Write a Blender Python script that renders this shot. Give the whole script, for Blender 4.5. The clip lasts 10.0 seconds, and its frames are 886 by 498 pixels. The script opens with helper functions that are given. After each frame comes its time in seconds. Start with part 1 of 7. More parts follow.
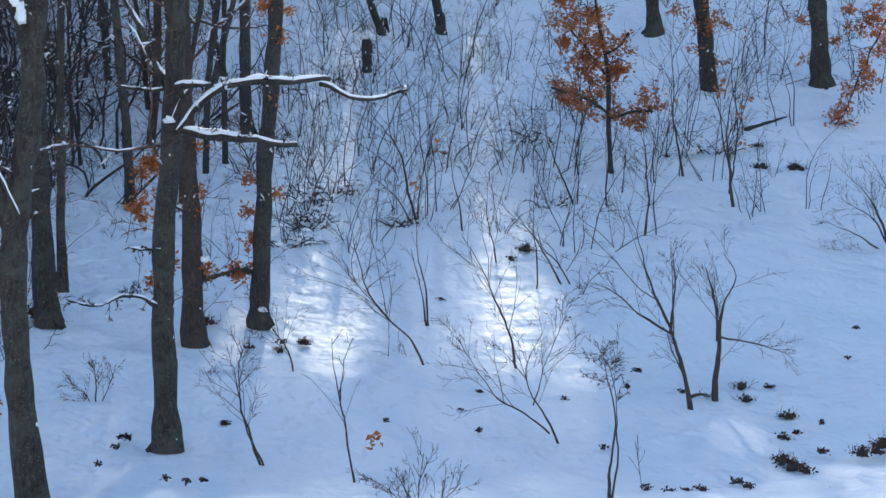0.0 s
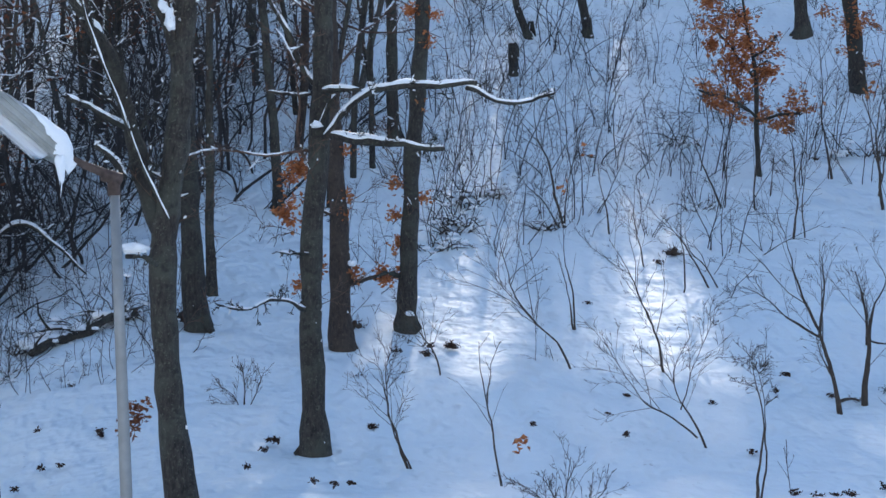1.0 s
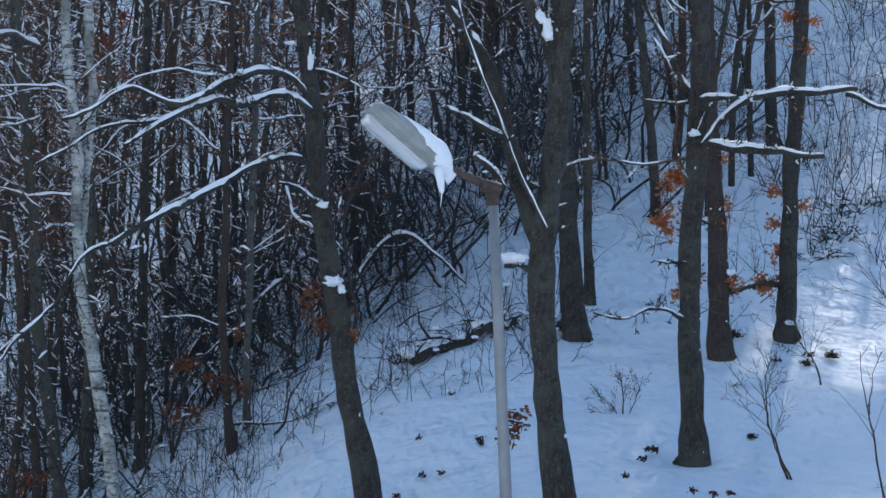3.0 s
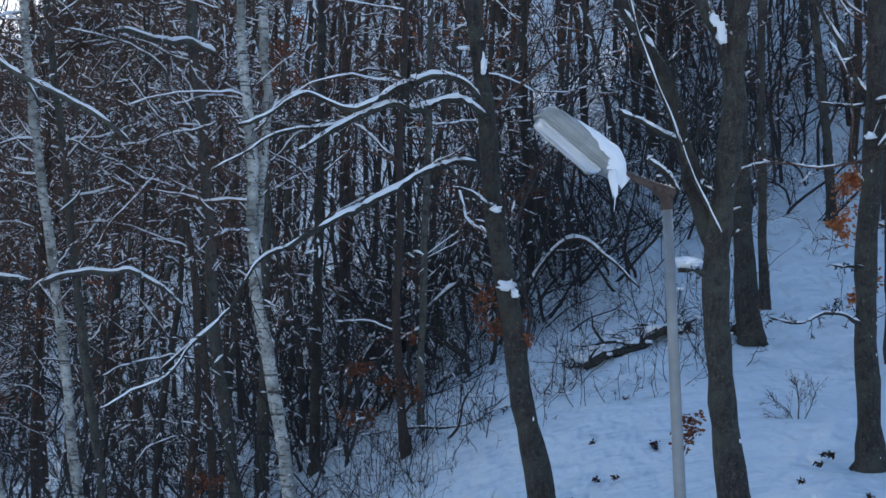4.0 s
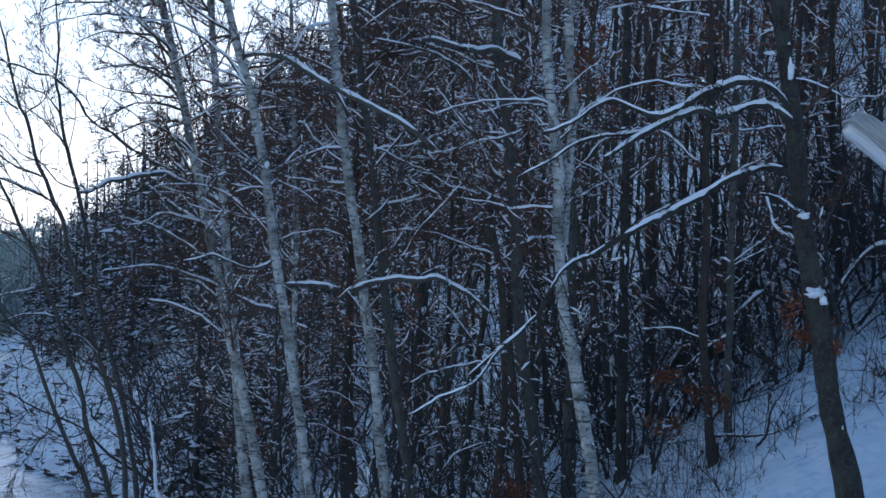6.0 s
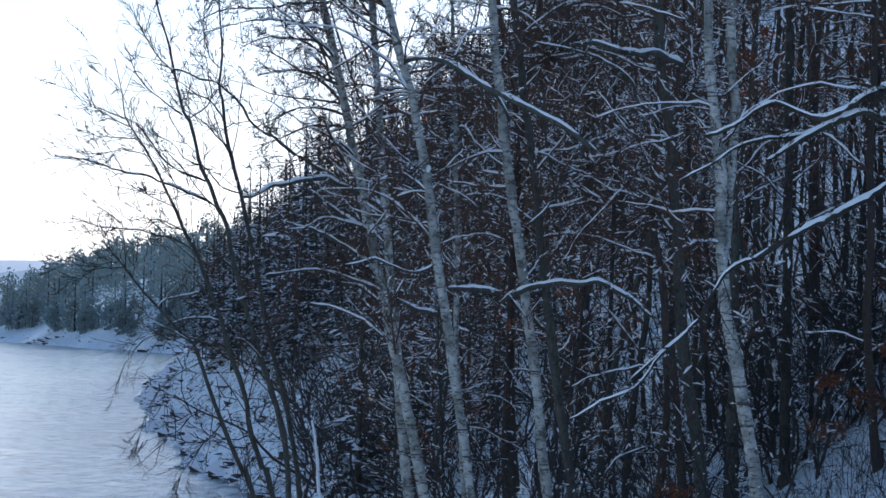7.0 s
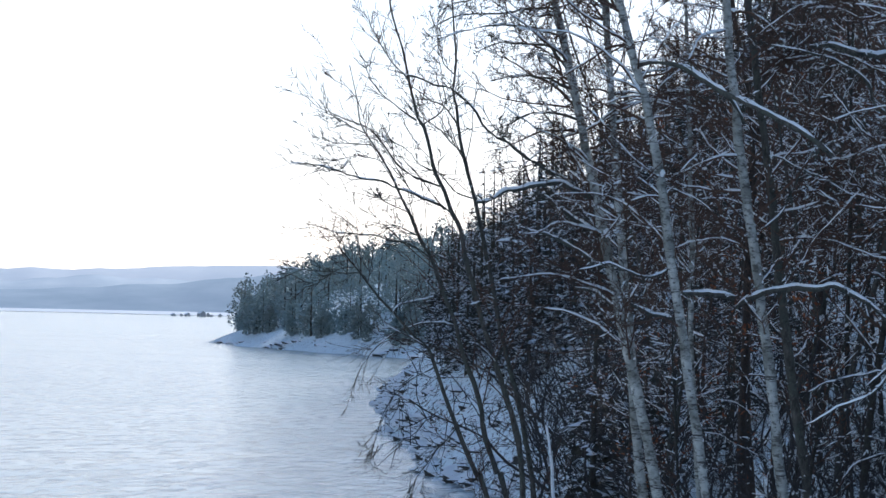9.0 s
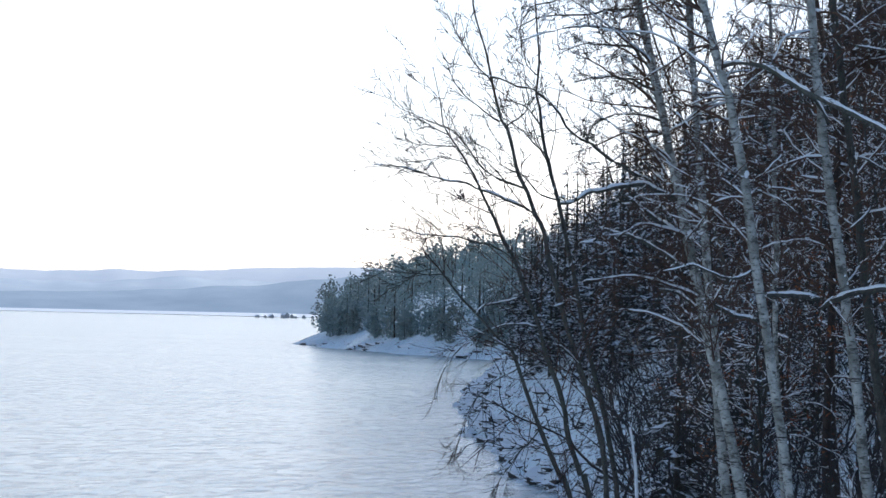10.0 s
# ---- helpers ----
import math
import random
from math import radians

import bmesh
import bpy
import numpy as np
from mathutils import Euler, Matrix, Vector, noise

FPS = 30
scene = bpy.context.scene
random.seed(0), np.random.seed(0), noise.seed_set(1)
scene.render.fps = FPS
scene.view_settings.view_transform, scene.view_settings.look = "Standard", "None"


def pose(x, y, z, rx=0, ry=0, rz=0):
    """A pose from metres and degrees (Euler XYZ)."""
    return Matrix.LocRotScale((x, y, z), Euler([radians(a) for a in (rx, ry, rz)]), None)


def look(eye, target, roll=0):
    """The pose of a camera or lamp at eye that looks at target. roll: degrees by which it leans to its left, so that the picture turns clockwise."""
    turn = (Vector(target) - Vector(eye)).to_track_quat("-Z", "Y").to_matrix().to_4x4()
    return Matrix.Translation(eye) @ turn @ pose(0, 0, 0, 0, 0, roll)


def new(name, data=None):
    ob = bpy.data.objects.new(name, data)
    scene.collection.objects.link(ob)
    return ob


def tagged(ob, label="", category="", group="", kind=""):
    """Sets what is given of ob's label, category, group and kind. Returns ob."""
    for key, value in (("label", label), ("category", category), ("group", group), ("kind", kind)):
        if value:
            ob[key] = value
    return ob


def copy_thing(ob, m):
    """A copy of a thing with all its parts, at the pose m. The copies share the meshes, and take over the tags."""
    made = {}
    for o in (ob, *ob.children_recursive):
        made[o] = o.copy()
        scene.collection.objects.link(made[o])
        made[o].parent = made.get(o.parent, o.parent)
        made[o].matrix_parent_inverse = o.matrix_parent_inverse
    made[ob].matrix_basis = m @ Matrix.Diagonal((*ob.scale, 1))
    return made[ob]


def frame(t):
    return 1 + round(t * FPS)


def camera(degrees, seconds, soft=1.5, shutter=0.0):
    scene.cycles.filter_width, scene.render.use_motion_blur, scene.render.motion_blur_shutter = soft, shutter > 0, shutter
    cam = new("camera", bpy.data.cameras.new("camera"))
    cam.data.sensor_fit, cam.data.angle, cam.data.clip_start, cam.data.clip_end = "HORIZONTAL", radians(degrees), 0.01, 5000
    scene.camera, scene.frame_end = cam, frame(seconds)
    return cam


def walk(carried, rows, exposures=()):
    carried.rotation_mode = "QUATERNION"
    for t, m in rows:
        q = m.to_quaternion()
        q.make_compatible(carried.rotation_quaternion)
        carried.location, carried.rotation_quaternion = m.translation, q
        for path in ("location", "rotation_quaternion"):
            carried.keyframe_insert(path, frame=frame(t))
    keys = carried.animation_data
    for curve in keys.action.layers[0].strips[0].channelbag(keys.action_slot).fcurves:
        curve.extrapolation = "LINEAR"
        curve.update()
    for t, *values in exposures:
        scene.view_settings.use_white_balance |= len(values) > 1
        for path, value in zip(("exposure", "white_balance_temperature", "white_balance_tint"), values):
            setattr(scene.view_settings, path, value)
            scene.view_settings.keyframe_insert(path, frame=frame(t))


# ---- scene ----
cam = camera(19.77, 10.0)
EYE_ROLL = 1.25
ROWS = [
    (0.0, -10.278, 1.345), (0.5, -9.237, 1.345), (1.0, -6.968, 1.358), (1.5, -4.117, 1.370), (2.0, -1.978, 1.375), (2.5, 0.0, 1.378),
    (2.7, 0.567, 1.378), (3.8, 4.679, 1.385), (4.0, 5.447, 1.390), (4.5, 7.440, 1.397), (5.0, 9.117, 1.399), (5.5, 10.817, 1.401),
    (5.7, 11.353, 1.402), (6.8, 15.370, 1.411), (7.0, 15.976, 1.410), (7.5, 17.334, 1.412), (8.0, 18.503, 1.411), (8.5, 19.881, 1.409),
    (9.0, 21.245, 1.405), (9.5, 22.502, 1.405), (10.0, 23.123, 1.400),
]
walk(cam, [(t, pose(0, 0, 9.0, 90 + pitch, 0, yaw) @ pose(0, 0, 0, 0, 0, EYE_ROLL)) for t, yaw, pitch in ROWS],
     exposures=[(0.0, 0.93, 6650, 12), (2.5, 0.76, 6400, 11), (4.5, 0.44, 6000, 10), (5.7, 0.13, 5450, 9), (7.0, 0.01, 5650, 9), (10.0, 0.09, 6050, 9)])

# ---- light: a low winter sun behind the hill, and the open sky ----
SUN_BEARING, SUN_HEIGHT = -9.0, 26.0      # degrees left of +y, and above the horizon
world = bpy.data.worlds.new("sky")
scene.world = world
world.use_nodes = True
wn, wl = world.node_tree.nodes, world.node_tree.links
wn.clear()
sky = wn.new("ShaderNodeTexSky")
sky.sky_type, sky.sun_disc = "NISHITA", False
sky.sun_elevation, sky.sun_rotation = radians(SUN_HEIGHT), radians(-SUN_BEARING)
sky.air_density, sky.dust_density, sky.ozone_density = 1.0, 0.15, 2.0
bg = wn.new("ShaderNodeBackground")
bg.inputs["Strength"].default_value = 0.15
# winter haze: the sky turns milky towards the horizon
milky, level, haze, blend, tone = [wn.new("ShaderNode" + k) for k in ("HueSaturation", "SeparateXYZ", "MapRange", "Mix", "Mix")]
milky.inputs["Saturation"].default_value = 0.42
wl.new(sky.outputs[0], milky.inputs["Color"])
tone.data_type, tone.blend_type = "RGBA", "MULTIPLY"
tone.inputs[0].default_value, tone.inputs[7].default_value = 1.0, (1.04, 0.95, 0.97, 1)
wl.new(milky.outputs[0], tone.inputs[6])
wl.new(wn.new("ShaderNodeTexCoord").outputs["Generated"], level.inputs[0])
wl.new(level.outputs[2], haze.inputs["Value"])
haze.inputs["From Min"].default_value, haze.inputs["From Max"].default_value = 0.05, 0.40
haze.inputs["To Min"].default_value, haze.inputs["To Max"].default_value = 1.0, 0.0
blend.data_type = "RGBA"
wl.new(haze.outputs[0], blend.inputs[0])
wl.new(sky.outputs[0], blend.inputs[6])
wl.new(tone.outputs[2], blend.inputs[7])
wl.new(blend.outputs[2], bg.inputs["Color"])
wl.new(bg.outputs[0], wn.new("ShaderNodeOutputWorld").inputs["Surface"])
sun = new("sun", bpy.data.lights.new("sun", "SUN"))
sun.data.energy, sun.data.angle, sun.data.color = 3.6, radians(0.6), (1.0, 0.93, 0.84)
sun.matrix_world = look((0, 0, 60), Vector((0, 0, 60)) - Vector((-math.sin(radians(SUN_BEARING)) * math.cos(radians(SUN_HEIGHT)),
                                                                 math.cos(radians(SUN_BEARING)) * math.cos(radians(SUN_HEIGHT)),
                                                                 math.sin(radians(SUN_HEIGHT)))))

# ---- materials ----


class Nodes:
    """A small builder for node materials."""

    def __init__(self, name, rough=0.8, metal=0.0):
        self.mat = bpy.data.materials.new(name)
        self.mat.use_nodes = True
        self.n, self.l = self.mat.node_tree.nodes, self.mat.node_tree.links
        self.bsdf = self.n["Principled BSDF"]
        self.bsdf.inputs["Roughness"].default_value = rough
        self.bsdf.inputs["Metallic"].default_value = metal
        self.co = self.n.new("ShaderNodeTexCoord").outputs["Object"]

    def world_co(self):
        self.co = self.n.new("ShaderNodeNewGeometry").outputs["Position"]
        return self

    def stretch(self, sx, sy, sz):
        m = self.n.new("ShaderNodeMapping")
        m.inputs["Scale"].default_value = (sx, sy, sz)
        self.l.new(self.co, m.inputs["Vector"])
        return m.outputs[0]

    def noise(self, scale, detail=4, rough=0.6, co=None, distort=0.0):
        t = self.n.new("ShaderNodeTexNoise")
        t.inputs["Scale"].default_value, t.inputs["Detail"].default_value = scale, detail
        t.inputs["Roughness"].default_value, t.inputs["Distortion"].default_value = rough, distort
        self.l.new(co or self.co, t.inputs["Vector"])
        return t.outputs["Fac"]

    def ramp(self, fac, *stops):
        r = self.n.new("ShaderNodeValToRGB")
        while len(r.color_ramp.elements) < len(stops):
            r.color_ramp.elements.new(0.5)
        for e, (p, c) in zip(r.color_ramp.elements, stops):
            e.position, e.color = p, (*c, 1) if len(c) == 3 else c
        self.l.new(fac, r.inputs[0])
        return r.outputs[0]

    def mix(self, fac, a, b, mode="MIX"):
        m = self.n.new("ShaderNodeMix")
        m.data_type, m.blend_type = "RGBA", mode
        for v, i in ((fac, 0), (a, 6), (b, 7)):
            if isinstance(v, (int, float)):
                m.inputs[i].default_value = v
            elif isinstance(v, tuple):
                m.inputs[i].default_value = (*v, 1)
            else:
                self.l.new(v, m.inputs[i])
        return m.outputs[2]

    def math(self, op, a, b=0.0):
        m = self.n.new("ShaderNodeMath")
        m.operation = op
        for i, v in enumerate((a, b)):
            if isinstance(v, (int, float)):
                m.inputs[i].default_value = v
            else:
                self.l.new(v, m.inputs[i])
        return m.outputs[0]

    def up(self):
        s = self.n.new("ShaderNodeSeparateXYZ")
        self.l.new(self.n.new("ShaderNodeNewGeometry").outputs["Normal"], s.inputs[0])
        return s.outputs[2]

    def random(self):
        return self.n.new("ShaderNodeObjectInfo").outputs["Random"]

    def island(self):
        return self.n.new("ShaderNodeNewGeometry").outputs["Random Per Island"]

    def color(self, c):
        if isinstance(c, tuple):
            self.bsdf.inputs["Base Color"].default_value = (*c, 1)
        else:
            self.l.new(c, self.bsdf.inputs["Base Color"])
        return self

    def bump(self, h, strength=0.4, dist=0.02, h2=None, d2=0.1):
        b = self.n.new("ShaderNodeBump")
        b.inputs["Strength"].default_value, b.inputs["Distance"].default_value = strength, dist
        self.l.new(h, b.inputs["Height"])
        if h2 is not None:
            c = self.n.new("ShaderNodeBump")
            c.inputs["Strength"].default_value, c.inputs["Distance"].default_value = strength, d2
            self.l.new(h2, c.inputs["Height"])
            self.l.new(c.outputs[0], b.inputs["Normal"])
        self.l.new(b.outputs[0], self.bsdf.inputs["Normal"])
        return self


def bark(name, dark, light, lichen, snow_from=0.55, scale=1.0):
    """Furrowed bark with lichen, and snow caught on its upper sides."""
    m = Nodes(name, 0.9)
    fur = m.noise(30 * scale, 5, 0.7, m.stretch(1, 1, 0.30), 0.3)
    blot = m.noise(2.3 * scale, 4, 0.65)
    speck = m.noise(26 * scale, 4, 0.7)
    c = m.ramp(fur, (0.34, dark), (0.66, light))
    c = m.mix(m.ramp(blot, (0.46, (0, 0, 0)), (0.64, (1, 1, 1))), c, lichen)
    pale = tuple(min(1.0, 1.9 * v) for v in lichen)
    c = m.mix(m.ramp(speck, (0.57, (0, 0, 0)), (0.66, (0.8, 0.8, 0.8))), c, pale)
    c = m.mix(m.ramp(m.noise(9 * scale, 3, 0.6), (0.56, (0, 0, 0)), (0.70, (0.7, 0.7, 0.7))), c, dark)
    c = m.mix(m.math("MULTIPLY", m.random(), 0.35), c, dark)
    if snow_from < 1:
        top = m.math("ADD", m.up(), m.math("MULTIPLY", m.noise(1.8, 3), 0.7))
        c = m.mix(m.ramp(top, (snow_from + 0.33, (0, 0, 0)), (snow_from + 0.40, (1, 1, 1))), c, (0.86, 0.88, 0.9))
    return m.color(c).bump(fur, 0.7, 0.03).mat


def pale_bark():
    """Smooth grey-white bark, with dark rings and scars."""
    m = Nodes("pale_bark", 0.75)
    ring = m.noise(5.0, 4, 0.7, m.stretch(0.35, 0.35, 3.2), 0.4)
    blot = m.noise(1.6, 4, 0.6)
    c = m.ramp(m.noise(9, 4), (0.3, (0.30, 0.305, 0.28)), (0.7, (0.62, 0.625, 0.58)))
    c = m.mix(m.ramp(blot, (0.46, (0, 0, 0)), (0.62, (0.75, 0.75, 0.75))), c, (0.11, 0.115, 0.095))
    c = m.mix(m.ramp(m.noise(15, 4, 0.7, m.stretch(0.6, 0.6, 1.3)), (0.52, (0, 0, 0)), (0.60, (0.85, 0.85, 0.85))), c, (0.06, 0.056, 0.046))
    c = m.mix(m.ramp(ring, (0.60, (0, 0, 0)), (0.66, (1, 1, 1))), c, (0.045, 0.04, 0.035))
    return m.color(c).bump(ring, 0.4, 0.015).mat


def snow_material(name, spread):
    m = Nodes(name, 0.65)
    a, b = m.noise(spread, 5, 0.6), m.noise(spread * 7, 4, 0.6)
    c = m.ramp(a, (0.3, (0.85, 0.89, 0.92)), (0.7, (0.92, 0.94, 0.95)))
    m.bsdf.inputs["Subsurface Weight"].default_value = 0.0
    return m.color(c).bump(b, 0.35, 0.02, a, 0.08).mat


def ground_material():
    """Wind-rippled snow; on the steep bank by the lake stones and earth come through."""
    m = Nodes("ground_snow", 0.7).world_co()
    a = m.noise(0.35, 5, 0.6)
    ripple = m.noise(2.4, 2, 0.5, m.stretch(1.0, 0.5, 1.0))
    fine = m.noise(5.0, 5, 0.62, m.stretch(0.7, 1.5, 1.0), 0.3)
    snow = m.ramp(a, (0.3, (0.73, 0.83, 0.87)), (0.7, (0.83, 0.90, 0.92)))
    litter = m.ramp(m.noise(7.0, 4, 0.7), (0.665, (0, 0, 0)), (0.72, (1, 1, 1)))
    litter = m.mix(1.0, litter, m.ramp(m.noise(0.22, 2), (0.52, (0, 0, 0)), (0.68, (1, 1, 1))), "MULTIPLY")
    c = m.mix(litter, snow, (0.07, 0.045, 0.03))
    dist = m.n.new("ShaderNodeVectorMath")
    dist.operation = "LENGTH"
    m.l.new(m.co, dist.inputs[0])
    far = m.ramp(m.math("MULTIPLY", dist.outputs["Value"], 0.001), (0.075, (0, 0, 0)), (0.10, (1, 1, 1)), (0.37, (1, 1, 1)), (0.45, (0.4, 0.4, 0.4)))
    rock = m.ramp(m.noise(1.5, 5, 0.7, m.stretch(1, 1, 1.6), 0.4), (0.555, (0, 0, 0)), (0.59, (1, 1, 1)))
    c = m.mix(m.mix(1.0, rock, far, "MULTIPLY"), c, m.ramp(fine, (0.3, (0.035, 0.03, 0.026)), (0.7, (0.10, 0.09, 0.075))))
    return m.color(c).bump(fine, 0.85, 0.055, ripple, 0.34).mat


def water_material():
    """Wind-ruffled water that mirrors the pale sky; its colour adds sheen and dark troughs."""
    m = Nodes("lake_water", 0.15).world_co()
    m.bsdf.inputs["IOR"].default_value = 1.33
    w1 = m.noise(1.0, 5, 0.66, m.stretch(0.85, 0.42, 1.0), 0.5)
    w2 = m.noise(0.10, 3, 0.6, m.stretch(1.0, 0.5, 1.0), 0.3)
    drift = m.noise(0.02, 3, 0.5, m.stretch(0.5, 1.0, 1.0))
    # pale base stands in for sky sheen, dark flecks for ripple troughs
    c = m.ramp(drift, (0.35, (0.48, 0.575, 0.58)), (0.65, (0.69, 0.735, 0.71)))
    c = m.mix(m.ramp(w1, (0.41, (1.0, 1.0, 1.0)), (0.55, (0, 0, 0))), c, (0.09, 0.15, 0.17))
    return m.color(c).bump(w1, 1.0, 0.20, w2, 0.5).mat


def leaf_material(name, a, b):
    m = Nodes(name, 0.7)
    m.bsdf.inputs["Transmission Weight"].default_value = 0.0
    c = m.ramp(m.island(), (0.0, a), (1.0, b))
    tr = m.n.new("ShaderNodeBsdfTranslucent")
    mixer = m.n.new("ShaderNodeMixShader")
    mixer.inputs[0].default_value = 0.55
    m.l.new(c, tr.inputs[0])
    m.color(c)
    m.l.new(m.bsdf.outputs[0], mixer.inputs[1])
    m.l.new(tr.outputs[0], mixer.inputs[2])
    m.l.new(mixer.outputs[0], m.n["Material Output"].inputs[0])
    return m.mat


def plain(name, a, b, rough=0.8, metal=0.0, scale=6.0, bump=0.3):
    m = Nodes(name, rough, metal)
    n = m.noise(scale, 5)
    return m.color(m.ramp(n, (0.3, a), (0.7, b))).bump(n, bump, 0.02).mat


def needle_material(name, a, b, tint, snow_from=1.0):
    m = Nodes(name, 0.85)
    c = m.ramp(m.noise(1.2, 4), (0.3, a), (0.7, b))
    c = m.mix(m.math("MULTIPLY", m.random(), 0.6), c, tint)
    top = m.math("ADD", m.up(), m.math("MULTIPLY", m.noise(0.9, 3), 0.8))
    c = m.mix(m.ramp(m.math("MULTIPLY", top, 0.5), (snow_from * 0.5, (0, 0, 0)), (snow_from * 0.5 + 0.08, (1, 1, 1))), c, (0.80, 0.83, 0.86))
    return m.color(c).bump(m.noise(8, 4), 0.8, 0.1).mat


BARK = bark("dark_bark", (0.009, 0.008, 0.007), (0.068, 0.057, 0.047), (0.066, 0.068, 0.052), 1.0)
BARK_GREY = bark("grey_bark", (0.022, 0.021, 0.018), (0.15, 0.138, 0.118), (0.09, 0.098, 0.078), 1.0)
BARK_RED = bark("reddish_bark", (0.018, 0.013, 0.010), (0.078, 0.056, 0.045), (0.066, 0.05, 0.038), 1.0)
BARK_PALE = pale_bark()
TWIG = bark("twig_bark", (0.045, 0.026, 0.020), (0.19, 0.112, 0.078), (0.11, 0.068, 0.046), 0.85)
SCRUB_TWIG = bark("scrub_bark", (0.016, 0.015, 0.016), (0.075, 0.066, 0.064), (0.05, 0.046, 0.044), 1.0)
SAPLING = bark("sapling_bark", (0.035, 0.026, 0.02), (0.10, 0.075, 0.058), (0.07, 0.055, 0.04), 0.8)
SNOW = snow_material("lying_snow", 5.0)
GROUND = ground_material()
WATER = water_material()
OAK_LEAF = leaf_material("dry_oak_leaf", (0.36, 0.11, 0.04), (0.66, 0.27, 0.10))
DULL_LEAF = leaf_material("withered_leaf", (0.16, 0.05, 0.025), (0.30, 0.12, 0.055))
NEEDLES = needle_material("conifer_needles", (0.018, 0.03, 0.022), (0.05, 0.07, 0.05), (0.05, 0.05, 0.035))
SNOWY_NEEDLES = needle_material("snowy_needles", (0.018, 0.026, 0.02), (0.045, 0.055, 0.04), (0.06, 0.04, 0.03), 1.12)
# far pines: distance haze is put into this pale blue-grey needle colour
HAZE_TINTED_NEEDLES = needle_material("haze_tinted_needles", (0.20, 0.29, 0.30), (0.36, 0.45, 0.45), (0.24, 0.25, 0.22), 1.5)
EARTH = plain("bare_earth", (0.02, 0.014, 0.01), (0.07, 0.05, 0.035))
STEEL = plain("galvanised_steel", (0.20, 0.21, 0.21), (0.33, 0.34, 0.34), 0.55, 0.35, 3.0, 0.1)
RUST = plain("rusty_bracket", (0.05, 0.032, 0.025), (0.13, 0.09, 0.075), 0.75, 0.2, 12.0)
ENAMEL = plain("grey_enamel", (0.27, 0.28, 0.26), (0.42, 0.43, 0.41), 0.35, 0.0, 5.0, 0.1)


# ---- the lie of the land ----
EYE = 9.0          # metres above the lake
SHORE = ((0, 22.0), (95, 21.2), (116, 19.5), (125, 20.05), (131, 20.85), (139, 21.3), (159, 21.45), (171, 21.8), (184, 22.4), (205, 22.15), (232, 22.6),
         (300, 22.3), (350, 22.0), (380, 21.0), (395, 20.6), (440, 20.6), (482, 22.15), (525, 24.05), (575, 25.4), (625, 26.3), (660, 26.3), (760, 26.0),
         (830, 24.5), (1000, 21.0), (1500, 19.0), (5000, 15.0))


def lerp_table(table, v):
    for (a, p), (b, q) in zip(table, table[1:]):
        if v <= b:
            return p + (q - p) * (v - a) / (b - a)
    return table[-1][1]


def soft_max(a, b, k):
    h = max(k - abs(a - b), 0.0) / k
    return max(a, b) + h * h * k * 0.25


def bearing(x, y):
    return math.degrees(math.atan2(-x, y))


def height(x, y):
    """The lie of the land without its small bumps: a hillside over a flat verge, falling to the lake on the left."""
    r, th = math.hypot(x, y), bearing(x, y)
    up = r - 31.0
    if r < 60:
        rise = -1.9 + 0.2 * up + 0.004 * up * abs(up) * (up > 0)
    else:
        rise = 7.264 + 0.40 * (r - 60)
    z1 = EYE + soft_max(-2.15, rise, 1.2)
    z1 = -soft_max(-z1, -(31.0 + 0.02 * r), 6.0)
    turn = lerp_table(SHORE, r) - th
    if turn > 180:
        turn -= 360
    s = r * math.radians(min(turn, 75.0))
    steep = 0.7 + 0.2 * min(1.0, max(0.0, (r - 70) / 50)) - 0.46 * min(1.0, max(0.0, (r - 370) / 110))
    z2 = steep * s if s > 0 else max(0.35 * s, -6.0)
    if r > 370 and z2 > 14:
        z2 = 14 + (z2 - 14) * 0.3
    z = -soft_max(-z1, -z2, 2.0)
    if th > 60 or th < -60:
        z = max(z, -3.0)
    z = max(z, min(EYE - 1.75, EYE - 1.75 - 0.55 * (r - 9)))
    if r > 3650:
        z = max(z, 0.4 + (r - 3650) * 0.012)
    return z

# ---- building blocks ----


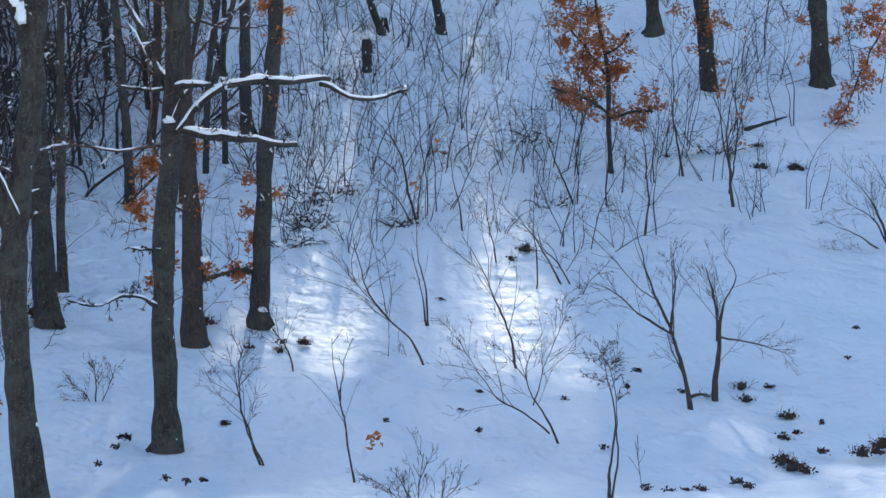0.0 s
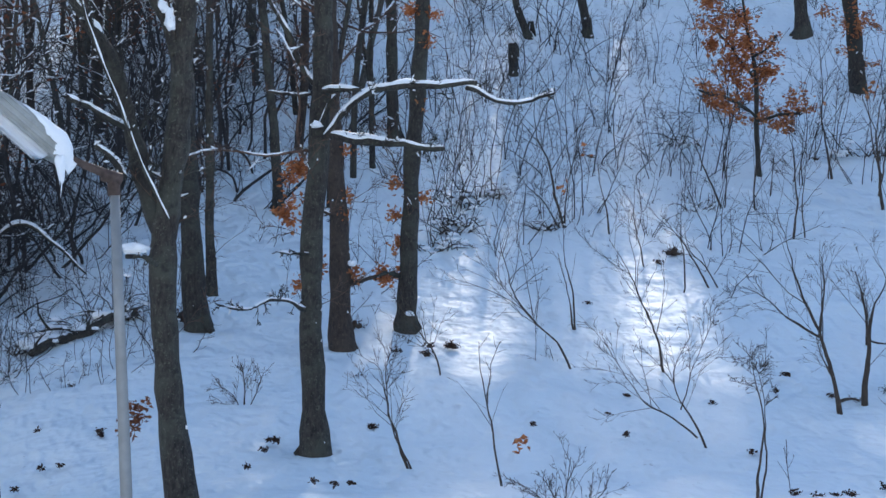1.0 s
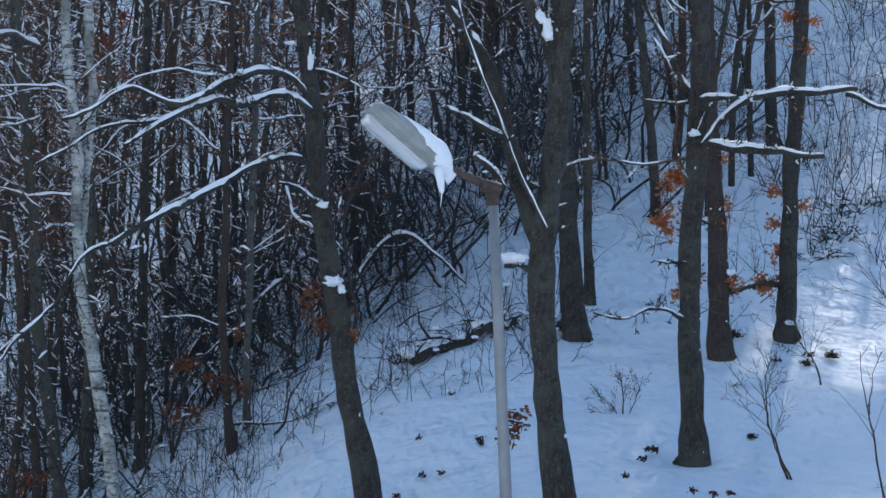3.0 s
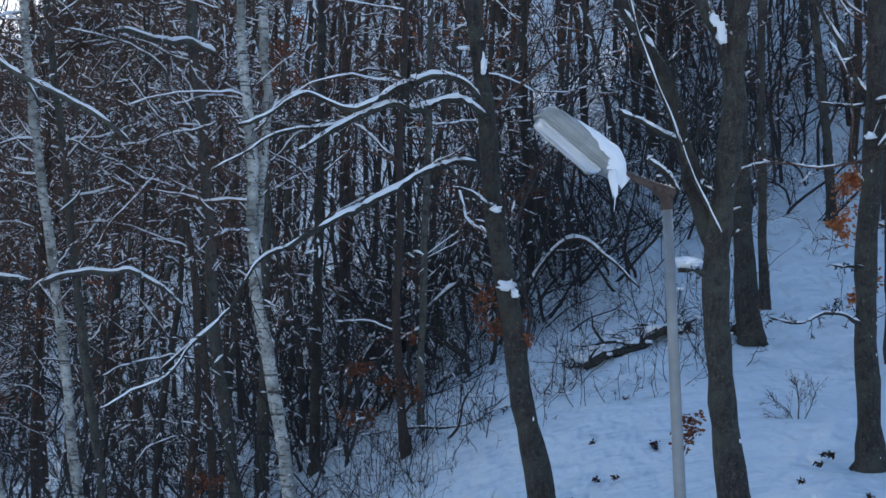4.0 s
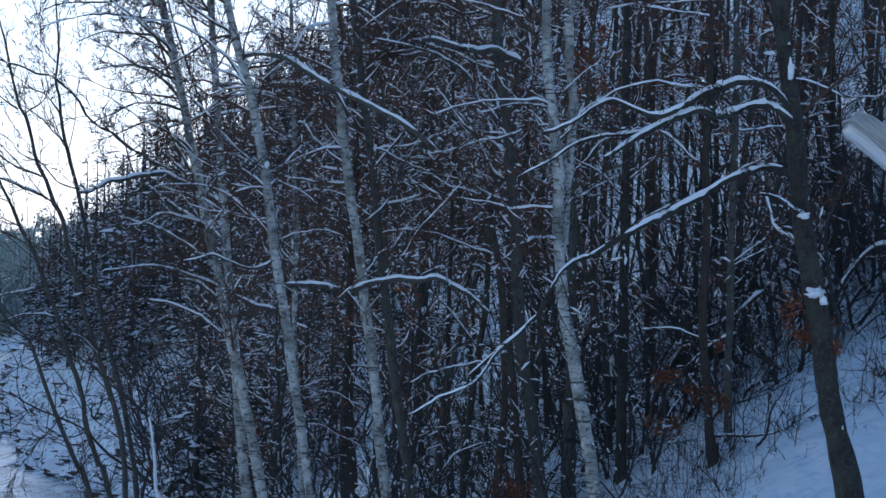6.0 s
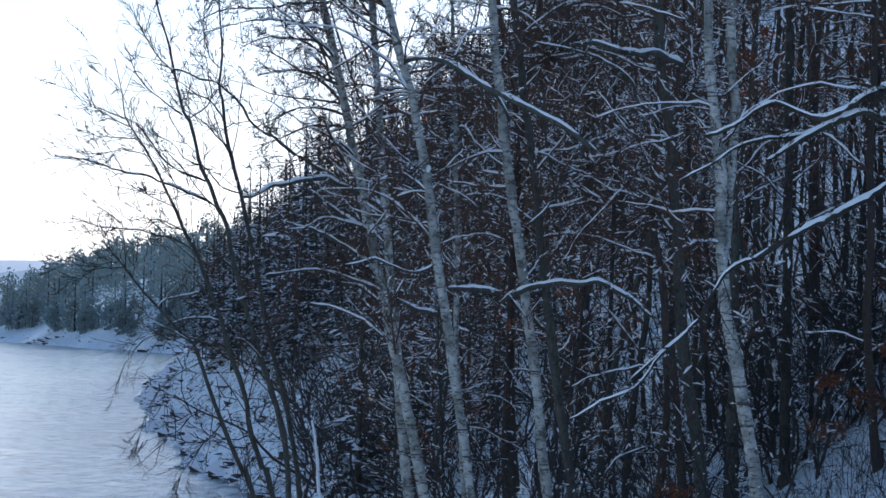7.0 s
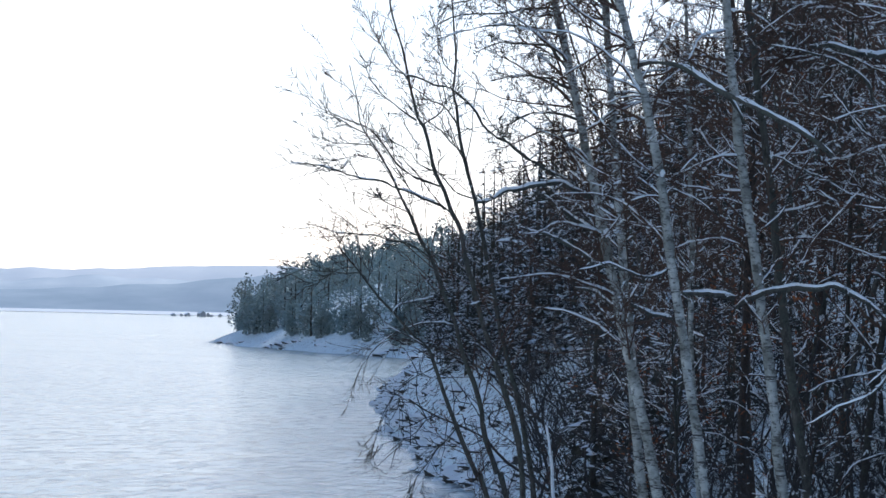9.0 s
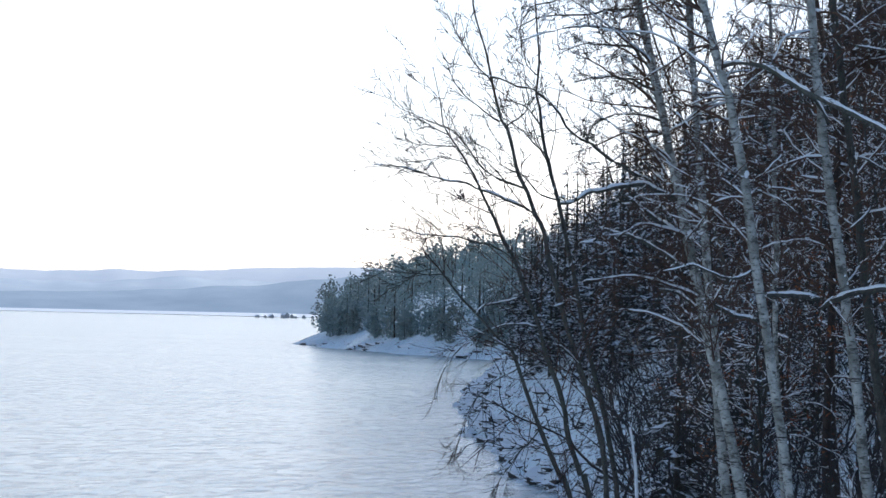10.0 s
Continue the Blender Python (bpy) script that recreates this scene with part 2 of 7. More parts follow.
class Tubes:
    """Collects round, tapered, winding tubes and small leaves into one mesh."""

    def __init__(self):
        self.v, self.f = [], []

    def add(self, pts, radii, sides=5, cap=True):
        n, base = len(pts), len(self.v)
        for i, p in enumerate(pts):
            d = (pts[min(i + 1, n - 1)] - pts[max(i - 1, 0)])
            if d.length < 1e-6:
                d = Vector((0, 0, 1))
            d.normalize()
            ref = Vector((1, 0, 0)) if abs(d.x) < 0.8 else Vector((0, 1, 0))
            a = d.cross(ref).normalized()
            b = d.cross(a)
            for k in range(sides):
                q = 2 * math.pi * k / sides
                self.v.append(p + (a * math.cos(q) + b * math.sin(q)) * radii[i])
        for i in range(n - 1):
            for k in range(sides):
                o, w = base + i * sides, (k + 1) % sides
                self.f.append((o + k, o + w, o + sides + w, o + sides + k))
        if cap:
            self.f.append(tuple(base + k for k in range(sides))[::-1])
            self.f.append(tuple(base + (n - 1) * sides + k for k in range(sides)))

    def leaf(self, p, size, rng):
        a = Vector((rng.gauss(0, 1), rng.gauss(0, 1), rng.gauss(0, 0.6))).normalized()
        b = a.cross(Vector((rng.gauss(0, 1), rng.gauss(0, 1), rng.gauss(0, 1)))).normalized()
        c, o = a.cross(b) * size * 0.18, len(self.v)
        self.v += [p, p + a * size * 0.45 + b * size * 0.28 + c, p + a * size, p + a * size * 0.5 - b * size * 0.28 + c]
        self.f += [(o, o + 1, o + 2), (o, o + 2, o + 3)]

    def blob(self, p, rx, ry, rz, rng, rings=5, sides=8, rough=0.25):
        """A lumpy pad, flat below."""
        base = len(self.v)
        seed = Vector((rng.random() * 50, rng.random() * 50, rng.random() * 50))
        for i in range(rings + 1):
            q = math.pi * i / rings
            for k in range(sides):
                w = 2 * math.pi * k / sides
                d = Vector((math.sin(q) * math.cos(w), math.sin(q) * math.sin(w), math.cos(q)))
                g = 1 + rough * noise.noise(d * 1.7 + seed) * 1.6
                z = d.z * rz * (1.0 if d.z > 0 else 0.4)
                self.v.append(p + Vector((d.x * rx * g, d.y * ry * g, z * g)))
        for i in range(rings):
            for k in range(sides):
                o, w = base + i * sides, (k + 1) % sides
                self.f.append((o + k, o + sides + k, o + sides + w, o + w))

    def mesh(self, name, mat, smooth=True):
        me = bpy.data.meshes.new(name)
        me.from_pydata([tuple(p) for p in self.v], [], self.f)
        me.materials.append(mat)
        if smooth:
            me.shade_smooth()
        return me


def part(name, tubes, mat, parent, label="", smooth=True):
    """One mesh under a thing or a part."""
    ob = new(name, tubes.mesh(name, mat, smooth) if isinstance(tubes, Tubes) else tubes)
    ob.parent = parent
    return tagged(ob, label)


def thing(name, m, label, category, group=""):
    ob = new(name)
    ob.empty_display_size = 0.2
    ob.matrix_world = m
    return tagged(ob, label, category, group)


def spline(ctrl, step):
    """A smooth line through control points (x, y, z, radius)."""
    c = [Vector(p) for p in ctrl]
    c = [c[0] * 2 - c[1]] + c + [c[-1] * 2 - c[-2]]
    out = []
    for i in range(1, len(c) - 2):
        n = max(2, int((c[i + 1] - c[i]).length / step))
        for k in range(n):
            t = k / n
            out.append(0.5 * ((2 * c[i]) + (c[i + 1] - c[i - 1]) * t + (2 * c[i - 1] - 5 * c[i] + 4 * c[i + 1] - c[i + 2]) * t * t
                              + (3 * c[i] - c[i - 1] - 3 * c[i + 1] + c[i + 2]) * t ** 3))
    out.append(c[-2])
    return [p.to_3d() for p in out], [max(p[3], 0.003) for p in out]


def wobble(pts, radii, amount, seed, knots=0.0):
    o = Vector((seed * 7.3, seed * 3.1, seed * 1.7))
    pts = [p + noise.noise_vector(p * 1.3 + o) * amount + noise.noise_vector(p * 5 + o) * amount * 0.3 for p in pts]
    return pts, [r * (1 + knots * noise.noise(p * 4 + o)) for p, r in zip(pts, radii)]


def lay_snow(snow, pts, radii, rng, fill=0.8, lift=0.75, fat=0.95, least=0.012, sides=5):
    """Snow lying on the upper side of a limb, in stretches, thinner where the limb is steep."""
    run, rr = [], []

    def flush():
        if len(run) > 1:
            rr[0] *= 0.4
            rr[-1] *= 0.4
            snow.add(run[:], rr[:], sides)
        run.clear()
        rr.clear()

    n = len(pts)
    for i in range(n):
        d = (pts[min(i + 1, n - 1)] - pts[max(i - 1, 0)]).normalized()
        flat = 1 - abs(d.z)
        hold = noise.noise(pts[i] * 1.7) * 0.6 + 0.5 if fill >= 1 else noise.noise(pts[i] * 3.4) * 0.8 + 0.5
        if (flat > 0.12 or fill >= 1) and hold < fill + 0.3 * (fill >= 1) and not (fill >= 1 and rng.random() < 0.012):
            side = Vector((0.15, -0.4 * (1 - flat), 1.0))
            side = (side - d * side.dot(d)).normalized()
            r = max(radii[i] * fat, least) * (0.62 + 0.43 * min(1, flat * 1.6)) * (1 + 0.45 * noise.noise(pts[i] * 4.5) + 0.15 * noise.noise(pts[i] * 11.0)) * rng.uniform(0.82, 1.18)
            run.append(pts[i] + side * (radii[i] * lift + r * rng.uniform(0.0, 0.35)))
            rr.append(r)
        else:
            flush()
    flush()


def finer(pts, radii, step):
    """The same line with more points."""
    out, rr = [], []
    for (a, b), (r, q) in zip(zip(pts, pts[1:]), zip(radii, radii[1:])):
        n = max(1, int((b - a).length / step))
        out += [a.lerp(b, k / n) for k in range(n)]
        rr += [r + (q - r) * k / n for k in range(n)]
    return out + [pts[-1]], rr + [radii[-1]]


def crumbs(snow, pts, radii, rng, length):
    """Small lumps of snow held here and there along a twig."""
    for k in range(int(length * 1.9 + rng.random())):
        u = rng.random() * (len(pts) - 1)
        i = min(int(u), len(pts) - 2)
        d = pts[i + 1] - pts[i]
        if d.length < 1e-5 or abs(d.z) > 0.9 * d.length:
            continue
        d.normalize()
        r = max(radii[i] * 1.1, 0.012) * rng.uniform(0.7, 1.8)
        p = pts[i].lerp(pts[i + 1], u - i) + Vector((0, 0, radii[i] * 0.7 + r * 0.25))
        h = 0.012 + r * rng.uniform(0.4, 1.2) + 0.07 * rng.random() ** 4
        tilt = Vector((rng.gauss(0, 0.3), rng.gauss(0, 0.3), rng.gauss(0, 0.3))) * r
        snow.add([p - d * h, p + Vector((0, 0, r * 0.35)) + tilt, p + d * h], [r * 0.3, r, r * 0.3], 3, False)


def shoot(rng, start, way, length, r0, r1, segs, bend, lift):
    """A winding line from start along way."""
    p, d, pts = start.copy(), way.normalized(), [start.copy()]
    for i in range(segs):
        d = (d + Vector((rng.gauss(0, bend), rng.gauss(0, bend), rng.gauss(0, bend) + lift))).normalized()
        p = p + d * (length / segs)
        pts.append(p.copy())
    return pts, [r0 + (r1 - r0) * i / segs for i in range(segs + 1)]


def sprout(rng, wood, snow, pts, radii, level, spec):
    """Side branches along a limb, and theirs in turn. spec, level by level: number, share of the parent's length, angle, bend, lift, sides,
    from where along the parent, the chance of snow and, on the first level, the least radius and the radius for a metre of length."""
    if level >= len(spec):
        return
    count, share, angle, bend, lift, sides, first, white = spec[level][:8]
    length = sum((b - a).length for a, b in zip(pts, pts[1:]))
    for k in range(max(1, round(count * rng.uniform(0.75, 1.25)))):
        u = first + (1 - first) * rng.random() ** 0.9
        i = min(int(u * (len(pts) - 1)), len(pts) - 2)
        p = pts[i].lerp(pts[i + 1], u * (len(pts) - 1) - i)
        d = (pts[i + 1] - pts[i]).normalized()
        side = d.orthogonal().normalized()
        side.rotate(Matrix.Rotation(rng.uniform(0, 2 * math.pi), 3, d))
        a = radians(angle * rng.uniform(0.65, 1.3))
        way = d * math.cos(a) + side * math.sin(a)
        ln = length * share * rng.uniform(0.5, 1.25) * (1.15 - 0.55 * u)
        least, slim = spec[0][8:] or (0.0045, 0.014)
        r = max(min(radii[i] * 0.62, ln * slim), least)
        segs = max(1 if level > 1 else 2, min(7, int(ln / 0.30)))
        q, qr = shoot(rng, p, way, ln, r, r * 0.3, segs, bend, lift)
        wood.add(q, qr, sides, False)
        if rng.random() < white:
            if level < 2 and ln > 0.6 and r > 0.0088:
                lay_snow(snow, *finer(q, qr, 0.10), rng, 0.60, 0.6, 1.0, 0.011, 4)
            crumbs(snow, q, qr, rng, ln)
        sprout(rng, wood, snow, q, qr, level + 1, spec)


def stand(x, y, turn=0.0, dz=0.0):
    return pose(x, y, height(x, y) + dz, 0, 0, turn)
# ---- the land, the lake and the distance ----


def bumps(x, y, r):
    p = Vector((x, y, 0))
    n = 0.16 * noise.noise(p * 0.22) + 0.06 * noise.noise(p * 0.8) + 0.04 * noise.noise(Vector((x * 1.5, y * 0.8, 0)))
    if r > 90:
        n += min(1.0, (r - 90) / 60) * (1.2 * noise.noise(p * 0.05) + 0.5 * noise.noise(p * 0.16))
    return n * min(1.0, max(0.0, (r - 4) / 12))


def build_ground():
    rings, r = [], 1.5
    while r < 4700:
        rings.append(r)
        if 24 < r < 62:
            r += 0.30
        elif r < 24:
            r += 1.6
        elif r < 400:
            r *= 1.008
        elif r < 900:
            r *= 1.014
        else:
            r *= 1.12
    turns = [-180 + 6 * k for k in range(22)] + [-46 + 2 * k for k in range(12)] + [-22 + 0.375 * k for k in range(155)] + [37 + 3 * k for k in range(4)] + [50 + 6 * k for k in range(22)]
    v, f, n = [], [], len(turns)
    for r in rings:
        for a in turns:
            x, y = -r * math.sin(radians(a)), r * math.cos(radians(a))
            v.append((x, y, height(x, y) + bumps(x, y, r)))
    for i in range(len(rings) - 1):
        for k in range(n):
            o, w = i * n, (k + 1) % n
            f.append((o + k, o + n + k, o + n + w, o + w))
    v.append((0, 0, height(0, 0.1)))
    f += [(k, (k + 1) % n, len(v) - 1) for k in range(n)]
    me = bpy.data.meshes.new("ground")
    me.from_pydata(v, [], f)
    me.materials.append(GROUND)
    me.shade_smooth()
    me.flip_normals()
    return tagged(new("ground", me), "snow-covered hillside falling to a rocky lake shore", "ground", kind="structure")


build_ground()


def build_lake():
    v, f = [], []
    rings = (4, 60, 200, 600, 1400, 2300, 4700)
    for r in rings:
        for k in range(48):
            v.append((r * math.cos(k * math.pi / 24), r * math.sin(k * math.pi / 24), 0.0))
    for i in range(len(rings) - 1):
        for k in range(48):
            o, w = i * 48, (k + 1) % 48
            f.append((o + k, o + w, o + 48 + w, o + 48 + k))
    me = bpy.data.meshes.new("water")
    me.from_pydata(v, [], f)
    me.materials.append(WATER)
    tagged(new("water", me), "wide grey-blue lake with small wind ripples", "lake", kind="structure")


build_lake()


def far_ridge(name, r, tops, mat, label, seed, rough):
    """A wooded ridge far beyond the lake, with a rolling skyline; tops: bearing and height."""
    v, f = [], []
    a0, a1 = tops[0][0], tops[-1][0]
    n = 160
    for k in range(n + 1):
        a = a0 + (a1 - a0) * k / n
        h = lerp_table(tops, a) * (1 + rough * noise.noise(Vector((a * 0.9, seed, 0)))) + 1.2 * noise.noise(Vector((a * 9, seed, 3)))
        for d, z in ((-260, -2.0), (-150, 0.45 * h), (0, h), (300, 0.5 * h)):
            q = r + d
            v.append((-q * math.sin(radians(a)), q * math.cos(radians(a)), z))
    for k in range(n):
        for j in range(3):
            o = k * 4 + j
            f.append((o, o + 4, o + 5, o + 1))
    me = bpy.data.meshes.new(name)
    me.from_pydata(v, [], f)
    me.materials.append(mat)
    me.shade_smooth()
    tagged(new(name, me), label, "hills", kind="structure")


# the haze over the far ridges is painted into their base colours
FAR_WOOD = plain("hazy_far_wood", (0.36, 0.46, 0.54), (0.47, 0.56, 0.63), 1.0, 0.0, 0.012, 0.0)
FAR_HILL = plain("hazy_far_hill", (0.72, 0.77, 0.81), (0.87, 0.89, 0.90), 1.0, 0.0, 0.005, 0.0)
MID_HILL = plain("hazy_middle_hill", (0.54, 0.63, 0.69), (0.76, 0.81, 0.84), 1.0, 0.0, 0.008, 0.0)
ICE = snow_material("lake_ice", 0.02)
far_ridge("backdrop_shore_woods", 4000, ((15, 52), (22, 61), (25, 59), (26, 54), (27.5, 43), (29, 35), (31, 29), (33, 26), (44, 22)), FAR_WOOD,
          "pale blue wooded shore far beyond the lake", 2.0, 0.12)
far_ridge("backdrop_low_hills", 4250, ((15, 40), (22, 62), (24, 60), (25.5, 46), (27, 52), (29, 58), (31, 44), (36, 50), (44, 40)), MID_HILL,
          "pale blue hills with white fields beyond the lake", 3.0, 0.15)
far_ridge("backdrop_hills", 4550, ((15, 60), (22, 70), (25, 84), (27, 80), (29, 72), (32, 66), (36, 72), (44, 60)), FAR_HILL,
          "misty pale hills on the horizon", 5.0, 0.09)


def build_ice():
    v, f = [], []
    for k in range(61):
        a = 20 + 30 * k / 60
        inner = 2450 + 200 * noise.noise(Vector((a * 0.35, 1, 0))) + max(0, (a - 30)) * 22
        for r in (inner, 3780):
            v.append((-r * math.sin(radians(a)), r * math.cos(radians(a)), 0.35))
    for k in range(60):
        f.append((2 * k, 2 * k + 1, 2 * k + 3, 2 * k + 2))
    me = bpy.data.meshes.new("ice")
    me.from_pydata(v, [], f)
    me.materials.append(ICE)
    me.flip_normals()
    tagged(new("ice", me), "white snow-covered ice along the far shore", "ice", kind="structure")


build_ice()


def shore_rocks():
    """Dark stones along the waterline of the near bank."""
    rng = random.Random(51)
    t = Tubes()
    for k in range(1000):
        r = rng.uniform(112, 370)
        a = lerp_table(SHORE, r) - math.degrees((abs(rng.gauss(0, 1.3)) - 0.35) / r)
        x, y = -r * math.sin(radians(a)), r * math.cos(radians(a))
        w = 0.16 + 0.62 * rng.random() ** 1.6
        t.blob(Vector((x, y, max(height(x, y), 0.0) + bumps(x, y, r) * 0.5)), w * 1.3, w, w * 0.6, rng, 4, 6, 0.6)
    for k in range(1800):
        r = 84 + 190 * rng.random() ** 1.5
        a = lerp_table(SHORE, r) - math.degrees(rng.uniform(0.5, 12.0) / r)
        x, y = -r * math.sin(radians(a)), r * math.cos(radians(a))
        w = 0.04 + 0.13 * rng.random() ** 2
        t.blob(Vector((x, y, max(height(x, y), 0.0) + bumps(x, y, r))), w * 1.6, w * 1.2, w * 0.55, rng, 3, 5, 0.7)
    for k in range(110):
        r = rng.uniform(440, 760)
        a = lerp_table(SHORE, r) - math.degrees(abs(rng.gauss(0.4, 2.5)) / r)
        x, y = -r * math.sin(radians(a)), r * math.cos(radians(a))
        w = rng.uniform(0.3, 0.9)
        t.blob(Vector((x, y, max(height(x, y), 0.0))), w * 1.6, w, w * 0.6, rng, 3, 6, 0.6)
    me = t.mesh("shore_rocks", ROCK, False)
    tagged(new("shore_rocks", me), "dark snow-dusted stones along the waterline", "rocks", kind="stuff")


ROCK = bark("shore_rock", (0.03, 0.028, 0.026), (0.11, 0.10, 0.09), (0.07, 0.065, 0.055), 0.0)
shore_rocks()

# ---- the trees that stand out one by one ----
FINE = ((6, 0.20, 60, 0.10, 0.0, 3, 0.35, 0.2, 0.005, 0.007), (7, 0.45, 45, 0.13, 0.0, 3, 0.2, 0.15), (4, 0.45, 40, 0.15, 0.0, 3, 0.2, 0.1))
POPLAR = ((12, 0.12, 58, 0.18, 0.03, 4, 0.25, 0.7, 0.006, 0.011), (7, 0.42, 45, 0.13, 0.03, 3, 0.2, 0.5), (4, 0.42, 40, 0.15, 0.02, 3, 0.2, 0.3))
BANK = ((20, 0.15, 44, 0.12, 0.07, 3, 0.42, 0.08, 0.006, 0.007), (4, 0.5, 40, 0.13, 0.04, 3, 0.12, 0.03), (3, 0.42, 36, 0.14, 0.03, 3, 0.15, 0.0))
FAN = ((14, 0.15, 58, 0.17, 0.03, 4, 0.45, 0.6, 0.006, 0.011), (9, 0.5, 48, 0.18, 0.01, 3, 0.1, 0.4), (5, 0.45, 42, 0.2, 0.01, 3, 0.15, 0.2))
BROOM = ((16, 0.30, 46, 0.16, 0.03, 3, 0.10, 0.3, 0.005, 0.008), (5, 0.5, 44, 0.2, 0.02, 3, 0.1, 0.2), (2, 0.5, 40, 0.2, 0.02, 3, 0.12, 0.0))
SPRIG = ((12, 0.44, 36, 0.10, 0.07, 3, 0.10, 0.05, 0.006, 0.007), (5, 0.5, 34, 0.11, 0.06, 3, 0.12, 0.03), (0.9, 0.6, 30, 0.10, 0.04, 3, 0.2, 0.0))
LIMB = ((14, 0.17, 52, 0.2, 0.0, 4, 0.1, 0.6, 0.006, 0.010), (5, 0.5, 45, 0.2, 0.0, 3, 0.12, 0.4), (3, 0.5, 42, 0.2, 0.0, 3, 0.2, 0.2))


ARCH = ((13, 0.32, 46, 0.16, 0.02, 3, 0.10, 0.35, 0.005, 0.008), (6, 0.48, 44, 0.2, 0.01, 3, 0.10, 0.25), (2, 0.45, 40, 0.18, 0.01, 3, 0.2, 0.1))


def key_tree(name, x, y, turn, trunk, mat, label, seed, spec=None, arches=0, aim=-1.0):
    """A tree with its trunk along control points (right, away, up, radius) from its foot, and fine side branches."""
    rng = random.Random(seed * 13 + 5)
    tree = thing(name, stand(x, y, turn), label, "tree", "trees of the wood")
    wood, twigs, snow = Tubes(), Tubes(), Tubes()
    pts, radii = wobble(*spline(trunk, 0.22), 0.035, seed, 0.22)
    o = Vector((seed * 2.1, 0, 0))
    radii = [r * (1 + 0.10 * math.exp(-max(0.0, p.z) * 5.0)) for p, r in zip(pts, radii)]
    wood.add(pts, radii, 14)
    # root swellings at the foot and knots along the trunk
    for i, v in enumerate(wood.v):
        q = pts[min(i // 14, len(pts) - 1)]
        swell = math.exp(-max(0.0, v.z) * 3.5)
        wood.v[i] = q + (v - q) * (1 + 0.10 * noise.noise(v * 3.0 + o) + 0.45 * swell * max(0.0, noise.noise((v - q).normalized() * 1.6 + o)))
    # roots that run out into the snow, following the slope
    r = radii[0]
    for k in range(3 if r > 0.07 else 0):
        u = rng.uniform(0, 6.28)
        out = Vector((math.cos(u), math.sin(u), 0))
        far = pts[0] + out * r * rng.uniform(1.15, 1.5)
        far.z = 0.22 * far.y - 0.05
        wood.add([Vector((pts[0].x, pts[0].y, 0.30)) + out * r * 0.40, Vector((pts[0].x, pts[0].y, 0.06)) + out * r * 0.8, far], [r * 0.22, r * 0.34, r * 0.15], 8)
    sprout(rng, twigs, snow, pts, radii, 0, spec or FINE)
    # arching side branches, most of them reaching for the light over the lake
    for k in range(round(arches * 1.2)):
        i = int(len(pts) * (0.99 - 0.45 * rng.random() ** 1.3))
        way = Vector((aim * rng.uniform(0.5, 1.2) * (1 if rng.random() < 0.8 else -0.8), rng.gauss(0, 0.45), rng.uniform(0.1, 0.9)))
        ln = rng.uniform(0.9, 2.4)
        q, qr = shoot(rng, pts[i], way, ln, min(radii[i] * 0.4, 0.010 + ln * 0.006), 0.004, 12, 0.16, -0.03)
        twigs.add(q, qr, 5, False)
        if rng.random() < 0.7:
            lay_snow(snow, *finer(q, qr, 0.08), rng, 0.8, 0.65, 1.15, 0.014, 5)
        sprout(rng, twigs, snow, q, qr, 0, ARCH)
    # snow stuck to one side of the trunk
    for k in range(int(len(pts) * 0.35)):
        i = rng.randrange(2, len(pts))
        u = rng.gauss(0.15, 0.5) if rng.random() < 0.75 else rng.uniform(0, 3.1)
        w = radii[i]
        snow.blob(pts[i] + Vector((math.cos(u) * w * 0.95, -abs(math.sin(u)) * w * 0.95, rng.uniform(-0.1, 0.1))), rng.uniform(0.006, 0.018), 0.012,
                  rng.uniform(0.008, 0.035), rng, 4, 6, 0.6)
    part("trunk", wood, mat, tree)
    tagged(part("crown", twigs, TWIG, tree), kind="stuff")
    if snow.v:
        tagged(part("snow", snow, SNOW, tree, "white snow clinging to bark and twigs"), kind="stuff")
    return tree


def limb(tree, ctrl, mat, fill, seed, spec=None, kink=1.0):
    """A bough of its own, with its twigs and the snow that lies on it."""
    rng = random.Random(seed * 31 + 7)
    wood, snow = Tubes(), Tubes()
    pts, radii = wobble(*spline(ctrl, 0.08), 0.05 * kink, seed, 0.35)
    pts = [p + (noise.noise_vector(p * 3.1) * 0.035 + noise.noise_vector(p * 9.0) * 0.010) * kink for p in pts]
    wood.add(pts, radii, 8)
    sprout(rng, wood, snow, pts, radii, 0, spec or LIMB)
    if fill > 0:
        lay_snow(snow, pts, radii, rng, fill, 0.8, 0.82, 0.013, 7)
    bough = part("branch", wood, mat, tree)
    if snow.v:
        tagged(part("snow", snow, SNOW, bough, "white snow lying along the bough"), kind="stuff")



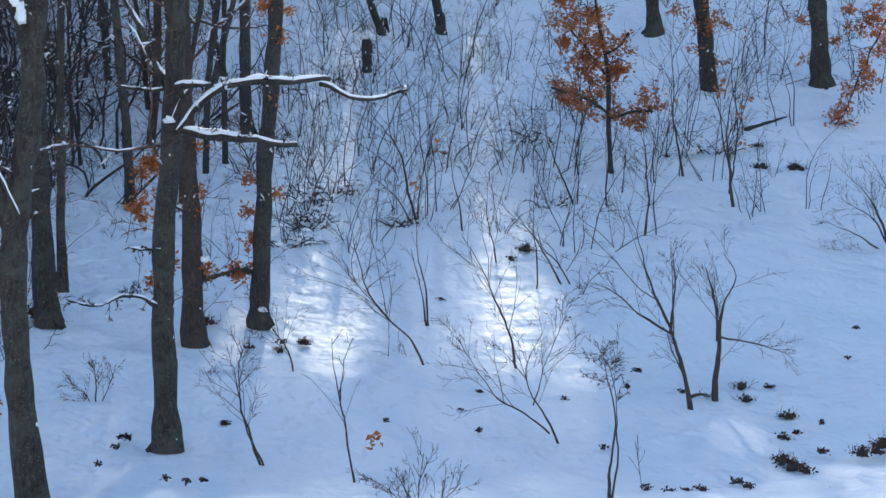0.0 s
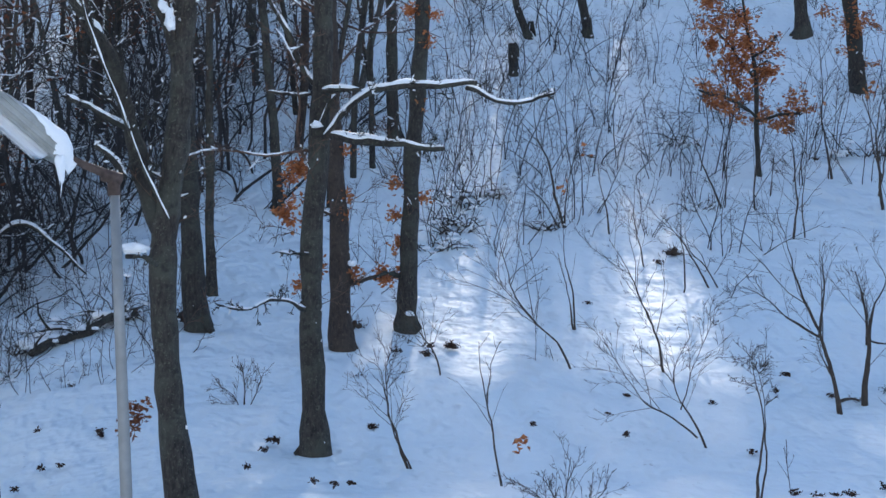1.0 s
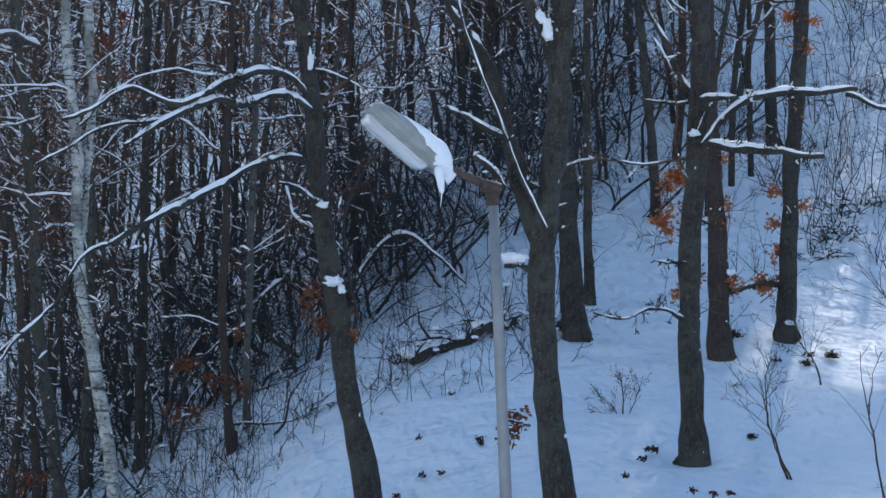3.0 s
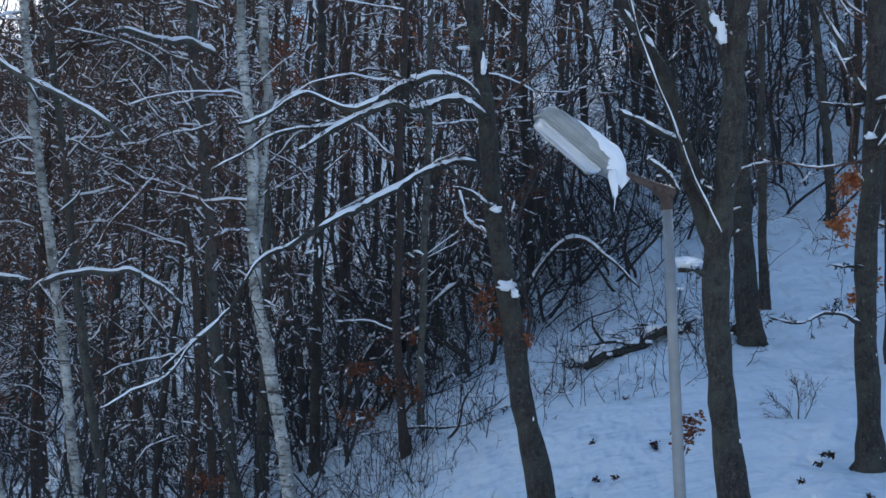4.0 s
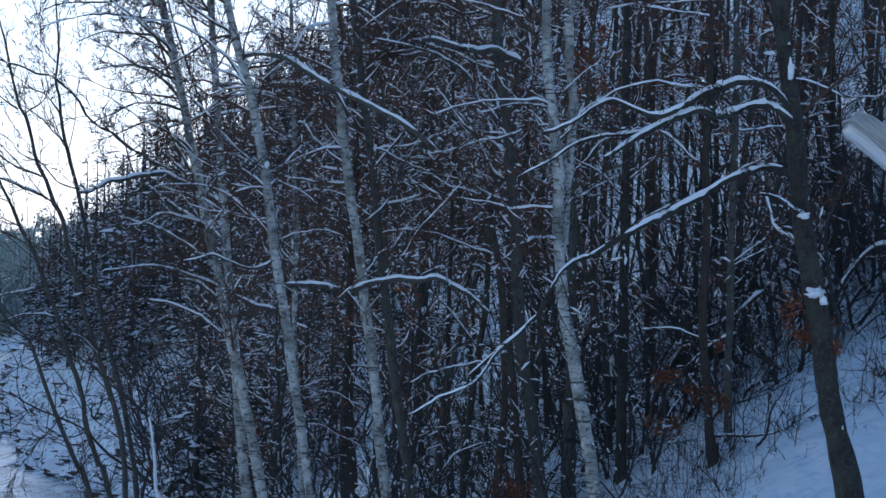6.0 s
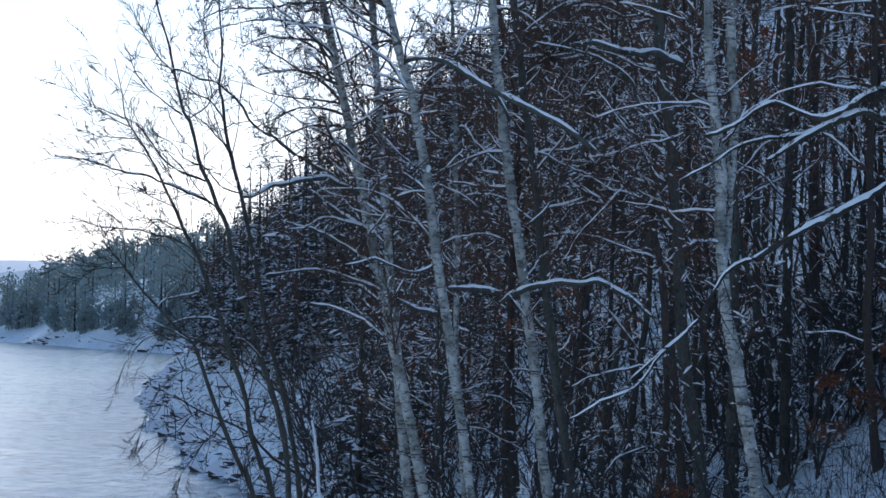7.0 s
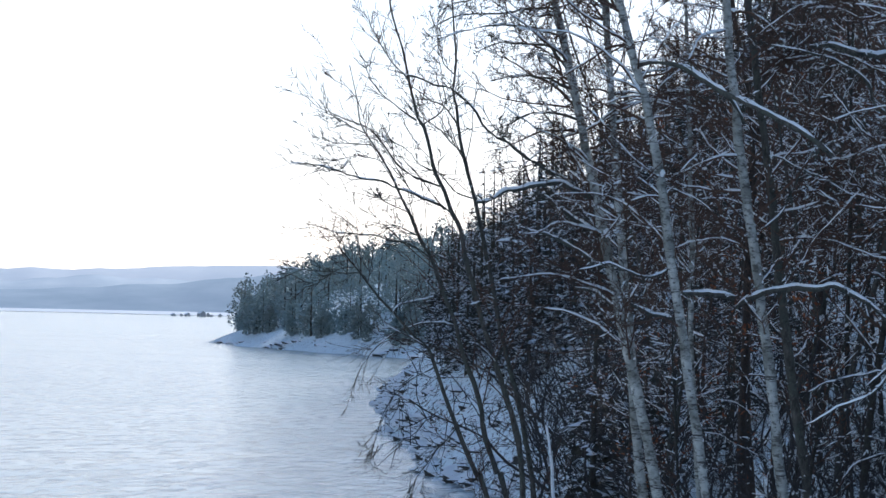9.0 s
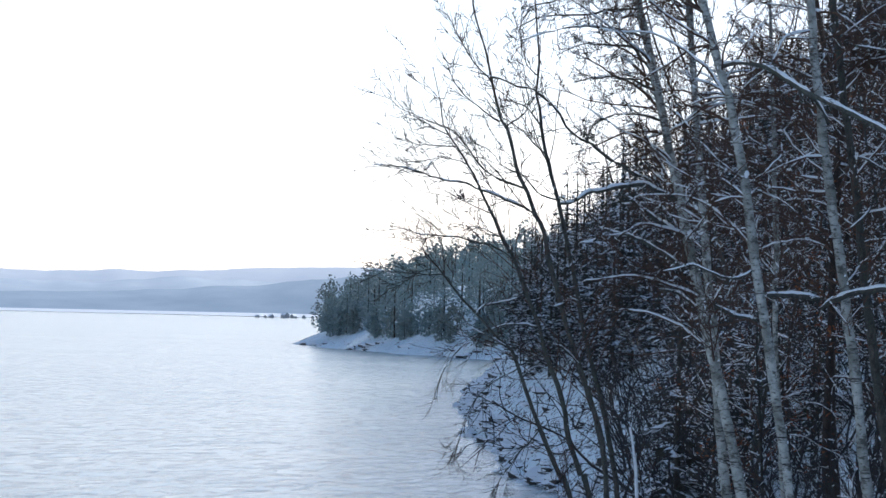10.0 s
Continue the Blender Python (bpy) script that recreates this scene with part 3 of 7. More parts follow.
def leaf_spray(tree, x, y, z, spread, count, mat=None, seed=1):
    """Dry leaves hanging on, on a few thin twigs; the place is right, away and up from the tree's foot."""
    rng = random.Random(seed * 7 + 1)
    t, l = Tubes(), Tubes()
    c = Vector((x, y, z))
    tips = []
    for k in range(max(3, count // 14)):
        pts, radii = shoot(rng, c + Vector((rng.gauss(0, spread * 0.3), rng.gauss(0, spread * 0.3), rng.gauss(0, spread * 0.2))),
                           Vector((rng.gauss(0, 1), rng.gauss(0, 1), rng.gauss(0, 0.5))), spread * rng.uniform(0.6, 1.2), 0.008, 0.003, 4, 0.2, 0)
        t.add(pts, radii, 3, False)
        tips += pts
    for k in range(count * (4 if mat is None or mat == OAK_LEAF else 2)):
        p = rng.choice(tips)
        l.leaf(p + Vector((rng.gauss(0, 0.05), rng.gauss(0, 0.05), rng.gauss(-0.02, 0.05))), rng.uniform(0.05, 0.10), rng)
    spray = tagged(part("twig", t, TWIG, tree), kind="stuff")
    tagged(part("leaves", l, mat or OAK_LEAF, spray, "dry orange-brown leaves", False), kind="stuff")



def snow_lump(tree, x, y, z, wide, tall, seed):
    """A lump of snow lodged on a stub or in a fork."""
    t, rng = Tubes(), random.Random(seed)
    t.blob(Vector((x, y, z)), wide * 0.8, wide * 0.6, tall * 0.75, rng, 9, 14, 0.55)
    t.blob(Vector((x + wide * rng.uniform(-0.3, 0.3), y, z - tall * 0.3)), wide * 0.6, wide * 0.5, tall * 0.6, rng, 8, 12, 0.6)
    part("snow_lump", t, SNOW, tree, "lump of white snow lodged in the tree")


fork_tree = key_tree("tree", 0.65, 27.49, -1.36, ((-0.00, 0.00, -0.25, 0.183), (-0.09, 0.00, 0.38, 0.165), (-0.22, 0.00, 1.29, 0.153), (-0.29, 0.00, 2.15, 0.153), (-0.33, 0.00, 2.70, 0.153), (-0.32, 0.00, 3.06, 0.141), (-0.27, 0.00, 3.55, 0.116), (-0.20, 0.00, 4.05, 0.092), (-0.17, 0.00, 4.47, 0.061)),
    BARK, 'tall forked tree with dark furrowed bark and snow in its fork', 0, None)
limb(fork_tree, ((-0.33, 0.00, 2.94, 0.110), (-0.28, 0.00, 3.31, 0.122), (-0.21, 0.00, 3.86, 0.128), (-0.15, 0.00, 4.48, 0.122), (-0.18, 0.00, 4.90, 0.110), (-0.13, 0.00, 5.33, 0.086), (-0.08, 0.00, 5.86, 0.074)), BARK, 0.00, 1)
limb(fork_tree, ((-0.20, 0.00, 4.90, 0.080), (-0.35, 0.00, 5.27, 0.067), (-0.50, 0.00, 5.51, 0.055), (-0.62, 0.00, 5.82, 0.049)), BARK, 0.90, 2)
limb(fork_tree, ((-0.34, 0.00, 3.00, 0.104), (-0.53, 0.00, 3.46, 0.098), (-0.70, 0.00, 4.03, 0.086), (-0.92, 0.00, 4.77, 0.080), (-1.22, 0.00, 5.31, 0.074), (-1.51, 0.00, 5.77, 0.067)), BARK, 0.45, 3)
limb(fork_tree, ((-0.28, -0.35, 3.10, 0.020), (-0.57, -0.35, 3.71, 0.019), (-0.82, -0.35, 4.31, 0.018), (-1.14, -0.35, 5.09, 0.016), (-1.30, -0.35, 5.64, 0.014)), BARK, 1.00, 4, None, 0.2)
limb(fork_tree, ((-0.73, -0.20, 4.08, 0.036), (-1.03, -0.40, 4.21, 0.030), (-1.37, -0.60, 4.37, 0.024)), BARK, 1.00, 5)
limb(fork_tree, ((-0.70, -0.20, 3.53, 0.043), (-0.88, -0.40, 3.76, 0.036), (-1.09, -0.50, 3.86, 0.024)), BARK, 1.00, 6)
limb(fork_tree, ((-0.37, -0.20, 2.63, 0.024), (-0.54, -0.40, 2.71, 0.024), (-0.71, -0.50, 2.69, 0.024)), BARK, 0.00, 7)
limb_tree = key_tree("tree", 2.26, 30.67, -4.21, ((0.02, 0.00, -0.25, 0.170), (-0.00, 0.00, 0.03, 0.170), (-0.05, 0.00, 0.76, 0.150), (-0.10, 0.00, 1.71, 0.136), (-0.11, 0.00, 2.80, 0.130), (-0.05, 0.00, 3.83, 0.130), (-0.03, 0.00, 4.72, 0.123), (-0.01, 0.00, 5.81, 0.109)),
    BARK, 'straight tree with dark bark and long snow-laden side limbs', 8, None, 5, -1.0)
limb(limb_tree, ((0.04, -0.20, 3.77, 0.039), (0.30, -0.30, 4.11, 0.039), (0.56, -0.40, 4.35, 0.039), (1.06, -0.50, 4.41, 0.039), (1.46, -0.50, 4.41, 0.034), (1.83, -0.50, 4.46, 0.024)), BARK, 1.00, 9)
limb(limb_tree, ((1.69, -0.50, 4.38, 0.024), (2.00, -0.50, 4.27, 0.024), (2.36, -0.50, 4.21, 0.024), (2.56, -0.50, 4.31, 0.019), (2.74, -0.50, 4.35, 0.014)), BARK, 1.00, 10)
limb(limb_tree, ((0.06, -0.20, 3.79, 0.044), (0.48, -0.40, 3.77, 0.044), (0.95, -0.60, 3.67, 0.038), (1.43, -0.70, 3.68, 0.024)), BARK, 1.00, 11)
limb(limb_tree, ((-0.06, 0.00, 4.38, 0.044), (-0.25, 0.00, 4.64, 0.039), (-0.46, 0.00, 5.04, 0.034), (-0.68, 0.00, 5.42, 0.030), (-0.85, 0.00, 5.79, 0.025)), BARK, 0.90, 12)
limb(limb_tree, ((-0.03, -0.20, 4.33, 0.039), (0.13, -0.40, 4.36, 0.039), (0.43, -0.60, 4.33, 0.024)), BARK, 1.00, 13)
limb(limb_tree, ((-0.08, -0.20, 3.87, 0.034), (0.01, -0.30, 4.07, 0.029), (0.09, -0.40, 4.26, 0.024)), BARK, 0.70, 14)
limb(limb_tree, ((-0.16, -0.10, 1.70, 0.029), (-0.49, -0.50, 1.79, 0.019), (-0.88, -0.80, 1.68, 0.014), (-1.21, -1.00, 1.74, 0.010)), BARK, 0.80, 15)
limb(limb_tree, ((-0.11, -0.10, 2.33, 0.020), (-0.37, -0.30, 2.36, 0.015), (-0.57, -0.50, 2.38, 0.010)), BARK, 1.00, 16)
limb(limb_tree, ((-0.17, 0.00, 4.29, 0.025), (-0.42, 0.30, 4.29, 0.020), (-0.70, 0.50, 4.36, 0.015)), BARK, 1.00, 17)
leaning_oak = key_tree("oak_tree", 3.03, 36.63, -4.72, ((0.01, 0.00, -0.25, 0.187), (-0.00, 0.00, 0.02, 0.187), (-0.04, 0.00, 1.08, 0.155), (-0.11, 0.00, 2.05, 0.138), (-0.18, 0.00, 3.11, 0.114), (-0.22, 0.00, 4.34, 0.090), (-0.29, 0.00, 5.48, 0.074)),
    BARK_RED, 'young oak with reddish bark and clinging dry leaves', 18, None)
limb(leaning_oak, ((0.05, 0.00, 0.92, 0.049), (0.29, 0.00, 1.04, 0.041), (0.45, 0.00, 1.09, 0.024)), BARK_RED, 0.50, 19)
limb(leaning_oak, ((-0.09, 0.00, 1.89, 0.033), (-0.30, 0.00, 2.01, 0.024), (-0.59, 0.00, 2.09, 0.016)), BARK_RED, 0.40, 20)
slim_oak = key_tree("oak_tree", 4.10, 37.93, -6.18, ((-0.00, 0.00, -0.25, 0.152), (-0.00, 0.00, 0.02, 0.152), (0.01, 0.00, 1.19, 0.135), (0.05, 0.00, 2.45, 0.127), (0.13, 0.00, 3.98, 0.118), (0.16, 0.00, 5.33, 0.101)),
    BARK, 'slim upright oak with dry orange leaves low on its trunk', 21, None)
limb(slim_oak, ((-0.01, 0.00, 0.76, 0.034), (-0.25, -0.20, 0.77, 0.034), (-0.54, -0.40, 0.71, 0.025)), BARK, 0.40, 22)
hollow_tree = key_tree("tree", 0.98, 37.94, -1.48, ((0.02, 0.00, -0.25, 0.202), (-0.00, 0.00, 0.01, 0.202), (-0.11, 0.00, 1.17, 0.169), (-0.19, 0.00, 2.43, 0.152), (-0.26, 0.00, 3.70, 0.135), (-0.34, 0.00, 5.31, 0.118)),
    BARK, 'dark tree with a hollow at its foot', 23, None)
thin_tree = key_tree("tree", 1.26, 39.73, -1.82, ((0.01, 0.00, -0.25, 0.062), (-0.00, 0.00, 0.02, 0.062), (-0.06, 0.00, 1.36, 0.062), (-0.13, 0.00, 3.84, 0.053), (-0.17, 0.00, 5.08, 0.044)),
    BARK, 'thin dark tree dotted with snow', 24, None)
brown_tree = key_tree("tree", -1.50, 28.96, 2.96, ((0.09, 0.00, -0.25, 0.161), (-0.00, 0.00, 0.20, 0.161), (-0.25, 0.00, 1.38, 0.141), (-0.46, 0.00, 2.53, 0.135), (-0.61, 0.00, 3.43, 0.122), (-0.73, 0.00, 4.20, 0.109), (-0.84, 0.00, 5.16, 0.097), (-1.01, 0.00, 6.38, 0.084)),
    BARK, 'stout brown tree with arching snow-laden boughs and dry leaves', 25, None, 3, -1.0)
limb(brown_tree, ((-0.91, -0.20, 5.04, 0.028), (-1.07, -0.40, 5.24, 0.032), (-1.34, -0.60, 5.29, 0.036), (-1.61, -0.80, 5.19, 0.036), (-1.98, -1.00, 4.98, 0.031), (-2.28, -1.10, 4.86, 0.027), (-2.73, -1.20, 4.98, 0.022), (-3.10, -1.30, 4.78, 0.022), (-3.45, -1.40, 4.64, 0.018)), BARK, 1.00, 26)
limb(brown_tree, ((-0.82, -0.20, 4.88, 0.032), (-1.03, -0.40, 4.98, 0.037), (-1.23, -0.50, 5.01, 0.036), (-1.57, -0.70, 4.89, 0.036), (-1.81, -0.80, 4.96, 0.036), (-2.15, -1.00, 4.79, 0.036), (-2.49, -1.20, 4.57, 0.031), (-2.81, -1.40, 4.39, 0.022)), BARK, 1.00, 27)
limb(brown_tree, ((-2.12, -1.00, 4.79, 0.022), (-2.51, -1.10, 4.67, 0.022), (-3.06, -1.20, 4.55, 0.018), (-3.39, -1.30, 4.32, 0.013), (-3.75, -1.30, 4.13, 0.009)), BARK, 0.95, 28)
limb(brown_tree, ((-0.78, -0.20, 4.27, 0.032), (-0.98, -0.40, 4.32, 0.037), (-1.20, -0.60, 4.30, 0.036), (-1.74, -1.00, 4.00, 0.036), (-2.33, -1.40, 3.64, 0.031), (-2.96, -1.80, 3.27, 0.026), (-3.17, -1.90, 3.13, 0.022), (-3.38, -2.00, 2.70, 0.021), (-3.79, -2.00, 2.28, 0.017), (-4.13, -2.00, 1.97, 0.013)), BARK, 0.78, 29)
limb(brown_tree, ((-3.50, -2.00, 2.55, 0.017), (-3.89, -2.10, 2.16, 0.017), (-4.16, -2.20, 1.86, 0.013), (-4.44, -2.20, 1.74, 0.008), (-4.79, -2.20, 1.55, 0.008)), BARK, 0.90, 30)
limb(brown_tree, ((-0.64, -0.20, 3.79, 0.028), (-0.77, -0.30, 3.88, 0.027), (-0.94, -0.50, 4.00, 0.023), (-1.13, -0.60, 4.03, 0.014)), BARK, 1.00, 31)
limb(brown_tree, ((-0.83, 0.10, 5.35, 0.028), (-0.91, 0.00, 5.73, 0.028), (-1.07, 0.00, 6.11, 0.023), (-1.20, 0.00, 6.37, 0.019)), BARK, 0.90, 32)
poplar_a = key_tree("tree", -10.01, 34.58, 16.15, ((0.75, 0.00, -0.25, 0.074), (0.00, 0.00, 3.46, 0.074), (-0.31, 0.00, 4.96, 0.074), (-0.64, 0.00, 6.38, 0.074), (-0.99, 0.00, 7.89, 0.069), (-1.31, 0.00, 9.39, 0.063), (-1.66, 0.00, 10.89, 0.057), (-1.75, 0.00, 11.29, 0.052)),
    BARK_PALE, 'tall slender tree with pale grey ringed bark', 33, FAN, 26, -1.0)
limb(poplar_a, ((-1.76, -0.04, 11.12, 0.020), (-2.21, -0.20, 11.05, 0.015), (-2.76, -0.37, 10.98, 0.011), (-3.22, -0.55, 10.79, 0.006)), BARK_GREY, 0.35, 225, BROOM)
limb(poplar_a, ((-1.48, -0.03, 10.08, 0.020), (-1.73, 0.18, 10.34, 0.017), (-2.15, 0.39, 10.44, 0.013), (-2.57, 0.59, 10.41, 0.009), (-2.91, 0.79, 10.30, 0.006)), BARK_GREY, 0.35, 224, BROOM)
limb(poplar_a, ((-1.28, -0.02, 9.29, 0.020), (-1.62, -0.16, 9.39, 0.017), (-1.93, -0.30, 9.35, 0.013), (-2.24, -0.45, 9.23, 0.009), (-2.54, -0.59, 9.07, 0.006)), BARK_GREY, 0.35, 223, BROOM)
limb(poplar_a, ((-1.70, -0.04, 10.90, 0.020), (-2.14, 0.06, 10.87, 0.017), (-2.63, 0.15, 10.85, 0.013), (-3.12, 0.24, 10.79, 0.009), (-3.55, 0.33, 10.61, 0.006)), BARK_GREY, 0.35, 222, BROOM)
limb(poplar_a, ((-1.42, -0.03, 9.76, 0.020), (-1.80, 0.16, 9.89, 0.015), (-2.22, 0.33, 9.96, 0.011), (-2.64, 0.51, 9.91, 0.006)), BARK_GREY, 0.35, 221, BROOM)
limb(poplar_a, ((-1.58, -0.03, 10.47, 0.020), (-1.96, -0.25, 10.57, 0.017), (-2.42, -0.48, 10.59, 0.013), (-2.88, -0.72, 10.50, 0.009), (-3.31, -0.96, 10.33, 0.006)), BARK_GREY, 0.35, 220, BROOM)
limb(poplar_a, ((-1.12, 0.00, 8.20, 0.034), (-1.39, -0.30, 8.32, 0.034), (-1.69, -0.60, 8.35, 0.034), (-2.21, -0.90, 8.29, 0.028), (-2.64, -1.20, 8.07, 0.022)), BARK_GREY, 1.00, 34)
limb(poplar_a, ((-0.99, 0.00, 7.65, 0.029), (-1.34, -0.30, 7.91, 0.028), (-1.60, -0.60, 8.04, 0.028), (-1.81, -0.80, 8.21, 0.022)), BARK_GREY, 1.00, 35)
limb(poplar_a, ((-0.90, 0.00, 7.21, 0.029), (-1.25, -0.30, 7.40, 0.023), (-1.67, -0.60, 7.61, 0.022), (-2.16, -0.90, 7.76, 0.017)), BARK_GREY, 1.00, 36)
limb(poplar_a, ((-0.69, 0.00, 6.62, 0.023), (-0.98, 0.30, 6.86, 0.023), (-1.34, 0.50, 6.93, 0.017)), BARK_GREY, 1.00, 37)
limb(poplar_a, ((-1.04, 0.10, 8.05, 0.029), (-0.82, 0.30, 8.47, 0.023), (-0.74, 0.40, 8.59, 0.017)), BARK_GREY, 0.80, 38)
limb(poplar_a, ((-1.10, -0.02, 8.21, 0.034), (-1.32, -0.17, 8.34, 0.031), (-1.60, -0.34, 8.49, 0.028), (-2.01, -0.51, 8.68, 0.026), (-2.33, -0.68, 8.94, 0.023), (-2.62, -0.84, 9.15, 0.020), (-2.81, -1.01, 9.45, 0.017), (-3.03, -1.18, 9.63, 0.014), (-3.31, -1.35, 9.72, 0.012), (-3.63, -1.53, 9.80, 0.009), (-3.86, -1.71, 9.84, 0.006)), BARK_GREY, 0.45, 39)
poplar_b = key_tree("tree", -9.08, 33.80, 15.04, ((0.62, 0.00, -0.25, 0.067), (0.00, 0.00, 3.14, 0.067), (-0.27, 0.00, 4.61, 0.067), (-0.50, 0.00, 6.00, 0.067), (-0.79, 0.00, 7.77, 0.067), (-1.07, 0.00, 9.16, 0.061), (-1.45, 0.00, 10.47, 0.056), (-1.56, 0.00, 10.78, 0.050)),
    BARK_PALE, 'tall slender tree with pale grey ringed bark', 40, FAN, 22, -1.0)
limb(poplar_b, ((-0.48, -0.00, 6.03, 0.014), (-0.77, -0.16, 5.40, 0.011), (-0.54, -0.30, 5.30, 0.007)), BARK_GREY, 0.90, 211)
limb(poplar_b, ((-0.65, -0.01, 6.80, 0.018), (-0.96, -0.14, 6.68, 0.015), (-1.26, -0.27, 6.78, 0.012), (-1.57, -0.41, 6.84, 0.010), (-1.87, -0.55, 6.77, 0.007)), BARK_GREY, 0.90, 210)
limb(poplar_b, ((-1.23, 0.00, 9.59, 0.033), (-0.88, -0.40, 9.61, 0.028), (-0.45, -0.60, 9.47, 0.033), (0.09, -0.90, 9.12, 0.033), (0.62, -1.00, 8.86, 0.033), (1.08, -1.00, 8.64, 0.033), (1.47, -1.00, 8.28, 0.027)), BARK_GREY, 0.72, 41)
limb(poplar_b, ((-0.65, 0.00, 6.07, 0.028), (-0.91, -0.30, 6.18, 0.028), (-1.18, -0.50, 6.30, 0.022)), BARK_GREY, 1.00, 42)
limb(poplar_b, ((-0.51, 0.20, 6.46, 0.028), (-0.16, 0.40, 6.47, 0.040), (0.24, 0.60, 6.42, 0.034)), BARK_GREY, 1.00, 43)
poplar_c = key_tree("tree", -11.66, 39.31, 16.53, ((0.41, 0.00, -0.25, 0.085), (0.00, 0.00, 2.89, 0.085), (-0.18, 0.00, 4.24, 0.085), (-0.30, 0.00, 5.69, 0.078), (-0.43, 0.00, 6.95, 0.072), (-0.61, 0.00, 8.58, 0.065), (-0.75, 0.00, 10.21, 0.059), (-0.87, 0.00, 11.84, 0.052)),
    BARK_PALE, 'tall slender tree with pale grey ringed bark', 44, FAN, 26, -1.0)
poplar_d = key_tree("tree", -8.34, 35.02, 13.40, ((0.30, 0.00, -0.25, 0.075), (0.00, 0.00, 2.27, 0.075), (-0.22, 0.00, 4.10, 0.075), (-0.43, 0.00, 5.53, 0.069), (-0.67, 0.00, 7.13, 0.069), (-0.88, 0.00, 8.48, 0.063), (-1.04, 0.00, 10.16, 0.058)),
    BARK_PALE, 'tall slender tree with pale grey ringed bark', 45, FAN, 18, -1.0)
limb(poplar_d, ((-0.43, -0.00, 6.61, 0.022), (-0.16, 0.20, 6.86, 0.018), (0.11, 0.40, 7.44, 0.015), (0.34, 0.60, 7.86, 0.011), (0.67, 0.79, 8.17, 0.008)), BARK_GREY, 0.90, 206)
limb(poplar_d, ((-0.70, -0.01, 8.08, 0.030), (-0.91, -0.13, 8.43, 0.026), (-1.27, -0.26, 8.65, 0.022), (-1.58, -0.40, 8.78, 0.018), (-1.97, -0.53, 8.79, 0.014), (-2.36, -0.68, 8.72, 0.010)), BARK_GREY, 0.90, 205)
limb(poplar_d, ((-0.78, -0.30, 5.49, 0.028), (-0.55, -0.50, 5.67, 0.034), (-0.08, -0.70, 5.76, 0.034), (0.31, -0.90, 5.76, 0.034), (0.58, -1.00, 5.82, 0.034), (0.93, -1.10, 5.64, 0.028), (1.28, -1.20, 5.33, 0.022)), BARK_GREY, 1.00, 46)
poplar_e = key_tree("tree", -8.21, 36.08, 12.81, ((0.33, 0.00, -0.25, 0.071), (0.00, 0.00, 1.83, 0.071), (-0.25, 0.00, 3.39, 0.071), (-0.48, 0.00, 4.86, 0.071), (-0.66, 0.00, 6.33, 0.065), (-0.86, 0.00, 7.81, 0.059), (-1.14, 0.00, 9.95, 0.053)),
    BARK_GREY, 'tall slender tree with dull grey bark', 47, POPLAR, 15, 1.0)
limb(poplar_e, ((-0.80, -0.01, 7.35, 0.020), (-0.55, -0.13, 7.31, 0.017), (-0.18, -0.25, 7.10, 0.014), (0.15, -0.38, 6.94, 0.011), (0.47, -0.50, 6.74, 0.008)), BARK_GREY, 0.90, 209)
thin_poplar = key_tree("tree", -11.10, 40.51, 15.32, ((0.19, 0.00, -0.25, 0.047), (-0.00, 0.00, 2.14, 0.047), (-0.17, 0.00, 4.27, 0.047), (-0.26, 0.00, 6.13, 0.047), (-0.24, 0.00, 7.06, 0.047), (-0.33, 0.00, 8.92, 0.034), (-0.43, 0.00, 11.34, 0.027)),
    BARK_PALE, 'slim pale tree standing among its like', 48, POPLAR, 9, -1.0)
poplar_f = key_tree("tree", -6.37, 36.45, 9.91, ((0.11, 0.00, -0.25, 0.094), (0.00, 0.00, 0.56, 0.094), (-0.19, 0.00, 1.95, 0.095), (-0.39, 0.00, 3.26, 0.089), (-0.50, 0.00, 4.65, 0.083), (-0.66, 0.00, 6.21, 0.077), (-0.91, 0.00, 8.36, 0.071), (-0.96, 0.00, 8.69, 0.065)),
    BARK_GREY, 'tall tree with smooth brownish grey bark', 49, POPLAR, 18, -1.0)
limb(poplar_f, ((-0.71, -0.01, 5.58, 0.026), (-0.96, 0.16, 5.92, 0.022), (-1.18, 0.33, 6.34, 0.017), (-1.52, 0.49, 6.76, 0.013), (-1.79, 0.66, 7.11, 0.009)), BARK_GREY, 0.70, 208)
limb(poplar_f, ((-0.84, -0.01, 6.48, 0.030), (-1.09, -0.18, 6.79, 0.026), (-1.29, -0.34, 7.10, 0.022), (-1.58, -0.51, 7.33, 0.018), (-1.97, -0.69, 7.43, 0.014), (-2.53, -0.89, 7.52, 0.010)), BARK_GREY, 0.90, 207)
limb(poplar_f, ((-0.50, -0.00, 2.51, 0.020), (-0.63, -0.17, 2.88, 0.018), (-0.95, -0.33, 2.94, 0.015), (-1.35, -0.51, 2.87, 0.013), (-1.75, -0.68, 2.77, 0.010), (-1.98, -0.85, 2.65, 0.008)), BARK, 1.00, 202)
limb(poplar_f, ((-0.11, -0.00, 1.62, 0.022), (-0.56, -0.12, 1.57, 0.019), (-0.85, -0.25, 1.76, 0.016), (-1.13, -0.38, 1.70, 0.014), (-1.32, -0.50, 1.62, 0.011), (-1.48, -0.63, 1.45, 0.008)), BARK, 1.00, 201)
limb(poplar_f, ((-0.48, 0.00, 7.33, 0.036), (-0.84, -0.40, 7.45, 0.041), (-1.32, -0.80, 7.44, 0.041), (-1.71, -1.00, 7.49, 0.035), (-1.98, -1.20, 7.48, 0.029)), BARK_GREY, 1.00, 50)
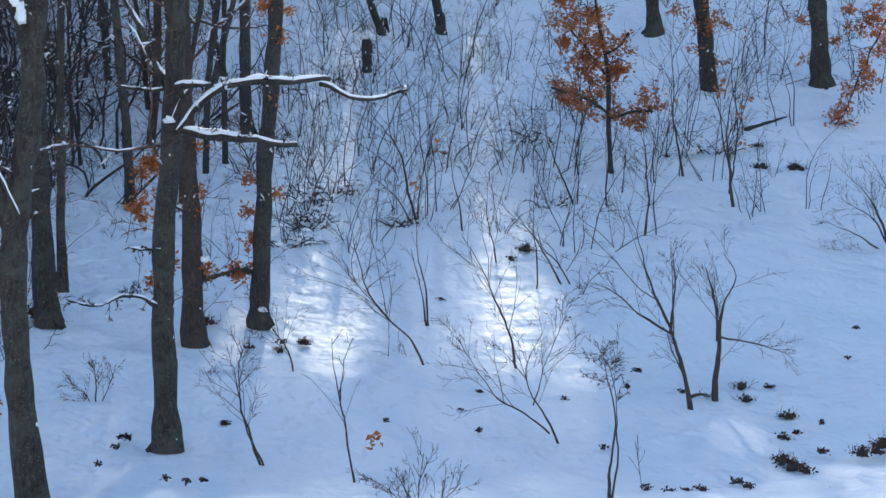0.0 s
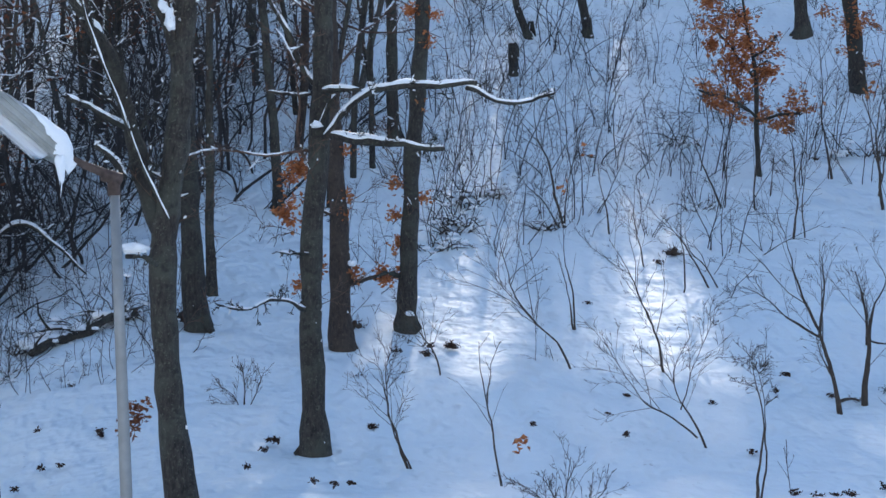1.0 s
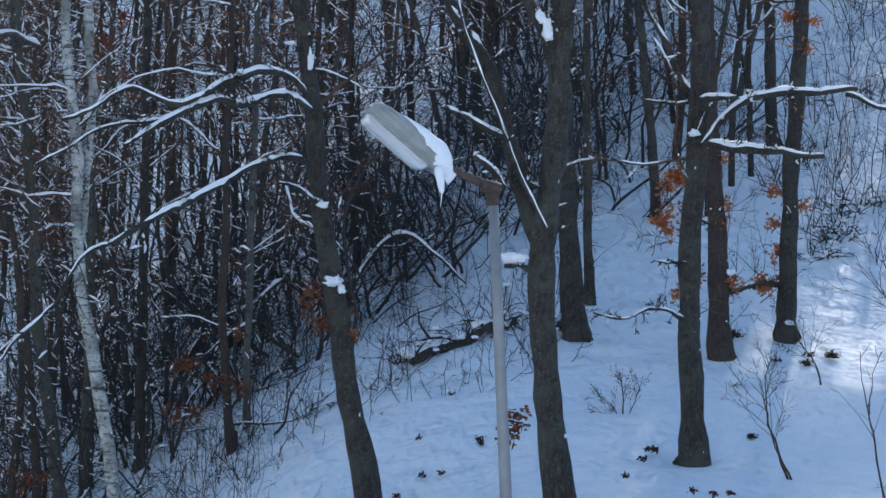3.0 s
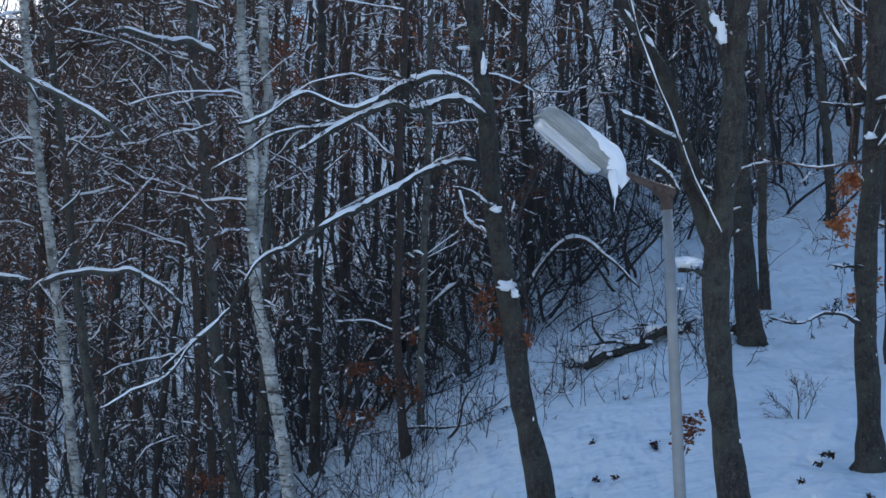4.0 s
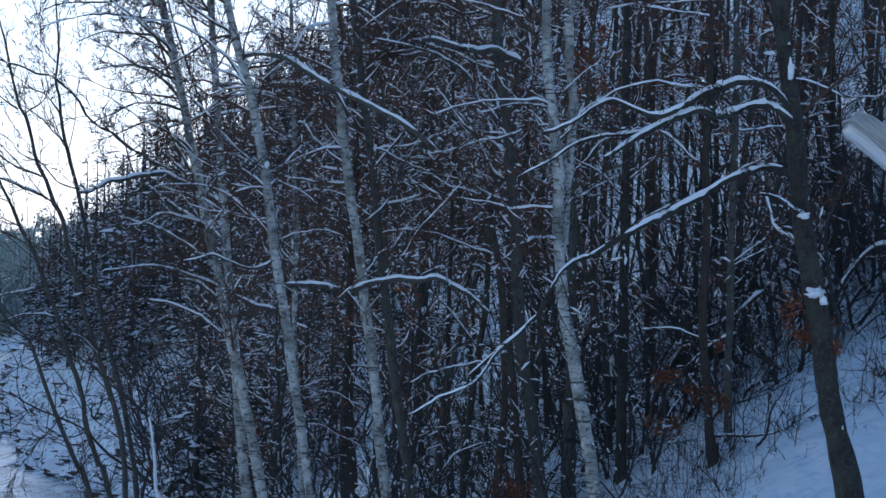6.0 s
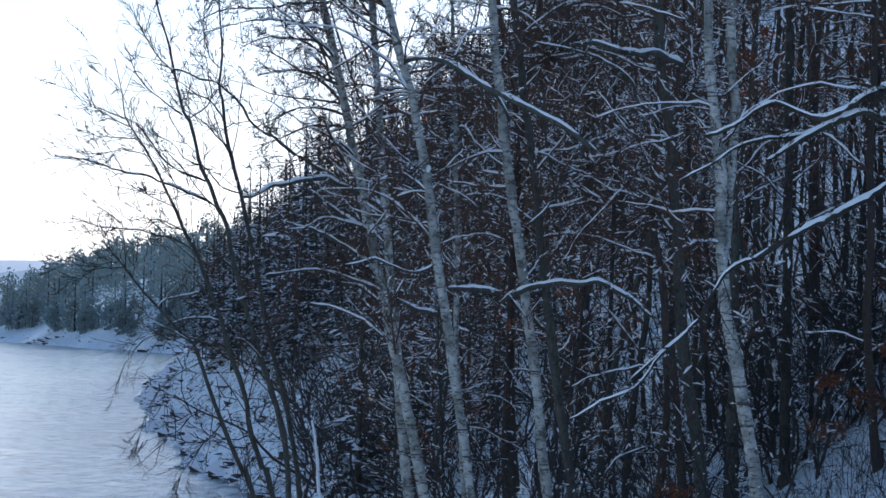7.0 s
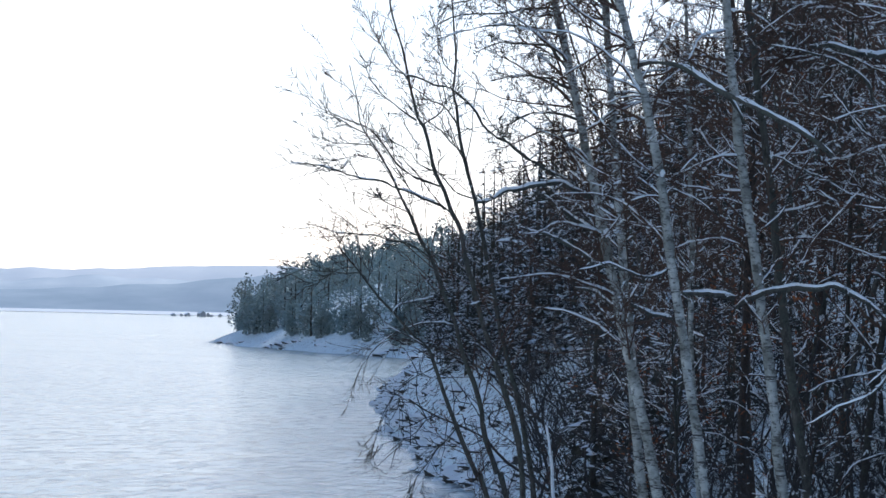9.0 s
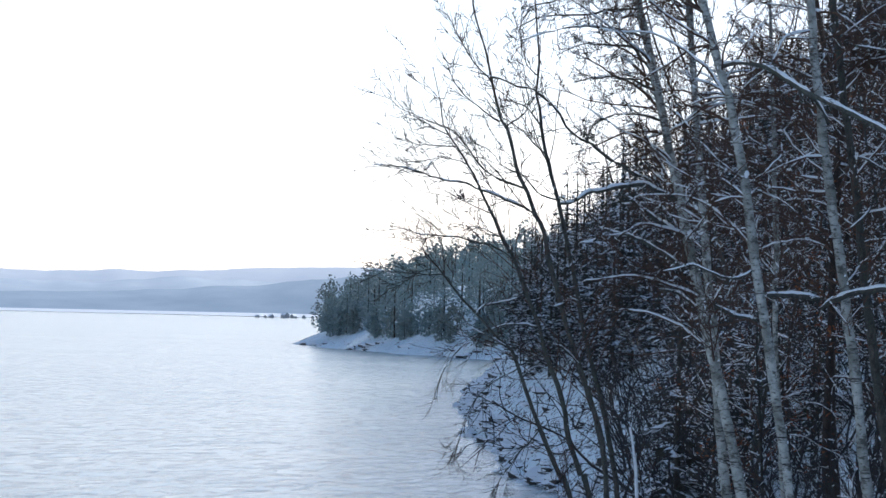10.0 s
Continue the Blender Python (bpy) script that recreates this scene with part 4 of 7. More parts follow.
birch = key_tree("tree", -5.29, 34.60, 8.70, ((0.13, 0.00, -0.25, 0.095), (0.00, 0.00, 0.51, 0.095), (-0.22, 0.00, 1.82, 0.095), (-0.42, 0.00, 2.91, 0.090), (-0.56, 0.00, 3.52, 0.084), (-0.64, 0.00, 4.46, 0.078), (-0.69, 0.00, 5.78, 0.079), (-0.84, 0.00, 6.95, 0.067), (-0.90, 0.00, 8.20, 0.062)),
    BARK_PALE, 'white-barked birch with a double stem', 51, POPLAR, 14, -1.0)
limb(birch, ((-0.62, 0.10, 3.99, 0.051), (-0.53, 0.20, 5.40, 0.068), (-0.53, 0.20, 6.58, 0.062), (-0.59, 0.20, 8.23, 0.056)), BARK_PALE, 0.00, 52)
grey_stem = key_tree("tree", -6.54, 39.46, 9.41, ((0.00, 0.00, -0.35, 0.105), (-0.01, 0.00, 0.80, 0.098), (0.01, 0.00, 1.78, 0.091), (-0.00, 0.00, 3.46, 0.076), (-0.02, 0.00, 5.24, 0.060)),
    BARK_GREY, 'grey tree behind the birch', 53, POPLAR, 5, 1.0)
dark_stem = key_tree("tree", -5.63, 38.89, 8.24, ((0.00, 0.00, -0.25, 0.089), (0.00, 0.00, -0.03, 0.089), (-0.00, 0.00, 1.27, 0.081), (-0.01, 0.00, 3.89, 0.074), (-0.03, 0.00, 6.51, 0.067), (-0.06, 0.00, 7.91, 0.060)),
    BARK, 'dark straight tree flecked with snow', 54, POPLAR, 10, 1.0)
twin_stem = key_tree("tree", -3.86, 36.29, 6.08, ((-0.00, 0.00, -0.72, 0.069), (-0.13, 0.00, 0.45, 0.069), (-0.23, 0.00, 1.74, 0.062), (-0.23, 0.00, 3.76, 0.055), (-0.23, 0.00, 5.79, 0.048), (-0.24, 0.00, 7.09, 0.041)),
    BARK_RED, 'reddish twin-stemmed young tree with dry leaves', 55, POPLAR, 6, -1.0)
limb(twin_stem, ((-0.12, -0.00, 1.73, 0.018), (-0.41, 0.20, 1.84, 0.015), (-0.74, 0.39, 1.94, 0.011), (-1.12, 0.58, 1.91, 0.008)), BARK, 0.90, 204)
limb(twin_stem, ((-0.05, -0.00, 0.37, 0.020), (0.35, -0.13, 0.40, 0.017), (0.67, -0.26, 0.45, 0.014), (1.02, -0.39, 0.58, 0.011), (1.37, -0.53, 0.73, 0.008)), BARK, 0.90, 203)
twin_stem_b = key_tree("tree", -3.84, 37.30, 5.88, ((0.00, 0.00, -0.44, 0.063), (-0.00, 0.00, 1.05, 0.056), (-0.00, 0.00, 2.71, 0.056), (0.02, 0.00, 4.79, 0.049), (0.02, 0.00, 6.96, 0.042)),
    BARK_GREY, 'thin grey young tree', 56, POPLAR, 6, 1.0)
rotten_stem = key_tree("tree", -7.00, 35.82, 11.06, ((-0.13, 0.00, -0.25, 0.062), (0.00, 0.00, 1.37, 0.062), (0.10, 0.00, 2.54, 0.062), (0.12, 0.00, 3.44, 0.055), (0.01, 0.00, 4.65, 0.055), (-0.13, 0.00, 5.62, 0.041)),
    BARK_RED, 'broken reddish trunk among the trees', 57, POPLAR)
rotten_stem_b = key_tree("tree", -6.55, 35.40, 10.48, ((0.07, 0.00, -0.25, 0.068), (0.00, 0.00, 1.03, 0.068), (-0.07, 0.00, 2.38, 0.061), (-0.22, 0.00, 3.66, 0.054)),
    BARK_RED, 'broken reddish trunk among the trees', 58, POPLAR)
wood_stem = key_tree("tree", -2.49, 43.93, 3.25, ((0.00, 0.00, -1.50, 0.058), (-0.16, 0.00, 0.20, 0.066), (-0.33, 0.00, 2.91, 0.058), (-0.40, 0.00, 5.45, 0.050)),
    BARK, 'dark straight tree deep in the wood', 59, POPLAR, 5, -1.0)
wood_stem_b = key_tree("tree", -1.72, 45.97, 2.14, ((-0.00, 0.00, -1.68, 0.060), (-0.40, 0.00, -0.52, 0.052), (-0.76, 0.00, 0.18, 0.052), (-0.98, 0.00, 0.89, 0.043)),
    BARK, 'leaning dark tree deep in the wood', 60, POPLAR)
bank_tree = key_tree("tree", -13.61, 39.73, 18.91, ((0.00, 0.00, -0.25, 0.065), (-0.30, -0.00, 4.47, 0.052), (-0.45, -0.00, 5.69, 0.050), (-0.60, -0.01, 6.15, 0.048), (-0.75, -0.01, 6.62, 0.046), (-0.95, -0.01, 7.17, 0.044), (-1.20, -0.02, 8.00, 0.042), (-1.42, -0.03, 8.93, 0.040), (-1.57, -0.03, 9.21, 0.038), (-1.70, -0.04, 9.58, 0.036), (-1.85, -0.04, 9.85, 0.034), (-1.95, -0.05, 10.23, 0.031), (-2.07, -0.05, 10.64, 0.029), (-2.18, -0.06, 10.78, 0.026), (-2.26, -0.06, 11.10, 0.023), (-2.34, -0.07, 11.43, 0.021), (-2.45, -0.07, 11.89, 0.018), (-2.56, -0.08, 12.26, 0.015), (-2.66, -0.09, 12.68, 0.013), (-2.73, -0.09, 13.19, 0.010)),
    BARK_GREY, 'slender bare tree leaning over the bank', 61, BANK)
limb(bank_tree, ((-1.61, -0.03, 9.23, 0.026), (-1.83, -0.12, 9.37, 0.024), (-2.07, -0.20, 9.46, 0.021), (-2.44, -0.30, 9.61, 0.018), (-2.72, -0.39, 9.72, 0.016), (-2.96, -0.48, 9.73, 0.014), (-3.37, -0.59, 9.84, 0.011), (-3.83, -0.70, 9.94, 0.009), (-4.20, -0.81, 9.98, 0.006)), BARK_GREY, 0.55, 62, SPRIG)
limb(bank_tree, ((-1.79, -0.04, 9.62, 0.020), (-2.08, -0.11, 9.76, 0.018), (-2.45, -0.19, 9.96, 0.016), (-2.72, -0.26, 10.33, 0.014), (-2.93, -0.33, 10.52, 0.011), (-3.39, -0.42, 10.70, 0.009), (-3.67, -0.51, 10.83, 0.007), (-4.00, -0.59, 11.07, 0.005)), BARK_GREY, 0.15, 63, SPRIG)
limb(bank_tree, ((-2.17, -0.06, 10.75, 0.015), (-2.48, 0.03, 10.96, 0.013), (-2.71, 0.11, 11.14, 0.010), (-2.95, 0.19, 11.41, 0.008), (-3.08, 0.28, 11.66, 0.005)), BARK_GREY, 0.00, 64, SPRIG)
limb(bank_tree, ((-2.34, -0.07, 11.40, 0.012), (-2.58, -0.16, 11.65, 0.010), (-2.82, -0.25, 11.97, 0.008), (-2.97, -0.33, 12.25, 0.006), (-3.04, -0.41, 12.53, 0.004)), BARK_GREY, 0.00, 65, SPRIG)
limb(bank_tree, ((-2.10, -0.05, 10.67, 0.014), (-1.87, 0.06, 10.83, 0.012), (-1.74, 0.16, 11.12, 0.010), (-1.80, 0.26, 11.44, 0.008), (-1.87, 0.36, 11.91, 0.006), (-1.93, 0.45, 12.38, 0.004)), BARK_GREY, 0.00, 66, SPRIG)
limb(bank_tree, ((-1.30, -0.02, 8.28, 0.018), (-1.53, -0.18, 8.42, 0.015), (-1.77, -0.34, 8.49, 0.012)), BARK_GREY, 1.00, 67, SPRIG)
limb(bank_tree, ((-0.75, -0.01, 6.71, 0.018), (-1.04, -0.16, 6.98, 0.015), (-1.27, -0.32, 7.09, 0.012)), BARK_GREY, 1.00, 68, SPRIG)
bank_tree_b = key_tree("tree", -13.63, 40.79, 18.47, ((0.00, 0.00, -0.25, 0.057), (-0.43, -0.01, 4.14, 0.046), (-0.64, -0.01, 5.29, 0.044), (-0.80, -0.01, 6.05, 0.043), (-1.01, -0.02, 6.81, 0.041), (-1.21, -0.02, 7.67, 0.039), (-1.33, -0.02, 8.33, 0.037), (-1.44, -0.03, 8.81, 0.035), (-1.56, -0.03, 9.23, 0.034), (-1.66, -0.04, 9.66, 0.032), (-1.75, -0.04, 10.04, 0.030), (-1.85, -0.04, 10.47, 0.027), (-1.91, -0.05, 10.80, 0.025), (-1.97, -0.05, 11.09, 0.022), (-1.93, -0.05, 11.57, 0.019), (-1.97, -0.05, 12.05, 0.016), (-2.01, -0.05, 12.57, 0.013), (-2.06, -0.05, 13.10, 0.010)),
    BARK_GREY, 'slender bare tree leaning over the bank', 81, BANK)
limb(bank_tree_b, ((-1.75, -0.04, 9.99, 0.014), (-2.00, -0.15, 10.23, 0.012), (-2.27, -0.26, 10.51, 0.009), (-2.58, -0.38, 10.64, 0.007), (-2.77, -0.49, 10.68, 0.005)), BARK_GREY, 0.00, 82, SPRIG)
limb(bank_tree_b, ((-1.85, -0.04, 10.47, 0.014), (-2.10, 0.05, 10.80, 0.012), (-2.35, 0.13, 10.93, 0.009), (-2.64, 0.22, 11.17, 0.007), (-2.83, 0.30, 11.40, 0.005)), BARK_GREY, 0.00, 83, SPRIG)
limb(bank_tree_b, ((-1.56, -0.03, 9.23, 0.015), (-1.83, -0.14, 9.32, 0.013), (-2.17, -0.26, 9.65, 0.011), (-2.46, -0.37, 9.78, 0.009), (-2.75, -0.49, 10.11, 0.007), (-3.04, -0.61, 10.20, 0.005)), BARK_GREY, 0.10, 84, SPRIG)
limb(bank_tree_b, ((-1.96, -0.05, 11.38, 0.012), (-2.12, 0.04, 11.56, 0.009), (-2.23, 0.14, 11.94, 0.007), (-2.28, 0.24, 12.42, 0.004)), BARK_GREY, 0.00, 85, SPRIG)
limb(bank_tree_b, ((-1.44, -0.03, 8.71, 0.012), (-1.15, 0.18, 8.84, 0.009), (-0.92, 0.39, 8.90, 0.006)), BARK_GREY, 0.50, 86, SPRIG)
bank_tree_c = key_tree("tree", -13.01, 38.89, 18.50, ((0.00, 0.00, -0.25, 0.055), (-0.84, -0.02, 4.36, 0.044), (-1.01, -0.02, 4.83, 0.043), (-1.21, -0.03, 5.37, 0.042), (-1.29, -0.03, 5.82, 0.041), (-1.43, -0.04, 6.27, 0.039), (-1.62, -0.04, 6.72, 0.037), (-1.75, -0.05, 7.17, 0.035), (-1.90, -0.05, 7.62, 0.032), (-2.04, -0.06, 7.98, 0.031), (-2.16, -0.07, 8.34, 0.029), (-2.33, -0.08, 8.61, 0.027), (-2.49, -0.09, 8.93, 0.024), (-2.65, -0.10, 9.24, 0.022), (-2.78, -0.10, 9.51, 0.019), (-2.91, -0.11, 9.76, 0.017), (-3.11, -0.13, 10.07, 0.014), (-3.29, -0.14, 10.33, 0.012), (-3.38, -0.15, 10.59, 0.010), (-3.44, -0.16, 10.95, 0.008), (-3.53, -0.16, 11.36, 0.006)),
    BARK_GREY, 'slender bare tree leaning over the bank', 91, BANK)
limb(bank_tree_c, ((-2.13, -0.07, 8.28, 0.018), (-2.39, -0.22, 8.43, 0.015), (-2.80, -0.39, 8.56, 0.013), (-3.12, -0.55, 8.64, 0.010), (-3.57, -0.73, 8.66, 0.008), (-4.11, -0.92, 8.77, 0.005)), BARK_GREY, 0.35, 92, SPRIG)
limb(bank_tree_c, ((-1.75, -0.05, 7.17, 0.020), (-2.00, -0.19, 7.23, 0.018), (-2.27, -0.33, 7.21, 0.015), (-2.49, -0.47, 7.12, 0.013), (-2.76, -0.62, 6.97, 0.011), (-2.98, -0.76, 6.78, 0.009), (-3.20, -0.91, 6.46, 0.006), (-3.28, -1.04, 6.14, 0.004)), BARK_GREY, 0.80, 93, SPRIG)
limb(bank_tree_c, ((-3.11, -0.13, 10.05, 0.010), (-3.42, -0.25, 10.06, 0.008), (-3.74, -0.38, 10.09, 0.006), (-3.94, -0.50, 10.16, 0.004)), BARK_GREY, 0.00, 94, SPRIG)
limb(bank_tree_c, ((-3.29, -0.14, 10.30, 0.010), (-3.61, -0.02, 10.44, 0.007), (-3.93, 0.10, 10.62, 0.004)), BARK_GREY, 0.00, 95, SPRIG)
limb(bank_tree_c, ((-2.65, -0.10, 9.24, 0.010), (-2.90, -0.26, 9.19, 0.007), (-3.18, -0.43, 9.32, 0.004)), BARK_GREY, 0.00, 96, SPRIG)
limb(bank_tree_c, ((-2.16, -0.07, 8.36, 0.012), (-2.39, 0.04, 8.66, 0.010), (-2.67, 0.15, 8.77, 0.008), (-2.99, 0.26, 8.82, 0.006), (-3.26, 0.36, 8.86, 0.004)), BARK_GREY, 0.20, 97, SPRIG)
limb(bank_tree_c, ((-2.91, -0.11, 9.76, 0.010), (-3.15, -0.30, 9.88, 0.008), (-3.51, -0.49, 9.87, 0.006), (-3.86, -0.69, 9.75, 0.004)), BARK_GREY, 0.10, 98, SPRIG)
bank_tree_d = key_tree("tree", -12.61, 37.98, 18.37, ((0.00, 0.00, -0.25, 0.050), (-1.22, -0.04, 4.40, 0.040), (-1.40, -0.05, 4.77, 0.038), (-1.61, -0.05, 5.29, 0.035), (-1.83, -0.06, 5.82, 0.033), (-2.03, -0.07, 6.35, 0.030), (-2.20, -0.08, 6.79, 0.028), (-2.43, -0.10, 6.96, 0.024), (-2.76, -0.12, 7.37, 0.020), (-3.15, -0.15, 7.79, 0.016), (-3.39, -0.17, 8.07, 0.011), (-3.65, -0.19, 8.37, 0.007)),
    BARK_GREY, 'slender bare tree leaning over the bank', 101, BANK)
limb(bank_tree_d, ((-3.15, -0.15, 7.79, 0.010), (-3.29, -0.28, 7.93, 0.009), (-3.64, -0.44, 7.95, 0.007), (-3.99, -0.60, 7.99, 0.005), (-4.29, -0.75, 8.00, 0.004)), BARK_GREY, 0.20, 102, SPRIG)
limb(bank_tree_d, ((-2.76, -0.12, 7.37, 0.010), (-2.66, -0.01, 7.49, 0.008), (-2.40, 0.11, 7.58, 0.007), (-2.18, 0.22, 7.63, 0.005)), BARK_GREY, 0.90, 103, SPRIG)
limb(bank_tree_d, ((-2.11, -0.08, 6.52, 0.011), (-2.41, -0.24, 6.34, 0.009), (-2.71, -0.41, 6.07, 0.007), (-2.92, -0.58, 5.67, 0.006), (-3.04, -0.74, 5.18, 0.004)), BARK_GREY, 0.00, 104, SPRIG)
limb(bank_tree_d, ((-1.73, -0.06, 5.60, 0.011), (-2.03, -0.22, 5.20, 0.009), (-2.29, -0.39, 4.88, 0.007), (-2.41, -0.54, 4.48, 0.006), (-2.51, -0.70, 4.17, 0.004)), BARK_GREY, 0.00, 105, SPRIG)
limb(bank_tree_d, ((-3.39, -0.17, 8.07, 0.008), (-3.64, -0.29, 8.00, 0.006), (-3.94, -0.42, 7.81, 0.005), (-4.20, -0.54, 7.72, 0.003)), BARK_GREY, 0.00, 106, SPRIG)
bank_tree_e = key_tree("tree", -14.35, 44.76, 17.78, ((0.00, 0.00, -0.25, 0.043), (-0.50, -0.01, 2.81, 0.034), (-0.70, -0.01, 3.43, 0.031), (-0.76, -0.01, 4.16, 0.027), (-0.86, -0.01, 4.73, 0.022)),
    SNOW, 'short dead stem plastered with snow', 111, BANK)
slope_tree_a = key_tree("tree", 14.94, 51.48, -16.19, ((0.02, 0.00, -0.25, 0.187), (0.00, 0.00, -0.01, 0.187), (-0.07, 0.00, 0.77, 0.164), (-0.22, 0.00, 2.31, 0.152), (-0.34, 0.00, 3.86, 0.125)),
    BARK, 'dark oak on the snowy slope with dry leaves', 73, None)
slope_tree_b = key_tree("tree", 17.34, 51.35, -18.66, ((0.01, 0.00, -0.25, 0.213), (0.00, 0.00, -0.01, 0.213), (-0.03, 0.00, 0.72, 0.187), (-0.11, 0.00, 2.17, 0.173), (-0.17, 0.00, 3.73, 0.142)),
    BARK, 'thick oak with a snow-ringed foot on the slope', 74, None)
slope_tree_c = key_tree("tree", 14.91, 56.00, -14.91, ((0.01, 0.00, -0.25, 0.176), (-0.00, 0.00, -0.01, 0.176), (-0.01, 0.00, 0.29, 0.154), (-0.04, 0.00, 1.13, 0.142), (-0.07, 0.00, 2.81, 0.117)),
    BARK, 'dark trunk high on the slope', 75, None)
slope_tree_d = key_tree("tree", 8.77, 57.03, -8.74, ((0.08, 0.00, -0.25, 0.094), (0.00, 0.00, -0.01, 0.094), (-0.09, 0.00, 0.27, 0.083), (-0.31, 0.00, 1.08, 0.076), (-0.49, 0.00, 2.75, 0.063)),
    BARK, 'leaning dark trunk high on the slope', 76, None)
slope_tree_e = key_tree("tree", 5.06, 49.84, -5.79, ((0.01, 0.00, -0.25, 0.128), (0.00, 0.00, -0.00, 0.128), (-0.04, 0.00, 1.04, 0.113), (-0.14, 0.00, 2.95, 0.104), (-0.20, 0.00, 4.40, 0.086)),
    BARK, 'dark trunk flecked with snow', 77, None)
slope_tree_f = key_tree("tree", 4.45, 47.74, -5.33, ((0.01, 0.00, -0.25, 0.056), (0.00, 0.00, -0.00, 0.056), (-0.04, 0.00, 1.23, 0.049), (-0.11, 0.00, 3.40, 0.045), (-0.16, 0.00, 4.79, 0.037)),
    BARK, 'thin dark tree beside a trunk', 78, None)
slope_tree_g = key_tree("tree", 10.19, 57.10, -10.12, ((0.05, 0.00, -0.25, 0.122), (0.00, 0.00, -0.00, 0.122), (-0.05, 0.00, 0.25, 0.107), (-0.18, 0.00, 1.03, 0.099), (-0.29, 0.00, 2.71, 0.081)),
    BARK, 'dark trunk high on the slope', 79, None)
slope_tree_h = key_tree("tree", 1.22, 39.73, -1.76, ((0.01, 0.00, -0.25, 0.064), (-0.00, 0.00, -0.01, 0.064), (-0.05, 0.00, 1.79, 0.056), (-0.12, 0.00, 4.76, 0.052), (-0.15, 0.00, 5.90, 0.043)),
    BARK, 'thin dark tree dotted with snow', 80, None)
slope_tree_i = key_tree("tree", 2.55, 44.78, -3.26, ((0.02, 0.00, -0.25, 0.094), (0.00, 0.00, -0.01, 0.094), (-0.13, 0.00, 1.45, 0.082), (-0.41, 0.00, 3.95, 0.076), (-0.60, 0.00, 5.23, 0.062)),
    BARK, 'leaning dark trunk in the wood', 81, None)
# ---- the street lamp ----


def build_lamp():
    foot = Vector((0.0, 25.0, height(0.0, 25.0)))
    lamp = thing("street_lamp", Matrix.Translation(foot), "weathered street lamp on a slim grey steel pole, capped with snow", "street lamp")
    top = Vector((-0.19, 0.0, 10.13)) - Vector((0, 0, foot.z))
    t = Tubes()
    t.add([Vector((0.02, 0, -0.3)), Vector((0.0, 0, 0.9)), top * 0.5 + Vector((0.0, 0, 0.45)), top], [0.062, 0.060, 0.054, 0.050], 20)
    t.add([Vector((0.02, 0, -0.05)), Vector((0.01, 0, 0.55))], [0.085, 0.082], 20)
    pole = part("pole", t, STEEL, lamp, "galvanised steel pole with stained bands")
    t = Tubes()
    t.add([Vector((0.012, 0, 0.54)), Vector((0.011, 0, 0.6))], [0.09, 0.09], 20)
    part("collar", t, STEEL, pole)
    # bracket: a socket over the pole and an arm that rises to the lantern
    t = Tubes()
    t.add([top + Vector((0.0, 0, -0.09)), top + Vector((-0.01, 0, 0.10))], [0.064, 0.062], 16)
    a0, a1 = top + Vector((0.06, 0.02, 0.03)), top + Vector((-0.66, -0.14, 0.36))
    t.add([a0, a0.lerp(a1, 0.25) + Vector((0, 0, 0.02)), a0.lerp(a1, 0.6), a1], [0.048, 0.046, 0.036, 0.033], 14)
    t.add([a0 + Vector((0.0, 0, 0.03)), a0 + Vector((-0.17, -0.05, 0.08))], [0.07, 0.066], 12)
    part("bracket", t, RUST, lamp, "rusty brown bracket arm")
    # lantern along its axis, from its neck to its nose
    r0, r1 = top + Vector((-0.617, -0.13, 0.248)), top + Vector((-1.267, -0.36, 0.777))
    ax = (r1 - r0).normalized()
    side = ax.cross(Vector((0, 0, 1))).normalized()
    up = side.cross(ax).normalized()
    ln = (r1 - r0).length

    def ring(u, w, h, q, grow=0.0):
        c, d = math.cos(q), math.sin(q)
        c, d = math.copysign(abs(c) ** 0.62, c), math.copysign(abs(d) ** 0.62, d)
        return r0 + ax * (u * ln) + side * (c * (w + grow)) + up * (d * (h + grow))

    def shell(lo, hi, rows, steps=16):
        s = Tubes()
        n = steps + 1
        for u, w, h in rows:
            s.v += [ring(u, w, h, radians(lo + (hi - lo) * k / steps)) for k in range(n)]
        for i in range(len(rows) - 1):
            for k in range(steps):
                s.f.append((i * n + k, i * n + k + 1, (i + 1) * n + k + 1, (i + 1) * n + k))
            s.f.append((i * n, (i + 1) * n, (i + 1) * n + steps, i * n + steps))
        s.f.append(tuple(range(n)))
        s.f.append(tuple((len(rows) - 1) * n + k for k in range(n))[::-1])
        return s

    HOOD = ((-0.16, 0.05, 0.10), (-0.10, 0.09, 0.15), (0.0, 0.13, 0.20), (0.12, 0.150, 0.225), (0.45, 0.155, 0.225), (0.8, 0.15, 0.205), (0.93, 0.14, 0.175), (0.985, 0.12, 0.13), (1.0, 0.10, 0.08))
    housing = part("housing", shell(0, 180, HOOD), ENAMEL, lamp, "dull grey lantern housing")
    # pressed ridges along the side of the housing
    t = Tubes()
    for h, r in ((0.055, 0.011), (0.115, 0.009), (0.165, 0.008)):
        q = math.pi - math.asin(min(1.0, (h / 0.225) ** (1 / 0.62)))
        t.add([ring(u, 0.152, 0.22, q, 0.002) for u in (0.05, 0.3, 0.6, 0.9)], [r * 0.6, r, r, r * 0.6], 6)
    part("ridge", t, ENAMEL, housing)
    bowl = part("bowl", shell(180, 360, ((0.07, 0.09, 0.03), (0.10, 0.135, 0.085), (0.2, 0.145, 0.105), (0.5, 0.147, 0.108), (0.85, 0.145, 0.105), (0.95, 0.135, 0.085), (0.985, 0.09, 0.03)), 18),
                CLEAR, lamp, "clear ribbed plastic bowl, bright with sky light")
    t = Tubes()
